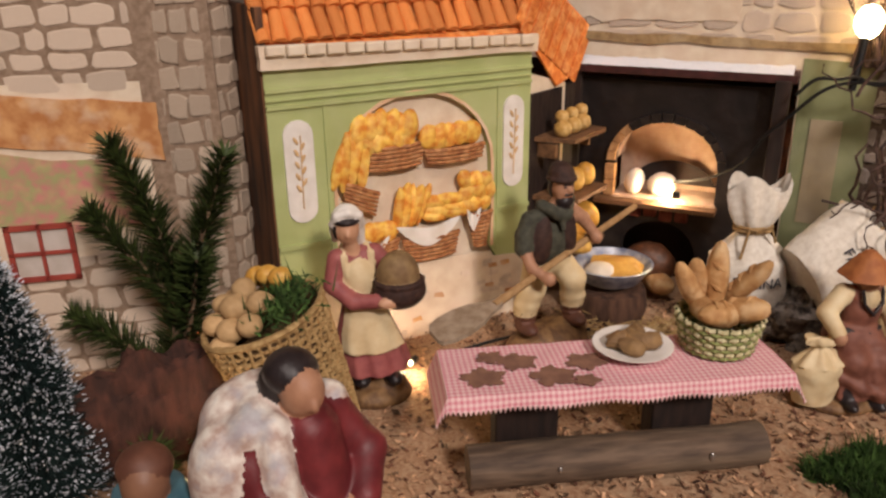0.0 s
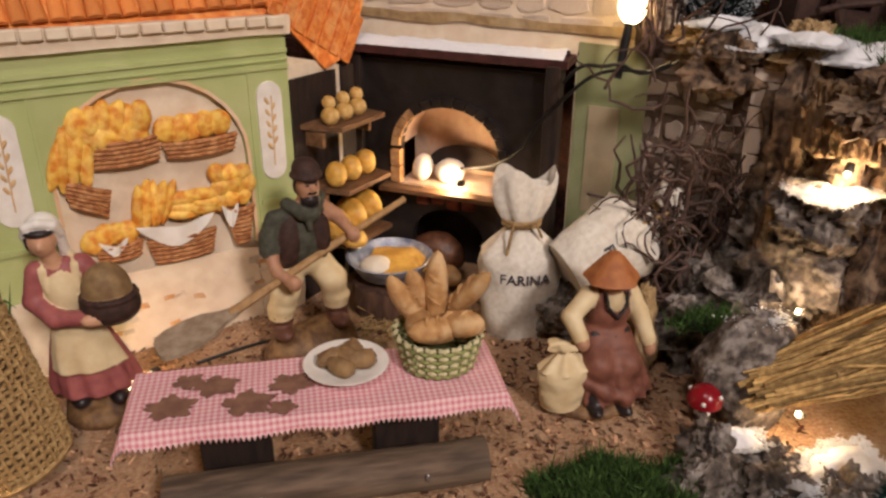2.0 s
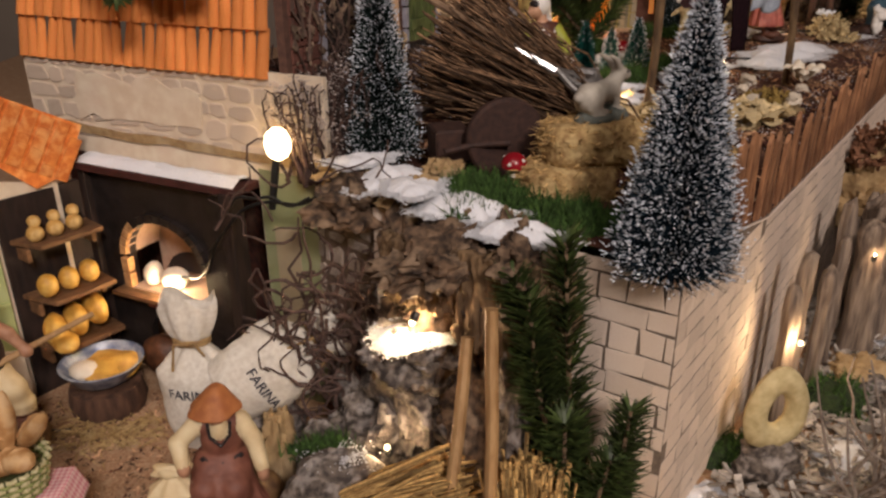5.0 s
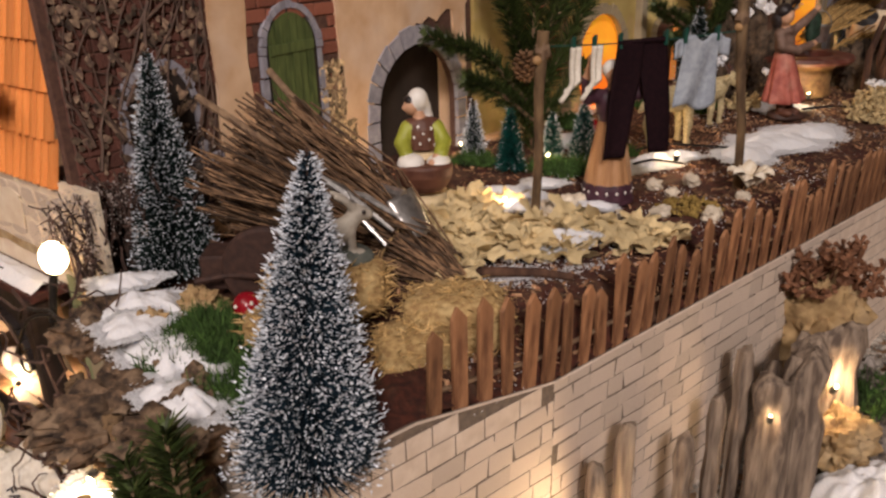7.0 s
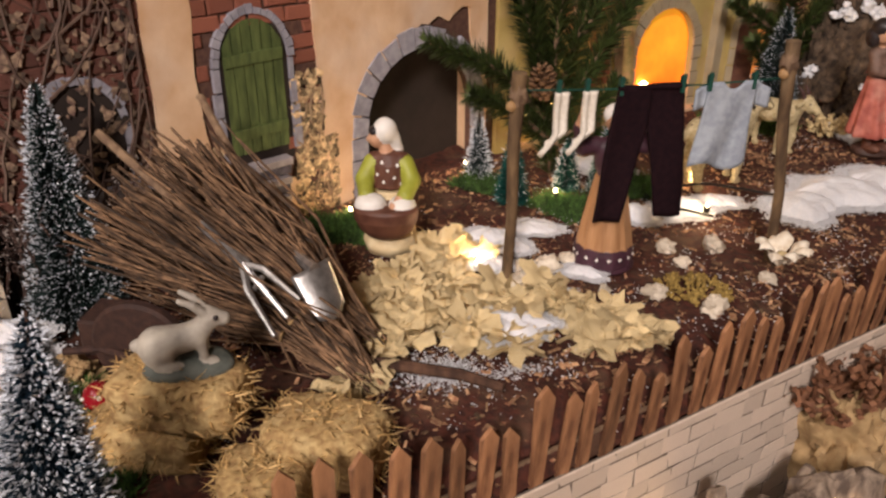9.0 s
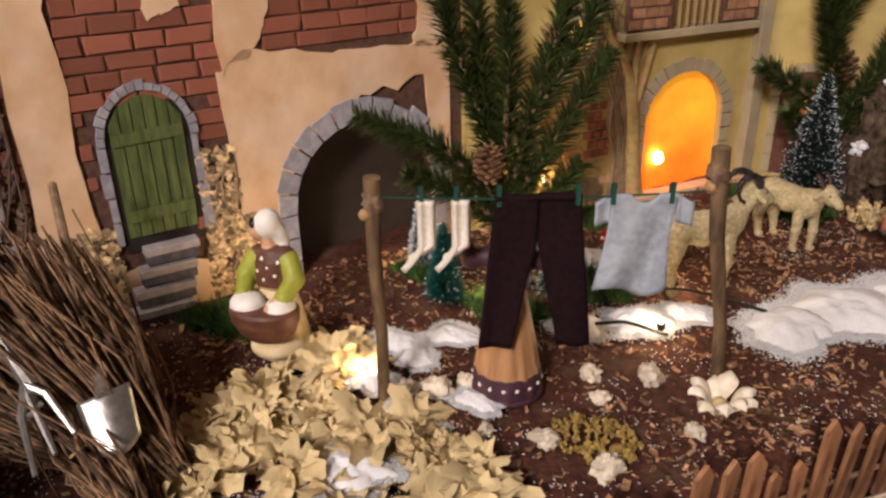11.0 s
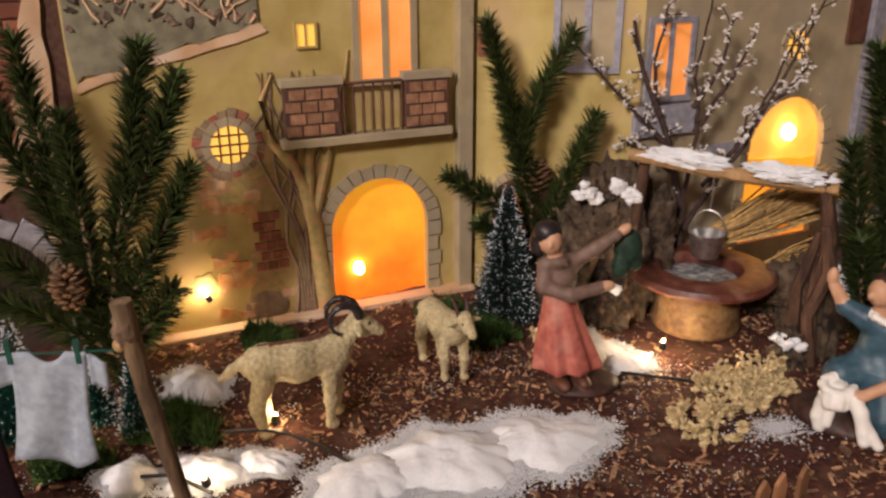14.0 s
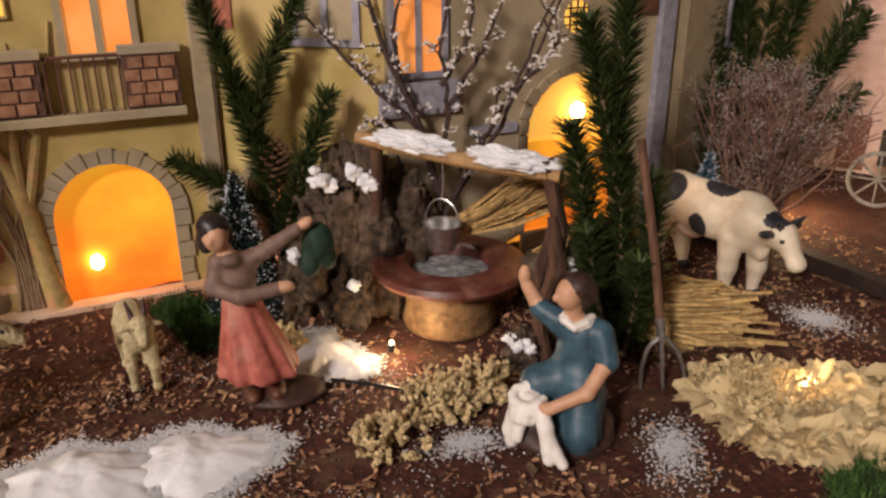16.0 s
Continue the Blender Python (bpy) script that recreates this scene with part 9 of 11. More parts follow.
snow((0.322, 0.456, 0.184), 0.018, 0.013, 0.006, 11.0, 20, "fake snow on the terrace rocks")
snow((0.352, 0.412, 0.182), 0.015, 0.016, 0.006, 12.0, 0, "fake snow on the terrace rocks")
moss((0.384, 0.425, 0.174), 0.018, 0.022, 0.006, 1500, 33)
moss((0.415, 0.640, 0.172), 0.034, 0.016, 0.008, 2400, 34, "green moss at the foot of the brick house")
moss((0.425, 0.652, 0.173), 0.020, 0.012, 0.008, 1200, 35, "green moss round a small lamp")
moss((0.482, 0.752, 0.173), 0.018, 0.010, 0.007, 1000, 36, "green moss round the little firs")
moss((0.556, 0.732, 0.173), 0.026, 0.016, 0.009, 1800, 37, "green moss behind the washing line")


def picket_fence():
    t = thing("picket_fence", "low fence of pointed reddish-brown wooden pickets", "fence", at(0, 0, 0), TURN)
    o = [(-0.0037, 0), (0.0037, 0), (0.0034, 0.041), (0.0, 0.047), (-0.0035, 0.042)]
    meshes = []
    for k in range(5):
        j = rng.normal(0, 0.0005, (5, 2))
        b = wslab(Build(), [(x + dx, z + dz) for (x, z), (dx, dz) in zip(o[::-1], j)], -0.0011, 0.0011)
        meshes.append(b.mesh("picket", PICKET, False))
    u = 0.606
    while u < 1.26:
        v = -0.1892 - 0.0536 * (u - 0.543) - 0.40 * max(0, u - 1.25)
        ob = new("picket", meshes[int(rng.integers(5))])
        ob.parent = t
        sc = rng.uniform(0.85, 1.12)
        ob.matrix_local = Matrix.LocRotScale((u, v, 0.166 - 0.017 * max(0.0, min(1.0, (u - 0.60) / 0.08))), Euler((rng.normal(0.02, 0.03), rng.normal(0.03, 0.028), rng.normal(0, 0.12))), (sc, 1, sc * rng.uniform(0.92, 1.1)))
        u += rng.uniform(0.0125, 0.0155)
    line = [(q, -0.1872 - 0.0536 * (q - 0.543) - 0.40 * max(0, q - 1.25), 0.176 - 0.012 * max(0.0, min(1.0, (q - 0.60) / 0.08))) for q in np.linspace(0.605, 1.26, 40)]
    part("rail", Build().tube(line, 0.0012, 0, 6), BARKL, t)


picket_fence()


def snow_dust():
    """Loose flakes blown over the soil and the leaves."""
    g = np.random.default_rng(55)
    n = 9000
    u, v = g.uniform(0.62, 1.32, n), g.uniform(-0.20, 0.04, n)
    keep = np.array([fbm(a, b_, 3, 18) for a, b_ in zip(u, v)]) > 0.12
    u, v = u[keep], v[keep]
    p = np.outer(u, E_U) + np.outer(v, E_V)
    b = Build().chips(np.c_[p, np.full(len(u), TZ + 0.0008) - 0.018 * np.exp(-((v + 0.19 + 0.05 * (u - 0.54)) / 0.014) ** 2)], g.uniform(0.0004, 0.0012, len(u)), thick=0.7)
    solid("snow_dust", "loose flakes of fake snow scattered over the soil", "snow", b, SNOW, kind="stuff", smooth=False)


snow_dust()


def kneeling_dough_woman(c):
    c.robe([(0, 0, 0, 17.5, 17), (5, 0, 0, 19, 18), (10, 0, 0, 18, 17), (26, 0, 1, 14.5, 14), (44, 0, 1, 10.5, 10)], 0, 0.035, 7, 0.3)
    c.ell((0, -10, 7), (15, 12, 8), 0, 3)
    c.ell((0, 1, 57), (11.8, 9.6, 14), 1, 2).bone((-9, 1, 64), (9, 1, 64), 5.6, 5.6, 1, 3)
    c.robe([(46, 0, 1.5, 13.5, 11), (52, 0, 1.5, 13.4, 11), (62, 0, 1, 12, 9.5), (69, 0, 1, 7, 6)], 1, 0.03, 9, 0, 1.0)
    for sx in (-1, 1):
        c.limb([(sx * 11, 0, 62), (sx * 16, -5, 52), (sx * 13, -15, 45)], 6.2, 5.4, 2, 1.5)
        c.limb([(sx * 12.5, -15, 45), (sx * 8, -20, 41)], 3.8, 3.4, 3).ell((sx * 7, -21.5, 40), (4, 4, 3), 3)
    c.robe([(17, 0, -16, 13, 9.5), (22, 0, -16.5, 18, 13), (30, 0, -17, 21.5, 15.5), (37, 0, -17, 22, 16), (39, 0, -17, 20.5, 14.5)], 5, 0.0, 5, 0, 0.6)
    c.ell((-10, -18, 40), (10.5, 10, 6.8), 4, 0.6).ell((11, -17, 39.5), (9, 9.5, 5.6), 4, 0.6)
    c.bone((-1, 1, 68), (-3, 2, 75), 4.6, 4.2, 3).ell((-7, 2, 79), (6.4, 6.0, 7.4), 3, 0.8).ell((-13.2, 1, 78), (1.6, 1.3, 2.0), 3)
    c.ell((-8.5, 1.6, 84), (4.4, 5.6, 3.4), 6, 0.5).ell((-2.4, 3.4, 83), (8.2, 8.4, 9.2), 4, 0.5).limb([(2, 5, 78), (5, 6, 70), (5, 6.5, 64)], 5.6, 2.2, 4, 1.5)
    for k in range(26):
        a, z = k * 2.4, 49 + 0.62 * k
        rr = np.interp(z, [46, 52, 62, 69], [13.7, 13.6, 12.2, 7.2])
        c.ell((rr * math.sin(a), 1.3 + 0.82 * rr * math.cos(a), z), (1.0, 1.0, 1.0), 4, 0.3)


figure("kneading_woman_figurine", "painted kneeling woman figurine in white hood kneading dough in a tub", (0.459, 0.634, TZ), 14, kneeling_dough_woman, [CREAM, BROWNP, LIME, SKIN, WHITEP, BROWNP, HAIR], size=0.93)


def washing_woman(c):
    c.ell((0, 0, 4), (19.5, 18, 6), 1, 1)
    c.robe([(6, 0, 0, 18.5, 18), (14, 0, 0, 18.2, 17.8), (18, 0, 0, 17.6, 17)], 1, 0.03, 9, 0, 0.6)
    c.robe([(17.5, 0, 0, 17.2, 16.8), (34, 0, 0, 14.4, 14), (52, 0, 0, 11, 10.6), (62, 0, 0, 9, 8.6)], 0, 0.025, 12, 0, 0.6, even=True)
    c.ell((0, 0, 72), (11, 9, 13.5), 1, 1.5).bone((-10, 0, 80), (10, 0, 80), 5, 5, 1, 3)
    c.limb([(-11, 0, 81), (-19, -3, 80), (-22, -6, 93)], 5.0, 3.8, 1, 1.5).limb([(-22, -6, 92), (-20, -9, 104)], 3.2, 2.8, 2).ell((-19.5, -10, 108), (3, 3, 4), 2)
    c.limb([(11, 0, 81), (19, -3, 81), (21, -6, 94)], 5.0, 3.8, 1, 1.5).limb([(21, -6, 93), (19, -9, 104)], 3.2, 2.8, 2).ell((18.5, -10, 108), (3, 3, 4), 2)
    c.bone((0, 0, 84), (0, -1, 90), 4, 3.8, 2).ell((0, -1.5, 95), (6.0, 6.5, 7.4), 2, 0.8).ell((0, 1.2, 98.5), (7.4, 7.2, 6.8), 3, 0.6).ell((0, -7.8, 94), (1.3, 1.6, 2), 2)
    for k in range(16):
        a = 2 * math.pi * k / 16
        c.ell((18.3 * math.cos(a), 17.8 * math.sin(a), 12.5), (1.0, 1.0, 1.0), 3, 0.3)


figure("washing_woman_figurine", "painted woman figurine in striped skirt reaching to the washing line", (0.592, 0.660, TZ - 0.004), 20, washing_woman, [PEACH, PLUM, SKIN, WHITEP])


# washing line
def washing_line():
    p1, p2 = np.array((0.541, 0.618)), np.array((0.692, 0.703))
    g = np.random.default_rng(9)
    for p, top, off in ((p1, 0.300, (0.004, -0.004)), (p2, 0.311, (-0.012, -0.012))):
        t = thing("line_post", "rough branch post of the washing line", "post", (*p, TZ - 0.006), group="washing line posts")
        h = top - TZ + 0.006
        part("stick", Build().tube([(0, 0, 0), (off[0] * 0.3 + 0.001, off[1] * 0.3, h * 0.35), (off[0] * 0.7 - 0.001, off[1] * 0.7, h * 0.7), (*off, h)], [0.0034, 0.0032, 0.0036, 0.0042], 0, 10), BARKB, t)
        part("knot", Build().ball((off[0], off[1], h - 0.012), (0.0050, 0.0046, 0.0060), rough=0.4, scale=3), BARKL, t)
        part("cut_end", Build().ball((off[0] * 0.9 - 0.003, off[1] * 0.9 - 0.003, h - 0.018), (0.0030, 0.0028, 0.0030)), HANDLE, t)
    a, c = np.array((0.545, 0.614, 0.2905)), np.array((0.682, 0.693, 0.2905))
    d = c - a
    ang = math.degrees(math.atan2(d[1], d[0]))
    line = Build().tube([a + d * s - (0, 0, 0.0022 * math.sin(math.pi * s)) for s in np.linspace(0, 1, 15)], 0.0005, 0, 5)
    solid("washing_line", "thin dark green cord between two posts", "cord", line, PEG)

    def hang(name, label, category, x, fn, material, nu=14, nv=18, depth=0.0012):
        """x: distance along the cord."""
        p = a + d / np.linalg.norm(d) * x
        ob = solid(name, label, category, Build().grid(fn, nu, nv), material, (p[0], p[1], 0.2885), ang)
        md = ob.modifiers.new("thickness", "SOLIDIFY")
        md.thickness = depth
        return ob

    def peg(x):
        p = a + d / np.linalg.norm(d) * x
        solid("clothes_peg", "tiny dark green clothes peg on the cord", "peg", Build().box((0, 0, 0), (0.0022, 0.0034, 0.0090)).box((0, -0.0012, 0.0045), (0.0024, 0.0012, 0.003)), PEG, (p[0], p[1], 0.2895), ang, "clothes pegs")

    def sock(s, t):
        x, z = (s - 0.5) * 0.0088, -0.037 * t
        if t > 0.62:
            k = (t - 0.62) / 0.38
            x -= 0.0085 * k ** 1.2
            z += 0.006 * k * (0.5 + s)
        return (x, 0.0022 * math.sin(math.pi * s) - 0.001 + 0.001 * math.sin(5 * t), z)

    for x in (0.024, 0.040):
        hang("sock", "white cotton sock pegged to the cord", "sock", x, sock, LINEN, 10, 18, 0.003)
        peg(x - 0.002)
    # trousers: waist and two legs in one cloth
    p = a + d / np.linalg.norm(d) * 0.0755
    L = 0.081
    t = thing("trousers", "dark plum cloth trousers pegged to the cord", "trousers", (p[0], p[1], 0.2905), ang)
    for sg in (-1, 1):
        def leg(s, t, sg=sg):
            q = s if sg > 0 else 1 - s
            inner = max(0.0, t - 0.30) * 0.0165
            outer = 0.0195 + 0.0080 * t
            return (sg * (inner + (outer - inner) * q), 0.0014 * math.sin(5 * q + 1.5 * sg) * t + 0.0010 * math.sin(6 * t + sg), -L * t)

        ob = part("leg", Build().grid(leg, 12, 22), TROUS, t)
        md = ob.modifiers.new("thickness", "SOLIDIFY")
        md.thickness, md.offset = 0.0016, 0
    part("waistband", Build().tube([(x, 0.0006 * math.sin(400 * x) - 0.0004, -0.0016) for x in np.linspace(-0.0197, 0.0197, 12)], 0.0016, 0, 8), TROUS, t)
    peg(0.0575)
    peg(0.0935)
    # shirt: body and two short sleeves
    p = a + d / np.linalg.norm(d) * 0.124
    b = Build()

    def body(s, t):
        w = 0.0150 - 0.0012 * math.sin(math.pi * t) + 0.0020 * t
        neck = 0.0045 * max(0.0, 1 - ((s - 0.5) / 0.22) ** 2) * (1 - t)
        return (-w + 2 * w * s - 0.004 * t, 0.0024 * math.sin(9 * s + 3 * t) * t, -0.050 * t - neck + 0.003 * math.sin(7 * s) * t)

    b.grid(body, 18, 18)
    for sg in (-1, 1):
        b.grid(lambda s, t, sg=sg: (sg * (0.0145 + 0.0078 * s), 0.001 * math.sin(5 * s), -0.001 - 0.0035 * s - (0.0135 - 0.002 * s) * t), 6, 6)
    ob = solid("shirt", "grey-blue cotton shirt pegged to the cord", "shirt", b, DENIM, (p[0], p[1], 0.2900), ang)
    md = ob.modifiers.new("thickness", "SOLIDIFY")
    md.thickness = 0.0014
    peg(0.1095)
    peg(0.1360)


washing_line()


# dried leaves, pebbles and tufts
def leaf_meshes():
    out = []
    for k in range(7):
        g = np.random.default_rng(100 + k)
        ph = g.uniform(0, 6, 6)

        def p(s, t):
            a = 2 * math.pi * s
            r = t * (0.72 + 0.20 * math.sin(3 * a + ph[0]) + 0.15 * math.sin(7 * a + ph[1]) + 0.10 * math.sin(16 * a + ph[2]))
            x, y = r * math.cos(a), r * math.sin(a)
            z = 0.13 * fbm(x + k, y, ph[3], 1.8) + 0.15 * t ** 3 * math.sin(5 * a + ph[4]) + 0.08 * t * t * math.sin(2 * a + ph[5])
            return (x, y, z)

        out.append(Build().grid(p, 46, 7).mesh("leaf", LEAF))
    return out


LEAVES = leaf_meshes()


def leaf_pile(label, spots, seed, group=""):
    g = np.random.default_rng(seed)
    t = thing("dried_leaf_pile", label, "leaves", (0, 0, 0))
    for x, y, rx, ry, n, z in spots:
        for k in range(n):
            ob = new("leaf", LEAVES[int(g.integers(7))])
            ob.parent = t
            a, q = g.uniform(0, 6.3), math.sqrt(g.random())
            s = g.uniform(0.010, 0.0215)
            ob.matrix_local = Matrix.LocRotScale((x + rx * q * math.cos(a), y + ry * q * math.sin(a), z + 0.0035 + 0.007 * g.random() * (1 - q)), Euler((g.normal(0, 0.35), g.normal(0, 0.35), g.uniform(0, 6.3))), (s, s, s))


leaf_pile("heap of curled dried yellow leaves on the soil", ((0.500, 0.575, 0.034, 0.036, 48, TZ), (0.490, 0.535, 0.024, 0.026, 20, TZ), (0.545, 0.562, 0.032, 0.024, 26, TZ), (0.560, 0.590, 0.026, 0.020, 16, TZ), (0.606, 0.578, 0.032, 0.018, 20, TZ), (0.500, 0.632, 0.018, 0.018, 10, TZ), (0.498, 0.486, 0.016, 0.012, 7, TZ)), 1)
leaf_pile("broad drift of curled dried yellow leaves", ((1.040, 1.048, 0.052, 0.034, 80, TZ), (1.085, 1.085, 0.045, 0.035, 46, TZ)), 2)
lichen((0.585, 0.590, TZ), 0.034, 0.020, 0.010, 60, 61)
lichen((0.649, 0.640, TZ - 0.001), 0.022, 0.016, 0.009, 60, 62, "tangled tuft of yellowish dry moss", "dry_moss_tuft", mat("ochre_moss", (0.36, 0.25, 0.07), (0.22, 0.14, 0.035), 0.004, 0.9, 0.4, island=0.3), 0.0007)
lichen((0.862, 0.935, TZ), 0.022, 0.022, 0.014, 52, 63)
lichen((0.868, 0.975, TZ), 0.022, 0.018, 0.020, 60, 64)
lichen((0.884, 0.998, TZ), 0.014, 0.012, 0.022, 36, 68)
lichen((0.745, 0.985, TZ), 0.016, 0.012, 0.018, 40, 65)
lichen((1.030, 1.062, TZ), 0.040, 0.022, 0.026, 110, 66)
for k, (x, y, r) in enumerate(((0.628, 0.627, 0.0062), (0.661, 0.622, 0.0078), (0.657, 0.702, 0.0076), (0.628, 0.690, 0.0062), (0.562, 0.638, 0.0082), (0.552, 0.612, 0.0075), (0.548, 0.630, 0.0062), (0.572, 0.652, 0.0050), (0.640, 0.672, 0.0050), (0.600, 0.620, 0.0042), (0.690, 0.668, 0.0050))):
    boulder((x, y, TZ + r * 0.30), (r * 1.15, r * 0.9, r * 0.8), PEBBLE, 120 + k, 50 * k, "pebble", "angular cream-white stone chip on the soil", 0.42, 1.5, 22, 20)


def paper_flower():
    t = thing("cream_flower", "cream dried flower at the foot of the post", "flower", (0.697, 0.684, TZ))
    for k in range(9):
        a = 2 * math.pi * k / 9 + rng.normal(0, 0.15)
        b = Build().grid(lambda s, q: ((0.004 + 0.013 * q) * math.cos(a) - 0.0065 * (s - 0.5) * math.sin(math.pi * q) * 1.6 * math.sin(a), (0.004 + 0.013 * q) * math.sin(a) + 0.0065 * (s - 0.5) * math.sin(math.pi * q) * 1.6 * math.cos(a),
                                       0.004 + 0.010 * math.sin(2.2 * q) + 0.003 * math.cos(math.pi * (s - 0.5)) + 0.002 * (k % 3)), 6, 8)
        part("petal", b, PETAL, t)
    part("heart", Build().ball((0, 0, 0.009), (0.0042, 0.0042, 0.004), rough=0.2), LICHEN, t)


paper_flower()
for p, rx, ry, h, rz in (((0.515, 0.669, TZ), 0.016, 0.012, 0.006, 0), ((0.535, 0.660, TZ), 0.012, 0.010, 0.005, 0), ((0.540, 0.690, TZ), 0.018, 0.010, 0.006, 30), ((0.538, 0.515, TZ - 0.002), 0.026, 0.016, 0.003, 20), ((0.572, 0.600, TZ), 0.018, 0.012, 0.006, 0), ((0.560, 0.560, TZ + 0.004), 0.024, 0.014, 0.008, 40), ((0.568, 0.525, TZ - 0.004), 0.024, 0.010, 0.004, 50), ((0.470, 0.535, TZ), 0.012, 0.016, 0.006, 0), ((0.585, 0.640, TZ), 0.014, 0.010, 0.005, 0), ((0.528, 0.628, TZ + 0.002), 0.014, 0.010, 0.006, 0),
                         ((0.565, 0.822, TZ), 0.022, 0.016, 0.012, 0), ((0.634, 0.758, TZ), 0.024, 0.014, 0.012, 40), ((0.604, 0.735, TZ), 0.016, 0.014, 0.012, 10), ((0.655, 0.780, TZ), 0.018, 0.010, 0.008, 0)):
    snow(p, rx, ry, h, p[0] * 33 + p[1], rz)
snow((0.718, 0.794, TZ), 0.026, 0.032, 0.0101, 13.0, -20)
snow((0.744, 0.832, TZ), 0.044, 0.032, 0.0123, 14.0, 45)
snow((0.782, 0.872, TZ), 0.036, 0.024, 0.0101, 15.0, 45)

brush_tree((0.479, 0.760, TZ), 0.055, 0.012, NEEDLED, 0.6, n=1500, seed=21, label="tiny frosted bottle-brush fir by the archway")
brush_tree((0.514, 0.729, TZ), 0.054, 0.014, BRISTLE_T, 0.04, n=2600, seed=22, label="tiny teal bottle-brush fir by the archway", power=0.7)
brush_tree((0.547, 0.766, TZ), 0.042, 0.011, BRISTLE_T, 0.25, n=1600, seed=23, label="tiny teal bottle-brush fir with pale tips", power=0.7)
sprig((0, 0, 0), [[(0.528, 0.800, 0.172), (0.520, 0.792, 0.24), (0.512, 0.785, 0.31), (0.506, 0.780, 0.392)], [(0.524, 0.796, 0.21), (0.540, 0.800, 0.28), (0.556, 0.808, 0.34), (0.566, 0.812, 0.388)], [(0.545, 0.802, 0.285), (0.570, 0.812, 0.335), (0.582, 0.820, 0.372)],
                  [(0.528, 0.796, 0.215), (0.555, 0.808, 0.265), (0.582, 0.822, 0.320)], [(0.520, 0.793, 0.25), (0.500, 0.776, 0.32), (0.486, 0.766, 0.382)], [(0.526, 0.796, 0.215), (0.490, 0.768, 0.262), (0.445, 0.742, 0.283)],
                  [(0.530, 0.796, 0.20), (0.500, 0.770, 0.232), (0.476, 0.752, 0.245)], [(0.526, 0.790, 0.25), (0.530, 0.786, 0.31), (0.528, 0.786, 0.352)], [(0.532, 0.794, 0.20), (0.556, 0.800, 0.225), (0.572, 0.808, 0.250)]], 0.0125, 7600, seed=31, label="large cut fir branch before the houses")


def pine_cone(place, r, h, seed):
    t = thing("pine_cone", "brown open pine cone", "pine cone", place)
    b = Build()
    for k in range(46):
        z = h * (k + 0.5) / 46
        a = k * 2.4
        rr = r * math.sin(math.pi * (0.12 + 0.80 * z / h)) ** 0.7
        b.ball((rr * 0.7 * math.cos(a), rr * 0.7 * math.sin(a), z), (rr * 0.42, rr * 0.30, 0.0014), 0, 8, 6, turn=rot(0, -28, math.degrees(a)))
    part("cone_body", b, PINEC, t)


pine_cone((0.522, 0.776, 0.240), 0.011, 0.026, 1)
pine_cone((0.700, 1.050, 0.262), 0.013, 0.030, 2)

# ---- terrace, the sheep and the well ----
def sheep(c, horns):
    c.ell((-4, 0, 44), (31, 11, 11.5), 0, 3).ell((-22, 0, 44.5), (12, 10.6, 11.5), 0, 4).ell((16, 0, 44), (11, 10, 13), 0, 4)
    c.ell((-3, -5, 42), (9, 6.5, 10), 0, 4).ell((6, 6, 43), (9, 6, 10), 0, 4)
    if horns:
        c.limb([(16, 0, 57.4), (-4, 0, 55.4), (-24, 0, 55.2), (-34, 0, 48)], 1.5, 1.3, 2, 1.0)
    up = 0 if horns else -4
    c.bone((18, 0, 48), (31, 0, 61 + up), 8.8, 5.8, 0, 4).bone((33, 0, 64 + up), (45, 0, 56 + up), 6.2, 3.6, 0, 2).ell((37, 0, 57 + up), (5, 3.6, 4.4), 0, 2)
    for s_ in (-1, 1):
        c.limb([(16 + 2 * s_, s_ * 6.5, 36), (17 + 3 * s_, s_ * 7.2, 19), (16 + 3 * s_, s_ * 7.2, 4)], 5.0, 2.6, 0, 2).ell((17 + 3 * s_, s_ * 7.2, 2.5), (4.2, 3.2, 3), 0)
        c.limb([(-21 + 2 * s_, s_ * 6.5, 38), (-26 + 2 * s_, s_ * 7.4, 21), (-23 + 2 * s_, s_ * 7.4, 4)], 6.6, 2.6, 0, 2).ell((-22 + 2 * s_, s_ * 7.4, 2.5), (4.2, 3.2, 3), 0)
        c.ell((31.5, s_ * 9.5, 62 + up), (2.4, 6.0, 2.0), 0, 1, (s_ * -18, 0, 0))
        c.ell((38.5, s_ * 4.6, 63 + up), (1.1, 0.8, 1.1), 1, 0.3)
        if horns:
            c.limb([(24.5 + 8.6 * math.cos(a), s_ * (4 + 0.9 * a), 67.5 + 8.6 * math.sin(a)) for a in np.linspace(0.1, 4.2, 12)], 2.7, 1.0, 1, 0.6)
        else:
            c.limb([(31, s_ * 3.6, 67 + up), (28, s_ * 5, 74 + up), (24, s_ * 6, 78 + up)], 2.2, 0.9, 1, 0.6)
    c.limb([(-33, 0, 47), (-40, 0, 43), (-46, 0, 38)], 3.4, 1.8, 0, 2)


figure("ram_figurine", "cream painted ram figurine with dark curled horns", (0.653, 0.824, TZ - 0.001), 46, lambda c: sheep(c, True), [SHEEPM, HAIR, BROWNP], 0.75, 1.0, 0.55, 2.6)
figure("goat_figurine", "cream painted goat figurine with short dark horns", (0.693, 0.920, TZ - 0.001), -33, lambda c: sheep(c, False), [SHEEPM, HAIRB], 0.75, 0.82, 0.5, 2.6)


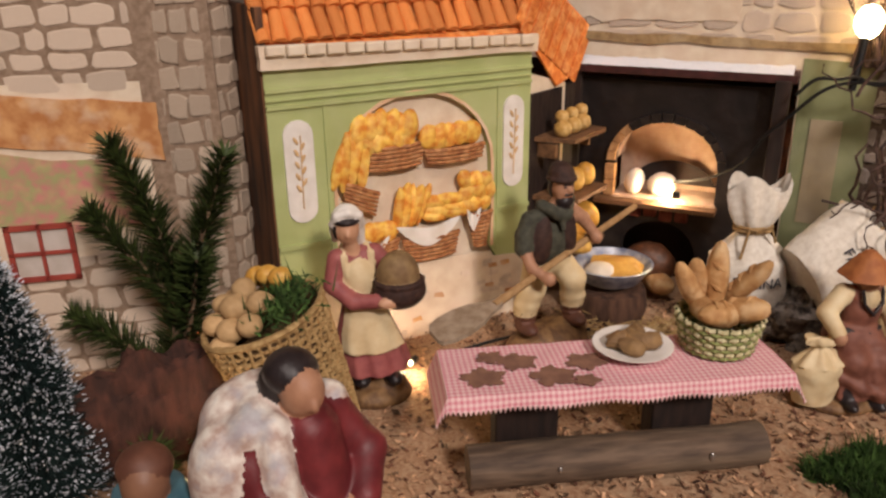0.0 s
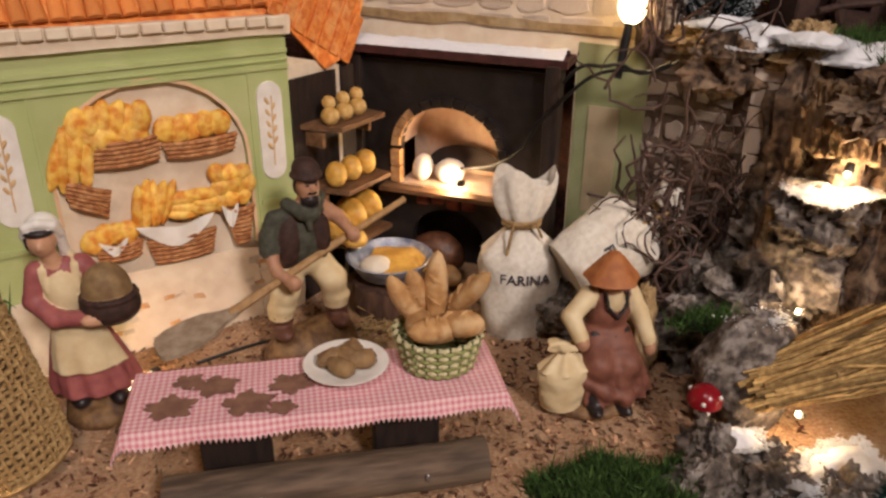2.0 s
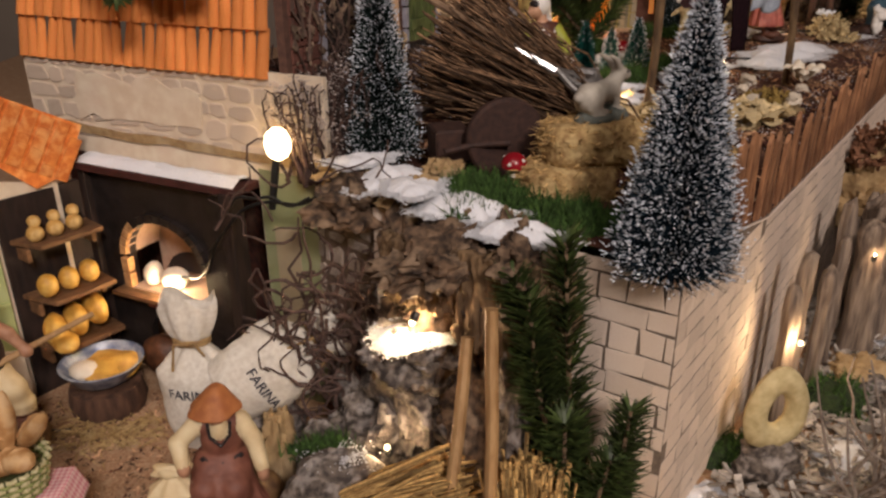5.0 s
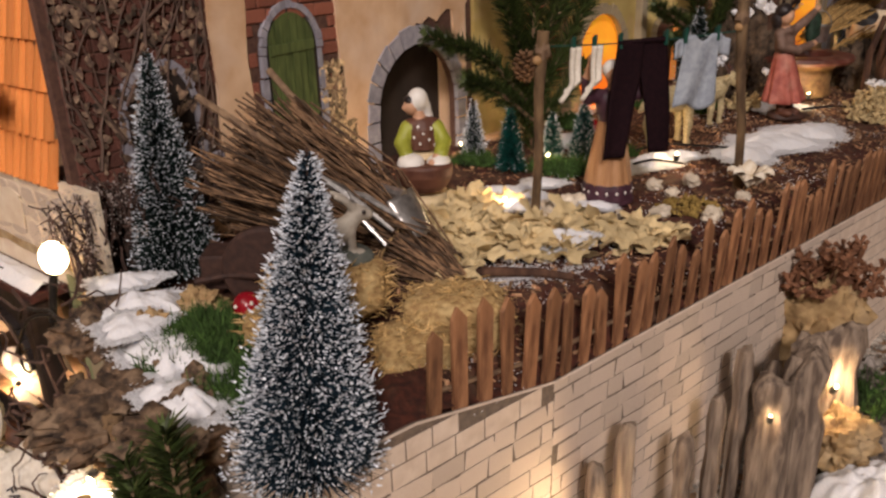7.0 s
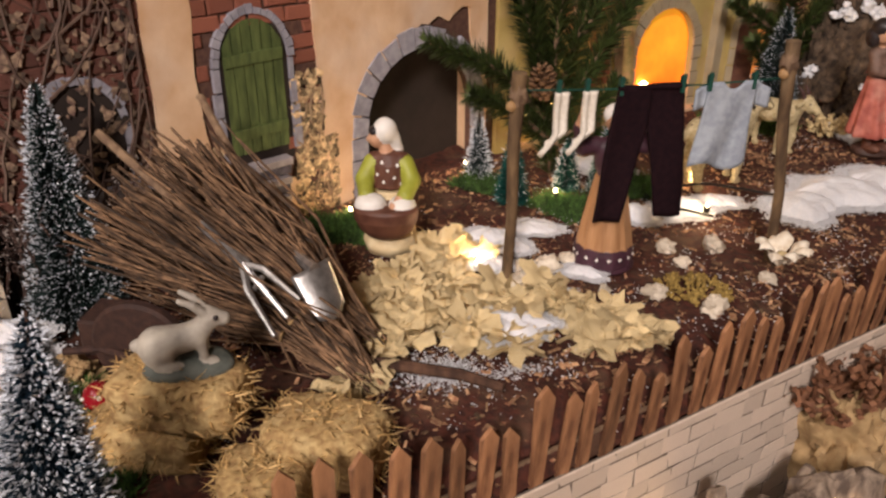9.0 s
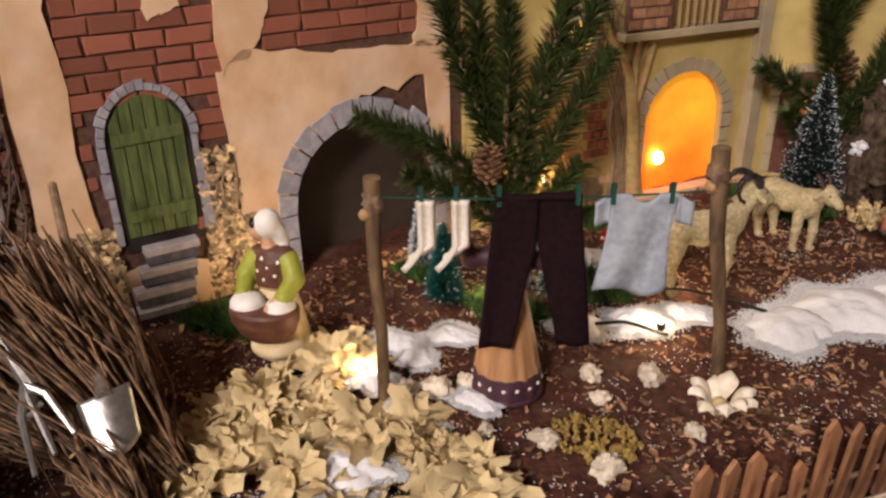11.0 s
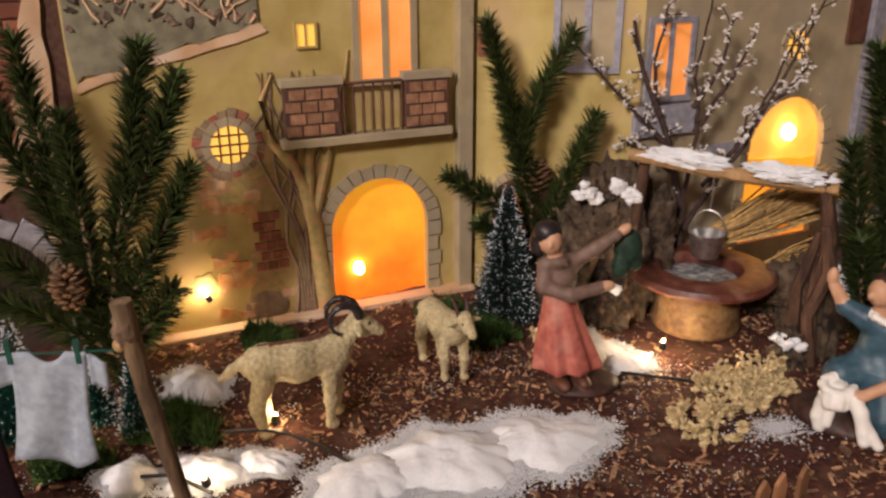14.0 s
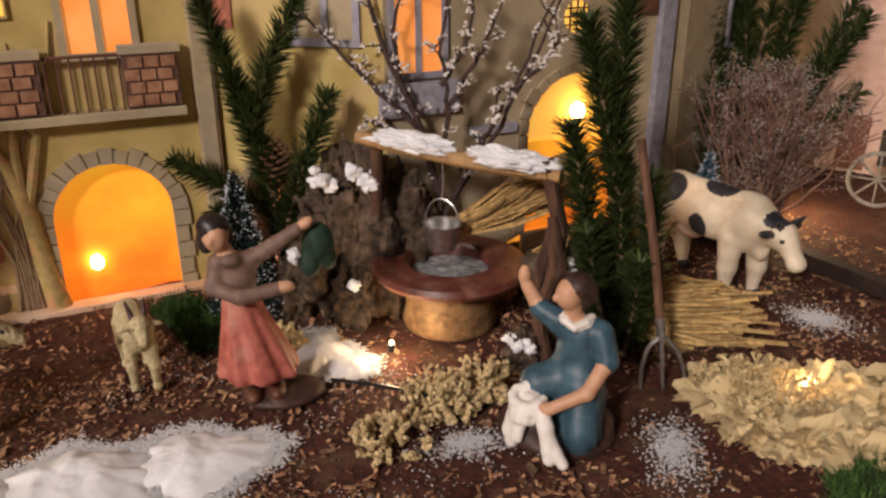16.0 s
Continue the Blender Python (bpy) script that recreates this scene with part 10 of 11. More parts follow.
def cow(c):
    c.ell((-3, 0, 57), (45, 18.5, 20), 0, 4).ell((-36, 0, 60), (17, 17.5, 18.5), 0, 5).ell((28, 0, 57), (19, 17, 21), 0, 5).bone((-40, 0, 74), (34, 0, 74), 4, 5, 0, 8)
    c.bone((34, 0, 62), (55, 0, 57), 15, 10.5, 0, 6).bone((58, 0, 58), (70, 0, 43), 9, 6, 0, 3).ell((71, 0, 40.5), (6.6, 6.8, 5.6), 0, 2).ell((40, 0, 44), (9, 4, 11), 0, 5)
    c.ell((-20, 0, 38), (11, 10, 7), 2, 3)
    for s_ in (-1, 1):
        c.limb([(28 + 4 * s_, s_ * 10, 46), (29 + 5 * s_, s_ * 10, 24), (28 + 5 * s_, s_ * 10, 6)], 9.4, 4.2, 0, 3).ell((29 + 5 * s_, s_ * 10, 25), (5.8, 5.4, 5.6), 0, 2).ell((30 + 5 * s_, s_ * 10, 3), (6, 5, 4), 1, 0.6)
        c.limb([(-36 + 4 * s_, s_ * 10, 54), (-43 + 4 * s_, s_ * 10, 29), (-38 + 4 * s_, s_ * 10, 6)], 13, 4.2, 0, 3).ell((-37 + 4 * s_, s_ * 10, 3), (6, 5, 4), 1, 0.6)
        c.ell((55, s_ * 14.5, 60), (3.6, 8.0, 2.8), 1, 1, (s_ * 12, 0, 0)).limb([(59, s_ * 6, 65), (61, s_ * 12, 68), (64, s_ * 13, 71)], 2.3, 1.0, 1, 0.6)
        c.ell((63, s_ * 7.4, 56), (1.6, 1.0, 1.6), 1, 0.3).ell((75, s_ * 3.4, 42), (1.2, 1.2, 1.0), 2, 0.3)
    c.limb([(-53, 0, 70), (-58, 0, 50), (-56, 0, 28)], 3.0, 2.2, 0, 1.5).ell((-56, 0, 22), (3.4, 3.4, 7), 1)
    for p, r in (((-36, -13, 70), (15, 17, 11)), ((-2, -19, 48), (8.5, 9, 11)), ((-5, -18, 40), (10, 9, 6)), ((6, 0, 80), (15, 16, 8)), ((53, 0, 67), (9, 12, 6)), ((-30, 16, 62), (16, 9, 12)), ((16, 18, 58), (11, 8, 12)), ((-56, -6, 62), (9, 9, 10))):
        c.ell(p, r, 1, paint=True)


figure("cow_figurine", "cream cow figurine with black patches and lowered head", (0.970, 1.223, TZ - 0.001), -31, cow, [COWM, COWB, ROSYC], 0.9, 1.0, 0.25, 14.0)


def pot_woman(c):
    c.ell((6, 0, 3), (24, 17, 6), 5, 2).ell((-4, 2, 5), (14, 12, 5), 5, 2)
    for x, y in ((-11, -4), (2, -3)):
        c.limb([(x, y + 2, 24), (x, y + 1, 10)], 5.2, 4.6, 4).ell((x, y - 4, 9), (4.8, 8, 4.2), 4)
    c.robe([(19, -6, 0, 21, 18), (22, -6, 0, 21.5, 18.5), (40, -9, 0, 16.5, 14.5), (58, -12, 0, 11.5, 10.5), (68, -13, 0, 9.6, 8.6)], 0, 0.085, 8, 0.5)
    c.ell((-14, 0, 77), (11, 8.8, 12.5), 1, 2).bone((-22, 0, 87), (-6, 0, 87), 5.8, 5.8, 1, 3)
    c.limb([(-23, 0, 87), (-26, -6, 76), (-12, -14, 72), (6, -14, 75)], 4.8, 3.8, 1, 2).ell((11, -14, 76), (5.4, 3.6, 3.2), 2)
    c.limb([(-5, 0, 88), (8, -3, 96), (20, -4, 104)], 4.9, 3.6, 1, 2).ell((24.5, -4, 107), (5, 3.2, 3.2), 2, 1, (0, -30, 0))
    c.ell((-16, -4, 90), (6.5, 5.5, 4), 1, 2).bone((-16, -1, 91), (-20, -2, 98), 4.2, 4, 2)
    c.ell((-22, -4.4, 104), (6.6, 7.0, 8.2), 2, 0.8).ell((-24.5, -10.6, 103.5), (1.4, 1.8, 2.2), 2).ell((-23, -1.2, 108.5), (8.6, 8.4, 7.4), 3, 0.5).ell((-27.5, 2.5, 100.5), (5, 6, 8), 3, 1).ell((-17, 2, 103), (4, 5, 7), 3, 1)
    c.ell((31, 2, 93), (9, 7, 12), 6, 1).ell((26, 0, 82), (6, 5, 8), 6, 2).ell((36, 2, 84), (5, 5, 7), 6, 2)


figure("water_woman_figurine", "painted woman figurine in salmon skirt with raised arm", (0.777, 0.940, TZ - 0.001), 42, pot_woman,
       [PINKS, mat("painted_grey_brown_cloth", (0.20, 0.125, 0.095), (0.13, 0.08, 0.06), 0.006, 0.6, 0.3), SKIN, HAIR, BROWNP, EARTHD, mat("dark_green_bundle", (0.02, 0.05, 0.03), (0.01, 0.025, 0.015), 0.004, 0.7, 0.6)])


def laundress(c):
    c.ell((-2, 0, 2), (32, 26, 9), 5, 3).ell((10, 6, 8), (18, 14, 9), 5, 4).ell((-14, -12, 5), (14, 12, 8), 5, 4)
    c.ell((7, 3, 24), (16.5, 15, 19), 0, 4).bone((4, 0, 36), (-10, -8, 32), 12, 9.5, 0, 4).bone((-10, -8, 32), (-12, -10, 14), 9, 8.5, 0, 4).bone((11, -2, 38), (15, -15, 12), 10.5, 9.5, 0, 4)
    c.robe([(9, 13, -10, 12, 11), (20, 12, -8, 11.5, 10.5), (36, 10, -3, 9, 9)], 0, 0.09, 8, 0.4, 3)
    c.bone((6, 3, 40), (8, 2, 60), 12, 11, 0, 4).bone((-2, 0, 65), (17, 1, 64), 6.4, 6.4, 0, 4)
    c.limb([(-3, 2, 70), (1, -6, 70), (7, -8, 68), (12, -4, 70), (13, 2, 71)], 1.9, 1.9, 2, 0.8)
    c.bone((5, 0, 69), (3, -2, 78), 4.8, 4.2, 1).ell((2, -4, 84), (6.8, 7.4, 8.2), 1, 0.8).ell((-3.2, -9.4, 83), (1.6, 1.8, 2.2), 1)
    c.ell((5, 0, 87.5), (8.6, 8.8, 7.2), 3, 0.8).ell((9.5, 3, 83), (5.6, 6, 7), 3, 1.5)
    c.limb([(19, 0, 63), (24, -4, 51)], 6.6, 6.0, 0, 2).limb([(24, -5, 51), (18, -17, 38), (4, -25, 31)], 4.2, 3.2, 1).ell((0.5, -26.5, 30), (4.8, 3.6, 3.2), 1)
    c.limb([(-3, 0, 66), (-14, 0, 71)], 6.4, 5.4, 0, 2).limb([(-14, 0, 71), (-21, 0, 82)], 4.2, 3.4, 1).ell((-23, 0, 88), (3.2, 3.2, 5.6), 1)
    for k in range(4):
        c.limb([(-11 + (8 - k) * math.cos(a), -22 - 1.2 * k + 5.5 * math.sin(a), 31 - 3.6 * k + 2.5 * math.sin(a + k)) for a in np.linspace(2.0, 6.4, 8)], 2.6, 2.6, 4, 0.8)
    c.ell((-11, -20, 26), (7.5, 6, 7), 4, 1.5)
    c.limb([(-17, -24, 20), (-18.5, -26, 12), (-17, -27, 6)], 4.6, 3.6, 4, 1.2).limb([(-13, -25, 18), (-13.5, -28, 9)], 3.4, 2.6, 4, 1.0)
    c.limb([(-4, -25, 29), (2, -31, 22), (5, -34, 12), (6, -35, 7)], 4.4, 3.6, 4, 1.2).limb([(2, -31, 20), (9, -34, 11), (13, -35, 6)], 3.4, 3.0, 4, 1.0)


figure("laundress_figurine", "painted kneeling woman figurine in blue dress wringing white cloth", (0.935, 0.985, TZ - 0.001), 2, laundress, [BLUEP, SKIN, WHITEP, mat("painted_chestnut_hair", (0.055, 0.028, 0.022), (0.03, 0.015, 0.012), 0.003, 0.55, 0.5), WHITEP, EARTHD])


def well():
    t = thing("well", "round clay well with a wide brown rim", "well", (0.824, 1.073, TZ))
    t.matrix_world = pose(0.824, 1.073, TZ) @ Matrix.Diagonal((1.08, 1.08, 1.0, 1))
    part("body", Build().lathe([(0.029, 0.0), (0.0305, 0.004), (0.028, 0.014), (0.029, 0.030), (0.036, 0.037), (0.020, 0.036), (0.018, 0.010), (0.0, 0.010)], 0, 36), GOLDC, t, "tan clay drum")
    part("rim", Build().lathe([(0.030, 0.036), (0.047, 0.038), (0.0492, 0.0415), (0.0475, 0.0450), (0.040, 0.0468), (0.028, 0.0462), (0.0255, 0.0430), (0.0255, 0.0360)], 0, 48), TERRA, t)
    part("water", Build().grid(lambda s, q: (0.0245 * q * math.cos(2 * math.pi * s), 0.0245 * q * math.sin(2 * math.pi * s), 0.0382 + 0.0018 * fbm(q * math.cos(6.28 * s), q * math.sin(6.28 * s), 1, 3) * (1 - q)), 28, 10),
         mat("crumpled_foil", (0.55, 0.58, 0.60), (0.20, 0.22, 0.24), 0.005, 0.25, 1.0, metal=0.35), t, "crumpled foil for water")
    t = thing("well_hoist", "driftwood hoist with a snowy beam over the well", "hoist", (0, 0, 0))
    part("post", Build().tube([(0.905, 1.062, TZ - 0.004), (0.900, 1.058, 0.22), (0.906, 1.056, 0.26), (0.896, 1.053, 0.303)], [0.0050, 0.0042, 0.0050, 0.0044], 0, 9), BARK, t)
    part("post", Build().tube([(0.772, 1.060, TZ - 0.004), (0.776, 1.058, 0.24), (0.782, 1.052, 0.303)], [0.0050, 0.0044, 0.0040], 0, 9), BARK, t)
    part("beam", Build().tube([(0.772, 1.045, 0.304), (0.810, 1.048, 0.300), (0.855, 1.051, 0.296), (0.905, 1.054, 0.294)], [0.0042, 0.0050, 0.0050, 0.0046], 0, 9), HANDLE, t)
    for a, c, w in ((0.10, 0.48, 0.0085), (0.60, 0.96, 0.0105)):
        p0, p1 = np.array((0.772, 1.045, 0.305)), np.array((0.905, 1.054, 0.297))
        q = p0 + (p1 - p0) * (a + c) / 2
        b = Build().ball(q + (0, 0, 0.002), (0.0665 * (c - a) * 1.12, w * 1.05, 0.0056), 0, 72, 34, rough=0.42, scale=2.6, seed=3.7 + a, turn=rot(0, 3.4, 3.9))
        part("snow_crust", b, SNOW, t, "crusty fake snow on the beam")
    t = thing("tin_bucket", "small tin bucket hanging from the beam", "bucket", (0.829, 1.052, 0.236))
    part("pail", Build().lathe([(0.0088, 0), (0.0092, 0.0005), (0.0122, 0.0170), (0.0128, 0.0176), (0.0118, 0.0172), (0.0088, 0.0015), (0.0, 0.0014)], 0, 26), STEEL, t)
    part("bail", Build().tube([(0.0122 * math.cos(a), 0, 0.0165 + 0.017 * math.sin(a)) for a in np.linspace(0, math.pi, 15)], 0.0006, 0, 6), STEEL, t)
    part("chain", Build().tube([(0, 0, 0.033), (0.0006, 0, 0.045), (0, 0, 0.060)], 0.0007, 0, 5), STEEL, t)
    b = Build()
    b.tube([(0.906, 1.045, TZ), (0.9, 1.04, 0.21), (0.909, 1.046, 0.24), (0.902, 1.050, 0.27)], [0.005, 0.004, 0.0055, 0.003], 0, 8)
    b.tube([(0.892, 1.068, TZ), (0.89, 1.064, 0.22), (0.899, 1.062, 0.262)], [0.005, 0.004, 0.003], 0, 8)
    solid("driftwood", "twisted driftwood beside the well", "driftwood", b, BARK)


well()
for k, (p, r) in enumerate((((0.738, 1.052, 0.215), (0.026, 0.022, 0.055)), ((0.757, 1.062, 0.235), (0.026, 0.020, 0.050)), ((0.780, 1.078, 0.220), (0.026, 0.020, 0.050)), ((0.722, 1.040, 0.190), (0.020, 0.016, 0.030)), ((0.765, 1.040, 0.190), (0.020, 0.016, 0.022)),
                            ((0.870, 1.132, 0.190), (0.024, 0.018, 0.022)), ((0.89, 1.098, 0.200), (0.022, 0.018, 0.030)), ((0.912, 1.070, 0.205), (0.016, 0.014, 0.040)), ((0.893, 1.040, 0.183), (0.016, 0.012, 0.016)), ((0.745, 1.075, 0.270), (0.034, 0.018, 0.018)))):
    boulder(p, r, mat("dark_cork_rock", (0.10, 0.065, 0.04), (0.022, 0.015, 0.010), 0.006, 0.9, 1.0, c=(0.17, 0.12, 0.08), size2=0.014, mix2=0.6), 140 + 1.9 * k, 30 * k, label="rugged dark brown rock behind the well", rough=0.5, scale=1.6)
for p, rx, ry, h, rz in (((0.742, 1.040, 0.278), 0.014, 0.012, 0.008, 20), ((0.722, 1.032, 0.225), 0.008, 0.007, 0.006, 0), ((0.762, 1.034, 0.208), 0.014, 0.010, 0.006, 20), ((0.768, 1.050, 0.280), 0.012, 0.009, 0.007, 0), ((0.908, 1.058, 0.235), 0.008, 0.006, 0.014, 0), ((0.892, 1.032, 0.198), 0.012, 0.008, 0.005, 0)):
    g_ = np.random.default_rng(int(p[0] * 1000))
    b_ = Build()
    for q in range(11):
        w = g_.uniform(0.0012, 0.0042)
        b_.ball(g_.normal(0, 0.45, 3) * (rx, ry * 0.6, h), (w * 1.3, w, w), 0, 14, 9, rough=0.5, scale=1.6, seed=q + p[0] * 50)
    solid("snow_clot", "clot of fake snow stuck to the rock", "snow", b_, SNOW, (p[0] + 0.003, p[1] + 0.001, p[2] - 0.006), rz, kind="stuff")
for p, rx, ry, h, rz in (((0.772, 0.992, TZ), 0.020, 0.028, 0.010, 30), ((0.795, 0.985, TZ), 0.018, 0.014, 0.006, 10), ((0.897, 0.950, TZ), 0.020, 0.012, 0.003, 40), ((0.994, 0.995, TZ), 0.016, 0.028, 0.003, 10), ((1.050, 1.190, TZ), 0.022, 0.018, 0.004, 0), ((0.875, 1.00, TZ), 0.016, 0.010, 0.006, 0)):
    snow(p, rx, ry, h, p[0] * 51, rz)
moss((0.655, 0.992, TZ), 0.020, 0.016, 0.012, 1500, 61)
moss((0.690, 0.978, TZ), 0.026, 0.016, 0.012, 2200, 62, "green moss behind the sheep")
moss((0.560, 0.895, TZ), 0.020, 0.014, 0.012, 1400, 63, "green moss by the yellow house")
moss((0.590, 0.782, TZ), 0.024, 0.018, 0.014, 2200, 64, "bright green moss under the fir branch")
moss((1.095, 1.010, TZ - 0.004), 0.030, 0.024, 0.012, 2000, 65)
mushroom((0.583, 0.852, TZ), 0.0085)
brush_tree((0.695, 1.013, TZ), 0.106, 0.028, NEEDLED, 0.18, n=6500, seed=41, label="slim dark bottle-brush fir behind the woman")
brush_tree((0.574, 0.772, TZ), 0.050, 0.014, BRISTLE_T, 0.2, n=2600, seed=42, label="tiny teal bottle-brush fir beside the ram", power=0.7)
brush_tree((0.946, 1.322, TZ), 0.078, 0.020, mat("bristle_bright_blue", (0.03, 0.16, 0.24), (0.015, 0.08, 0.13), 0.006, 0.6, 0.0, island=0.4), 0.45, n=2600, seed=43, label="bright blue frosted bottle-brush fir")
brush_tree((0.985, 1.345, TZ), 0.050, 0.010, BRISTLE_T, 0.3, n=900, seed=44, label="tiny teal frosted fir")
sprig((0, 0, 0), [[(0.702, 1.052, 0.20), (0.697, 1.044, 0.27), (0.686, 1.034, 0.33), (0.671, 1.022, 0.390)], [(0.692, 1.040, 0.30), (0.702, 1.046, 0.34), (0.724, 1.054, 0.384)], [(0.700, 1.046, 0.24), (0.676, 1.026, 0.262), (0.648, 1.010, 0.281)], [(0.700, 1.048, 0.25), (0.690, 1.040, 0.30), (0.682, 1.036, 0.335)],
                  [(0.704, 1.046, 0.22), (0.722, 1.050, 0.27), (0.742, 1.058, 0.325)], [(0.700, 1.044, 0.19), (0.684, 1.028, 0.225), (0.670, 1.020, 0.245)]], 0.0125, 7600, seed=32, label="cut fir branch behind the well rocks")
sprig((0, 0, 0), [[(0.942, 1.076, 0.172), (0.938, 1.072, 0.25), (0.931, 1.068, 0.33), (0.932, 1.068, 0.410)], [(0.936, 1.070, 0.28), (0.925, 1.064, 0.33), (0.914, 1.058, 0.380)], [(0.938, 1.070, 0.20), (0.922, 1.062, 0.26), (0.909, 1.055, 0.322)], [(0.942, 1.074, 0.18), (0.955, 1.080, 0.23), (0.952, 1.080, 0.292)],
                  [(0.938, 1.066, 0.19), (0.928, 1.056, 0.23), (0.924, 1.052, 0.262)], [(0.946, 1.070, 0.18), (0.952, 1.066, 0.215), (0.953, 1.062, 0.245)]], 0.0125, 8600, seed=33, label="tall cut fir branch beside the well")
sprig((0, 0, 0), [[(0.960, 1.390, 0.17), (0.955, 1.385, 0.28), (0.95, 1.38, 0.42)], [(0.956, 1.385, 0.24), (0.930, 1.37, 0.32), (0.925, 1.36, 0.40)], [(0.956, 1.388, 0.22), (0.985, 1.39, 0.32), (1.0, 1.39, 0.43)], [(0.958, 1.388, 0.20), (1.01, 1.38, 0.29), (1.045, 1.375, 0.36)], [(0.957, 1.386, 0.2), (0.92, 1.36, 0.25), (0.905, 1.35, 0.32)]],
      0.014, 6000, seed=34, label="dark fir branches behind the dry bush")
dry_bush((0.985, 1.345, TZ), 130, 0.120, 0.06, 71, "dense dry brown bush with frosted tips", mat("rosy_dry_twigs", (0.24, 0.14, 0.10), (0.13, 0.07, 0.05), 0.004, 0.8, 0.4, island=0.35), 0.5)
straw_bundle("straw_sheaf", "pile of golden straw beside the pitchfork", "straw", (0.945, 1.115, TZ + 0.016), (0.990, 1.135, TZ + 0.016), 320, 0.020, 0.024, 0.0016, STRAW, 8, None, 0.003, 0.2)
straw_bundle("straw_sheaf", "sheaf of golden straw behind the well", "straw", (0.835, 1.082, 0.245), (0.888, 1.105, 0.275), 260, 0.010, 0.016, 0.0010, STRAWD, 9, 0.4, 0.003, 0.25)
straw_bundle("straw_sheaf", "loose golden straw behind the well", "straw", (0.866, 1.122, 0.205), (0.904, 1.128, 0.225), 150, 0.010, 0.014, 0.0010, STRAWD, 10, None, 0.003, 0.25)


def hay_fork():
    t = thing("hay_fork", "three-pronged hay fork standing in the soil", "pitchfork")
    a, c = np.array((0.945, 1.069, 0.317)), np.array((0.970, 1.058, 0.207))
    part("handle", Build().tube([a, (a + c) / 2 + (0.001, 0, 0), c], [0.0025, 0.0027, 0.0026], 0, 9), mat("brown_handle", (0.17, 0.085, 0.05), (0.10, 0.05, 0.03), 0.004, 0.6, 0.4, stretch=(1, 1, 0.2)), t)
    s = np.array((0.88, 0.46, 0.0))
    for k in (-1, 0, 1):
        foot = np.array((0.975, 1.056, 0.172))
        pts = [c] + [c + s * k * (0.0135 * math.sin(w)) + (foot - c) * (0.10 + 0.9 * (1 - math.cos(w))) for w in np.linspace(0.25, math.pi / 2, 9)]
        part("prong", Build().tube(pts, np.linspace(0.0016, 0.0011, 10), 0, 7), STEEL, t)
    part("ferrule", Build().tube([c + (a - c) * 0.08, c - (a - c) * 0.03], [0.0031, 0.0026], 0, 9), STEEL, t)


hay_fork()


def blossom_tree():
    g = np.random.default_rng(77)
    t = thing("frosted_tree", "bare little tree with frosted beads along its twigs", "tree", (0, 0, 0))
    beads = []
    lines = [[(0.800, 1.108, TZ), (0.799, 1.106, 0.25), (0.786, 1.101, 0.305), (0.768, 1.090, 0.345), (0.757, 1.085, 0.392)], [(0.799, 1.106, 0.25), (0.803, 1.110, 0.31), (0.800, 1.108, 0.35), (0.804, 1.112, 0.41)],
             [(0.801, 1.107, 0.235), (0.825, 1.120, 0.29), (0.845, 1.135, 0.335), (0.866, 1.148, 0.395)], [(0.803, 1.109, 0.24), (0.835, 1.125, 0.30), (0.856, 1.14, 0.35), (0.875, 1.150, 0.41)],
             [(0.790, 1.102, 0.295), (0.765, 1.085, 0.325), (0.745, 1.076, 0.345), (0.722, 1.066, 0.372)], [(0.802, 1.110, 0.31), (0.820, 1.120, 0.345), (0.832, 1.128, 0.378)], [(0.80, 1.108, 0.33), (0.815, 1.118, 0.36), (0.818, 1.120, 0.395)],
             [(0.778, 1.096, 0.322), (0.772, 1.09, 0.36), (0.778, 1.096, 0.40)], [(0.84, 1.131, 0.325), (0.862, 1.138, 0.345), (0.872, 1.142, 0.362)], [(0.812, 1.113, 0.27), (0.832, 1.118, 0.30), (0.838, 1.118, 0.328)], [(0.79, 1.103, 0.28), (0.770, 1.092, 0.30), (0.752, 1.082, 0.305)]]
    for line in lines:
        p = np.array(line)
        s = np.linspace(0, 1, 16)
        q = np.stack([np.interp(s, np.linspace(0, 1, len(p)), p[:, i]) for i in range(3)], 1) + g.normal(0, 0.0008, (16, 3))
        part("branch", Build().tube(q, np.linspace(0.0026, 0.0009, 16) * (1.4 if line[0][2] < 0.2 else 0.8), 0, 6), mat("dark_twig", (0.07, 0.04, 0.035), (0.035, 0.02, 0.018), 0.004, 0.8, 0.4), t)
        for k in range(3, 16):
            if g.random() < 0.6:
                beads.append(q[k] + g.normal(0, 0.0018, 3))
            if g.random() < 0.45:
                d = g.normal(0, 1, 3) + (0, 0, 0.8)
                e = q[k] + d / np.linalg.norm(d) * g.uniform(0.006, 0.016)
                part("twig", Build().tube([q[k], (q[k] + e) / 2 + g.normal(0, 0.0006, 3), e], [0.0007, 0.0006, 0.0004], 0, 5), mat("dark_twig", (0.07, 0.04, 0.035)), t)
                beads += [e, (e + q[k]) / 2]
    b = Build()
    for p in beads:
        b.chips(p + g.normal(0, 0.0013, (4, 3)), g.uniform(0.0016, 0.0034, 4), thick=0.85)
    tagged(part("frosting", b, BLOSSOM, t, "clear and white frosted beads"), kind="stuff")


blossom_tree()


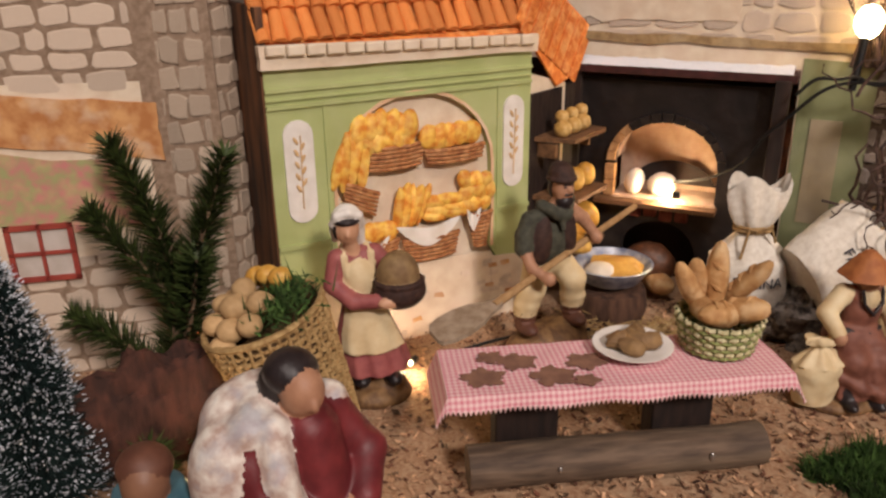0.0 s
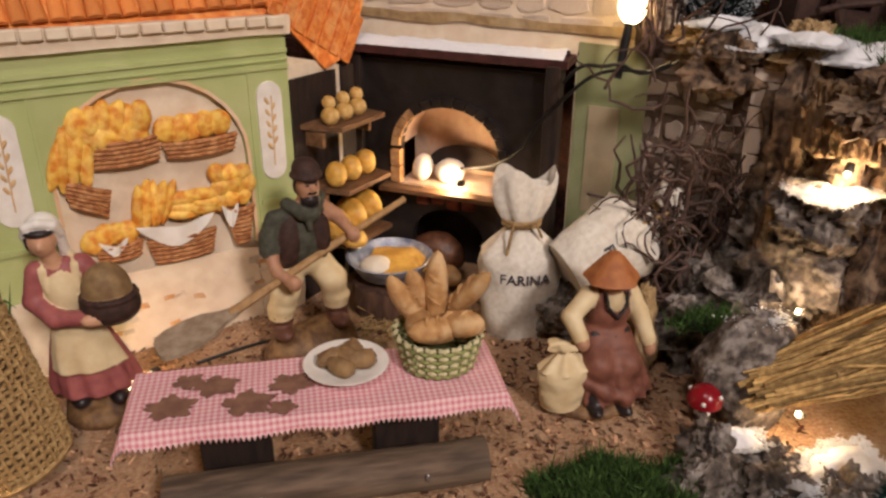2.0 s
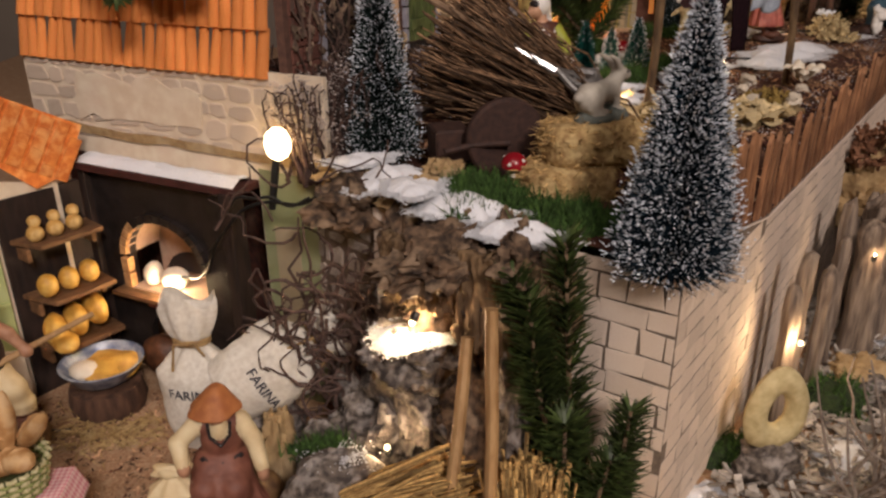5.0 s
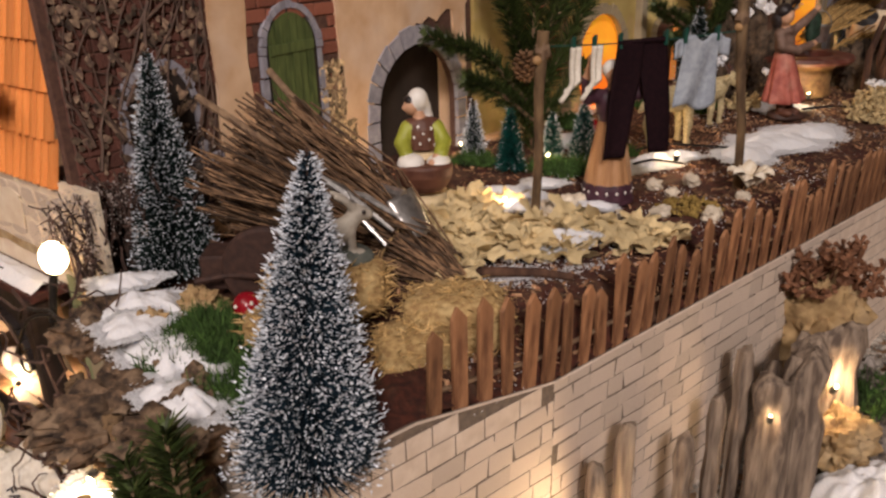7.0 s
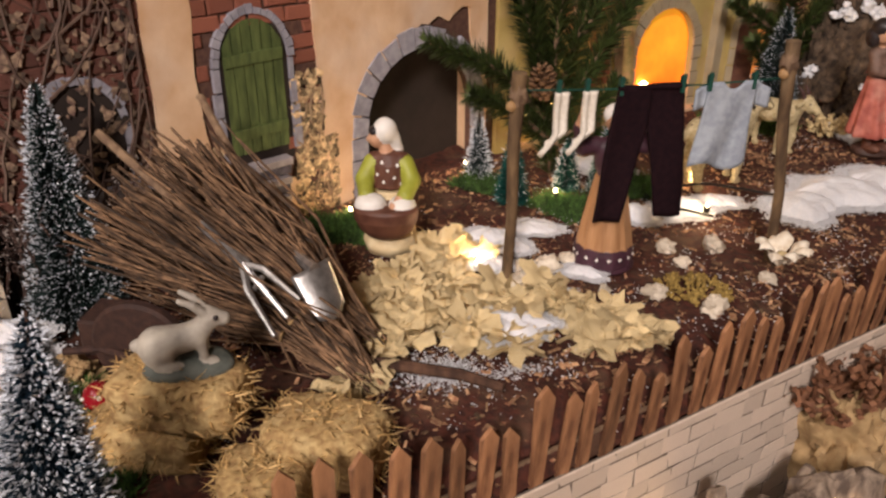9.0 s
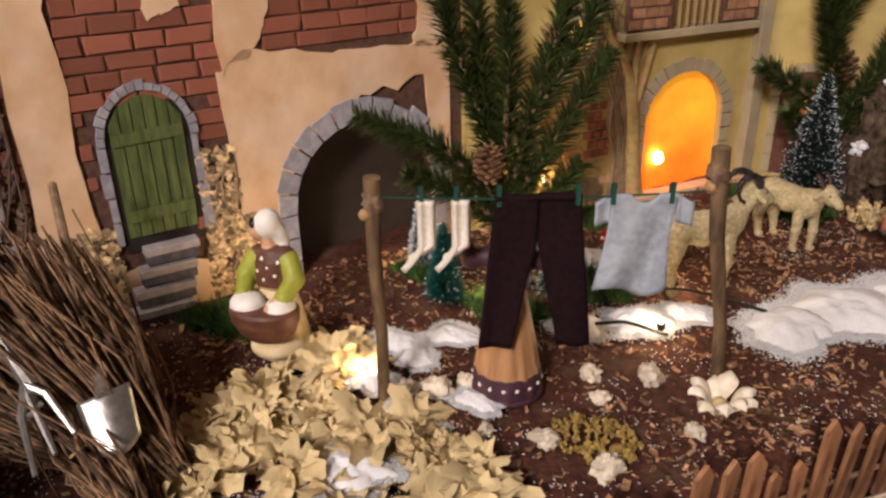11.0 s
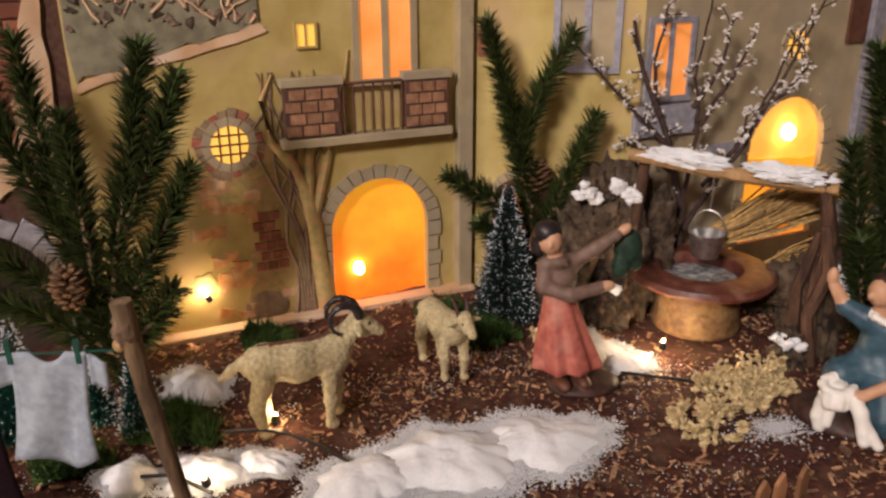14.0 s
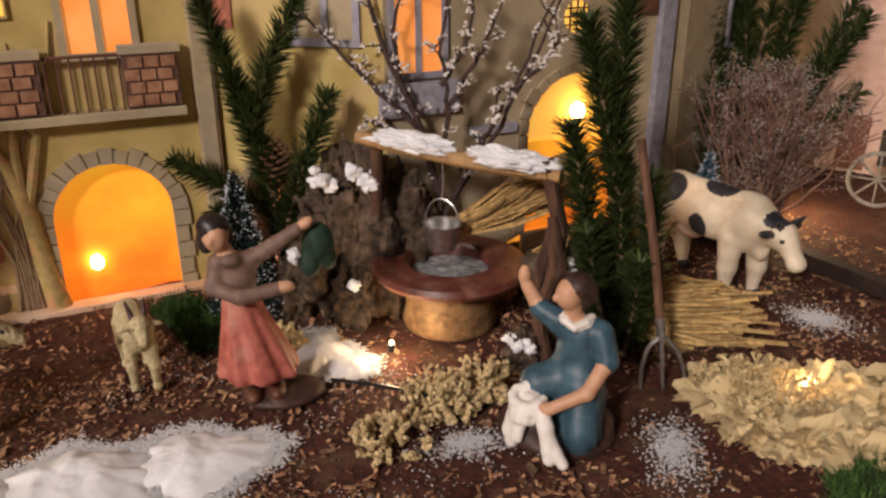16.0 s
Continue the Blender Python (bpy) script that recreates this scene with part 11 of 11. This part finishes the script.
def far_corner():
    t = thing("cart", "small dark cart with pale spoked wheels", "cart", (1.085, 1.50, TZ), -10)
    part("bed", Build().box((0.045, 0.01, 0.045), (0.10, 0.05, 0.012)), DARKW, t)
    part("side", Build().box((0.045, -0.016, 0.062), (0.10, 0.004, 0.026)), DARKW, t)
    for x in (0.0, 0.085):
        w = part("wheel", Build().tube([(x + 0.026 * math.cos(a), -0.024, 0.028 + 0.026 * math.sin(a)) for a in np.linspace(0, 2 * math.pi, 25)], 0.0022, 0, 7), GREYP, t)
        for k in range(8):
            a = math.pi * k / 4
            part("spoke", Build().tube([(x, -0.024, 0.028), (x + 0.025 * math.cos(a), -0.024, 0.028 + 0.025 * math.sin(a))], 0.0010, 0, 5), GREYP, w)
    b = Build().box((0.0, 0.0, 0.006), (0.115, 0.014, 0.012))
    solid("timber_beam", "dark timber beam lying on the chips", "beam", b, DARKW, (1.080, 1.262, TZ), -34)

    def pair(c):
        c.robe([(0, 0, 0, 16, 15), (30, 0, 0, 14, 13), (55, 0, 0, 9, 8.5), (75, 0, 0, 10, 8), (86, 0, 0, 4, 4)], 0, 0.06, 7)
        c.limb([(-9, 0, 78), (-14, -4, 62), (-6, -11, 56)], 4.4, 3.4, 0).limb([(9, 0, 78), (14, -4, 62), (6, -11, 56)], 4.4, 3.4, 0)
        c.ell((0, 0, 94), (7, 7, 8.4), 1, 0.8).ell((0, 0, 100), (10, 10, 3), 2, 0.8).ell((0, 0, 103), (6.5, 6.5, 6), 2, 1)

    figure("distant_figurine", "small painted figurine in red by the far house", (1.135, 1.52, 0.245), 0, pair, [MAROON, SKIND, HAIR])
    solid("platform", "plain pale block carrying a far figurine", "block", Build().box((0, 0, 0.035), (0.05, 0.05, 0.07)), PLASTER, (1.135, 1.52, TZ))


far_corner()
sprig((0, 0, 0), [[(0.965, 1.385, TZ), (0.962, 1.380, 0.28), (0.948, 1.372, 0.40)], [(0.964, 1.384, 0.24), (0.985, 1.385, 0.33), (1.000, 1.385, 0.42)], [(0.964, 1.384, 0.24), (0.945, 1.378, 0.29), (0.930, 1.370, 0.33)],
                  [(0.975, 1.385, 0.26), (1.015, 1.39, 0.32), (1.045, 1.395, 0.40)], [(0.98, 1.39, 0.22), (1.02, 1.385, 0.26), (1.05, 1.38, 0.30)], [(0.965, 1.38, 0.30), (0.972, 1.38, 0.36), (0.972, 1.38, 0.43)], [(0.950, 1.350, TZ), (0.944, 1.345, 0.23), (0.940, 1.340, 0.31)], [(0.955, 1.37, 0.25), (0.925, 1.36, 0.33), (0.912, 1.355, 0.40)]],
      0.015, 4200, seed=91, label="dark cut fir branches behind the dry bush")


# ---- string lights ----
def led(place, watts, holder=(0, 0, -1), bulb=0.0012, cable=True, material=BULB, colour=(1.0, 0.70, 0.40), size=0.0052, label="warm white string-light bulb in a black holder"):
    """A bulb of the string of lights with its black socket; holder: the way from the bulb to its socket."""
    t = thing("string_light", label, "light", place)
    h = np.array(holder, float) / np.linalg.norm(holder)
    b = Build().ball((0, 0, 0), (bulb, bulb, bulb * 1.25), 0, 12, 8)
    part("bulb", b, material, t)
    part("socket", Build().tube([h * bulb * 0.9, h * bulb * 2.0, h * bulb * 5.0], [0.0021, 0.0026, 0.0022], 0, 9), WIRE, t)
    if watts:
        data = bpy.data.lights.new("string_light_glow", "POINT")
        data.energy, data.color, data.shadow_soft_size = watts, colour, size
        ob = new("string_light_glow", data)
        ob.location = place
    return t


LEDS = (((0.271, 0.466, 0.190), 0.20, (-0.15, -0.1, -1)), (tuple(on_oven(0.073, -0.005, 0.0745)), 0.24, (1, -0.6, 0.1)), ((0.350, 0.360, 0.128), 0.20, (0.4, 0.4, 0.6)), ((0.335, 0.352, 0.058), 0.085, (0.2, 0.3, -1)),
        ((0.322, 0.316, 0.022), 0.110, (0.5, 0.4, -0.4)), ((-0.001, 0.407, 0.010), 0.096, (0.4, 0.6, 0.05)), ((-0.074, 0.318, 0.022), 0.096, (-0.3, 0.5, -0.2)), ((0.268, 0.398, 0.046), 0.034, (0.2, 0.5, -0.8)),
        ((0.420, 0.655, 0.186), 0.070, (0, 0.3, -1)), ((0.466, 0.768, 0.186), 0.070, (0, 0.3, -1)), ((0.519, 0.630, 0.181), 0.064, (0.2, 0.3, -1)), ((0.545, 0.735, 0.186), 0.070, (0, 0.3, -1)),
        ((0.640, 0.812, 0.182), 0.045, (0.3, -0.6, -0.3)), ((0.816, 1.008, 0.186), 0.130, (0.02, -0.25, -1)), ((0.897, 1.112, 0.192), 0.160, (0, 0.3, -1)), ((1.049, 1.072, 0.187), 0.109, (0.1, 0.3, -1)),
        ((0.589, 0.420, 0.072), 0.160, (0.4, 0.5, -0.3)), ((0.690, 0.520, 0.085), 0.128, (0, 0.3, -1)), ((0.738, 0.560, 0.084), 0.128, (-0.3, 0.3, -1)), ((0.470, 0.222, 0.060), 0.160, (0, 0.3, -1)),
        # The last bulb is unseen, added behind the bush to brighten the far houses.
        ((0.514, 0.886, 0.204), 0.07,  (0.3, 0.4, -1)), ((0.650, 0.745, 0.186), 0.051, (0, 0.3, -1)), ((1.005, 1.415, 0.215), 0.6, (0, 0.3, -1)))
for place, watts, way in LEDS[1:]:
    led(place, watts * 1.5, way)
# Bulb made oversized so that its shape carries the glare round it.
led((0.2735, 0.466, 0.193), LEDS[0][1] * 1.5, (-0.16, -0.12, -1), 0.0080, label="warm bulb on a black stem by the wall, oversized for its glare")
led((0.776, 0.846, 0.172), 0.006, (0, 0.2, -1), 0.0022, True, BULBR, (1.0, 0.30, 0.16), label="tiny red string-light bulb half buried in snow")
# Bulbs placed before the glowing papers, added as their hot spots.
led(at(1.140, 0.1175, 0.200), 0.0, (-0.81, 0.59, -0.1), 0.0045, label="bulb set before the orange archway paper as its hot spot")
led(at(1.500, 0.033, 0.293), 0.0, (-0.81, 0.59, -0.1), 0.0055, label="bulb set before the yellow archway paper as its hot spot")


def cables():
    g = np.random.default_rng(3)
    runs = ([(0.222, 0.478, 0.120), (0.238, 0.468, 0.140), (0.250, 0.462, 0.156), (0.268, 0.460, 0.160), (0.285, 0.452, 0.158), (0.296, 0.446, 0.166)], [(0.238, 0.470, 0.150), (0.246, 0.464, 0.163), (0.258, 0.460, 0.160), (0.268, 0.460, 0.164), (0.278, 0.455, 0.155), (0.292, 0.448, 0.165)],
            [(0.186, 0.526, 0.080), (0.205, 0.505, 0.088), (0.218, 0.484, 0.104), (0.226, 0.476, 0.125)], [(0.02, 0.425, 0.004), (0.05, 0.435, 0.008), (0.08, 0.452, 0.004), (0.12, 0.455, 0.003)],
            [(0.62, 0.79, 0.177), (0.645, 0.80, 0.181), (0.668, 0.806, 0.178), (0.70, 0.80, 0.178)], [(0.80, 0.965, 0.178), (0.83, 0.970, 0.180), (0.87, 0.978, 0.178)], [(0.61, 0.735, 0.178), (0.63, 0.742, 0.182), (0.655, 0.745, 0.178)])
    for r in runs:
        p = np.array(r)
        s = np.linspace(0, 1, 20)
        q = np.stack([np.interp(s, np.linspace(0, 1, len(p)), p[:, i]) for i in range(3)], 1)
        for _ in range(4):
            q[1:-1] = (q[:-2] + 2 * q[1:-1] + q[2:]) / 4
        solid("light_cable", "thin black cable of the string lights", "cable", Build().tube(q, 0.0011, 0, 7), WIRE)


cables()
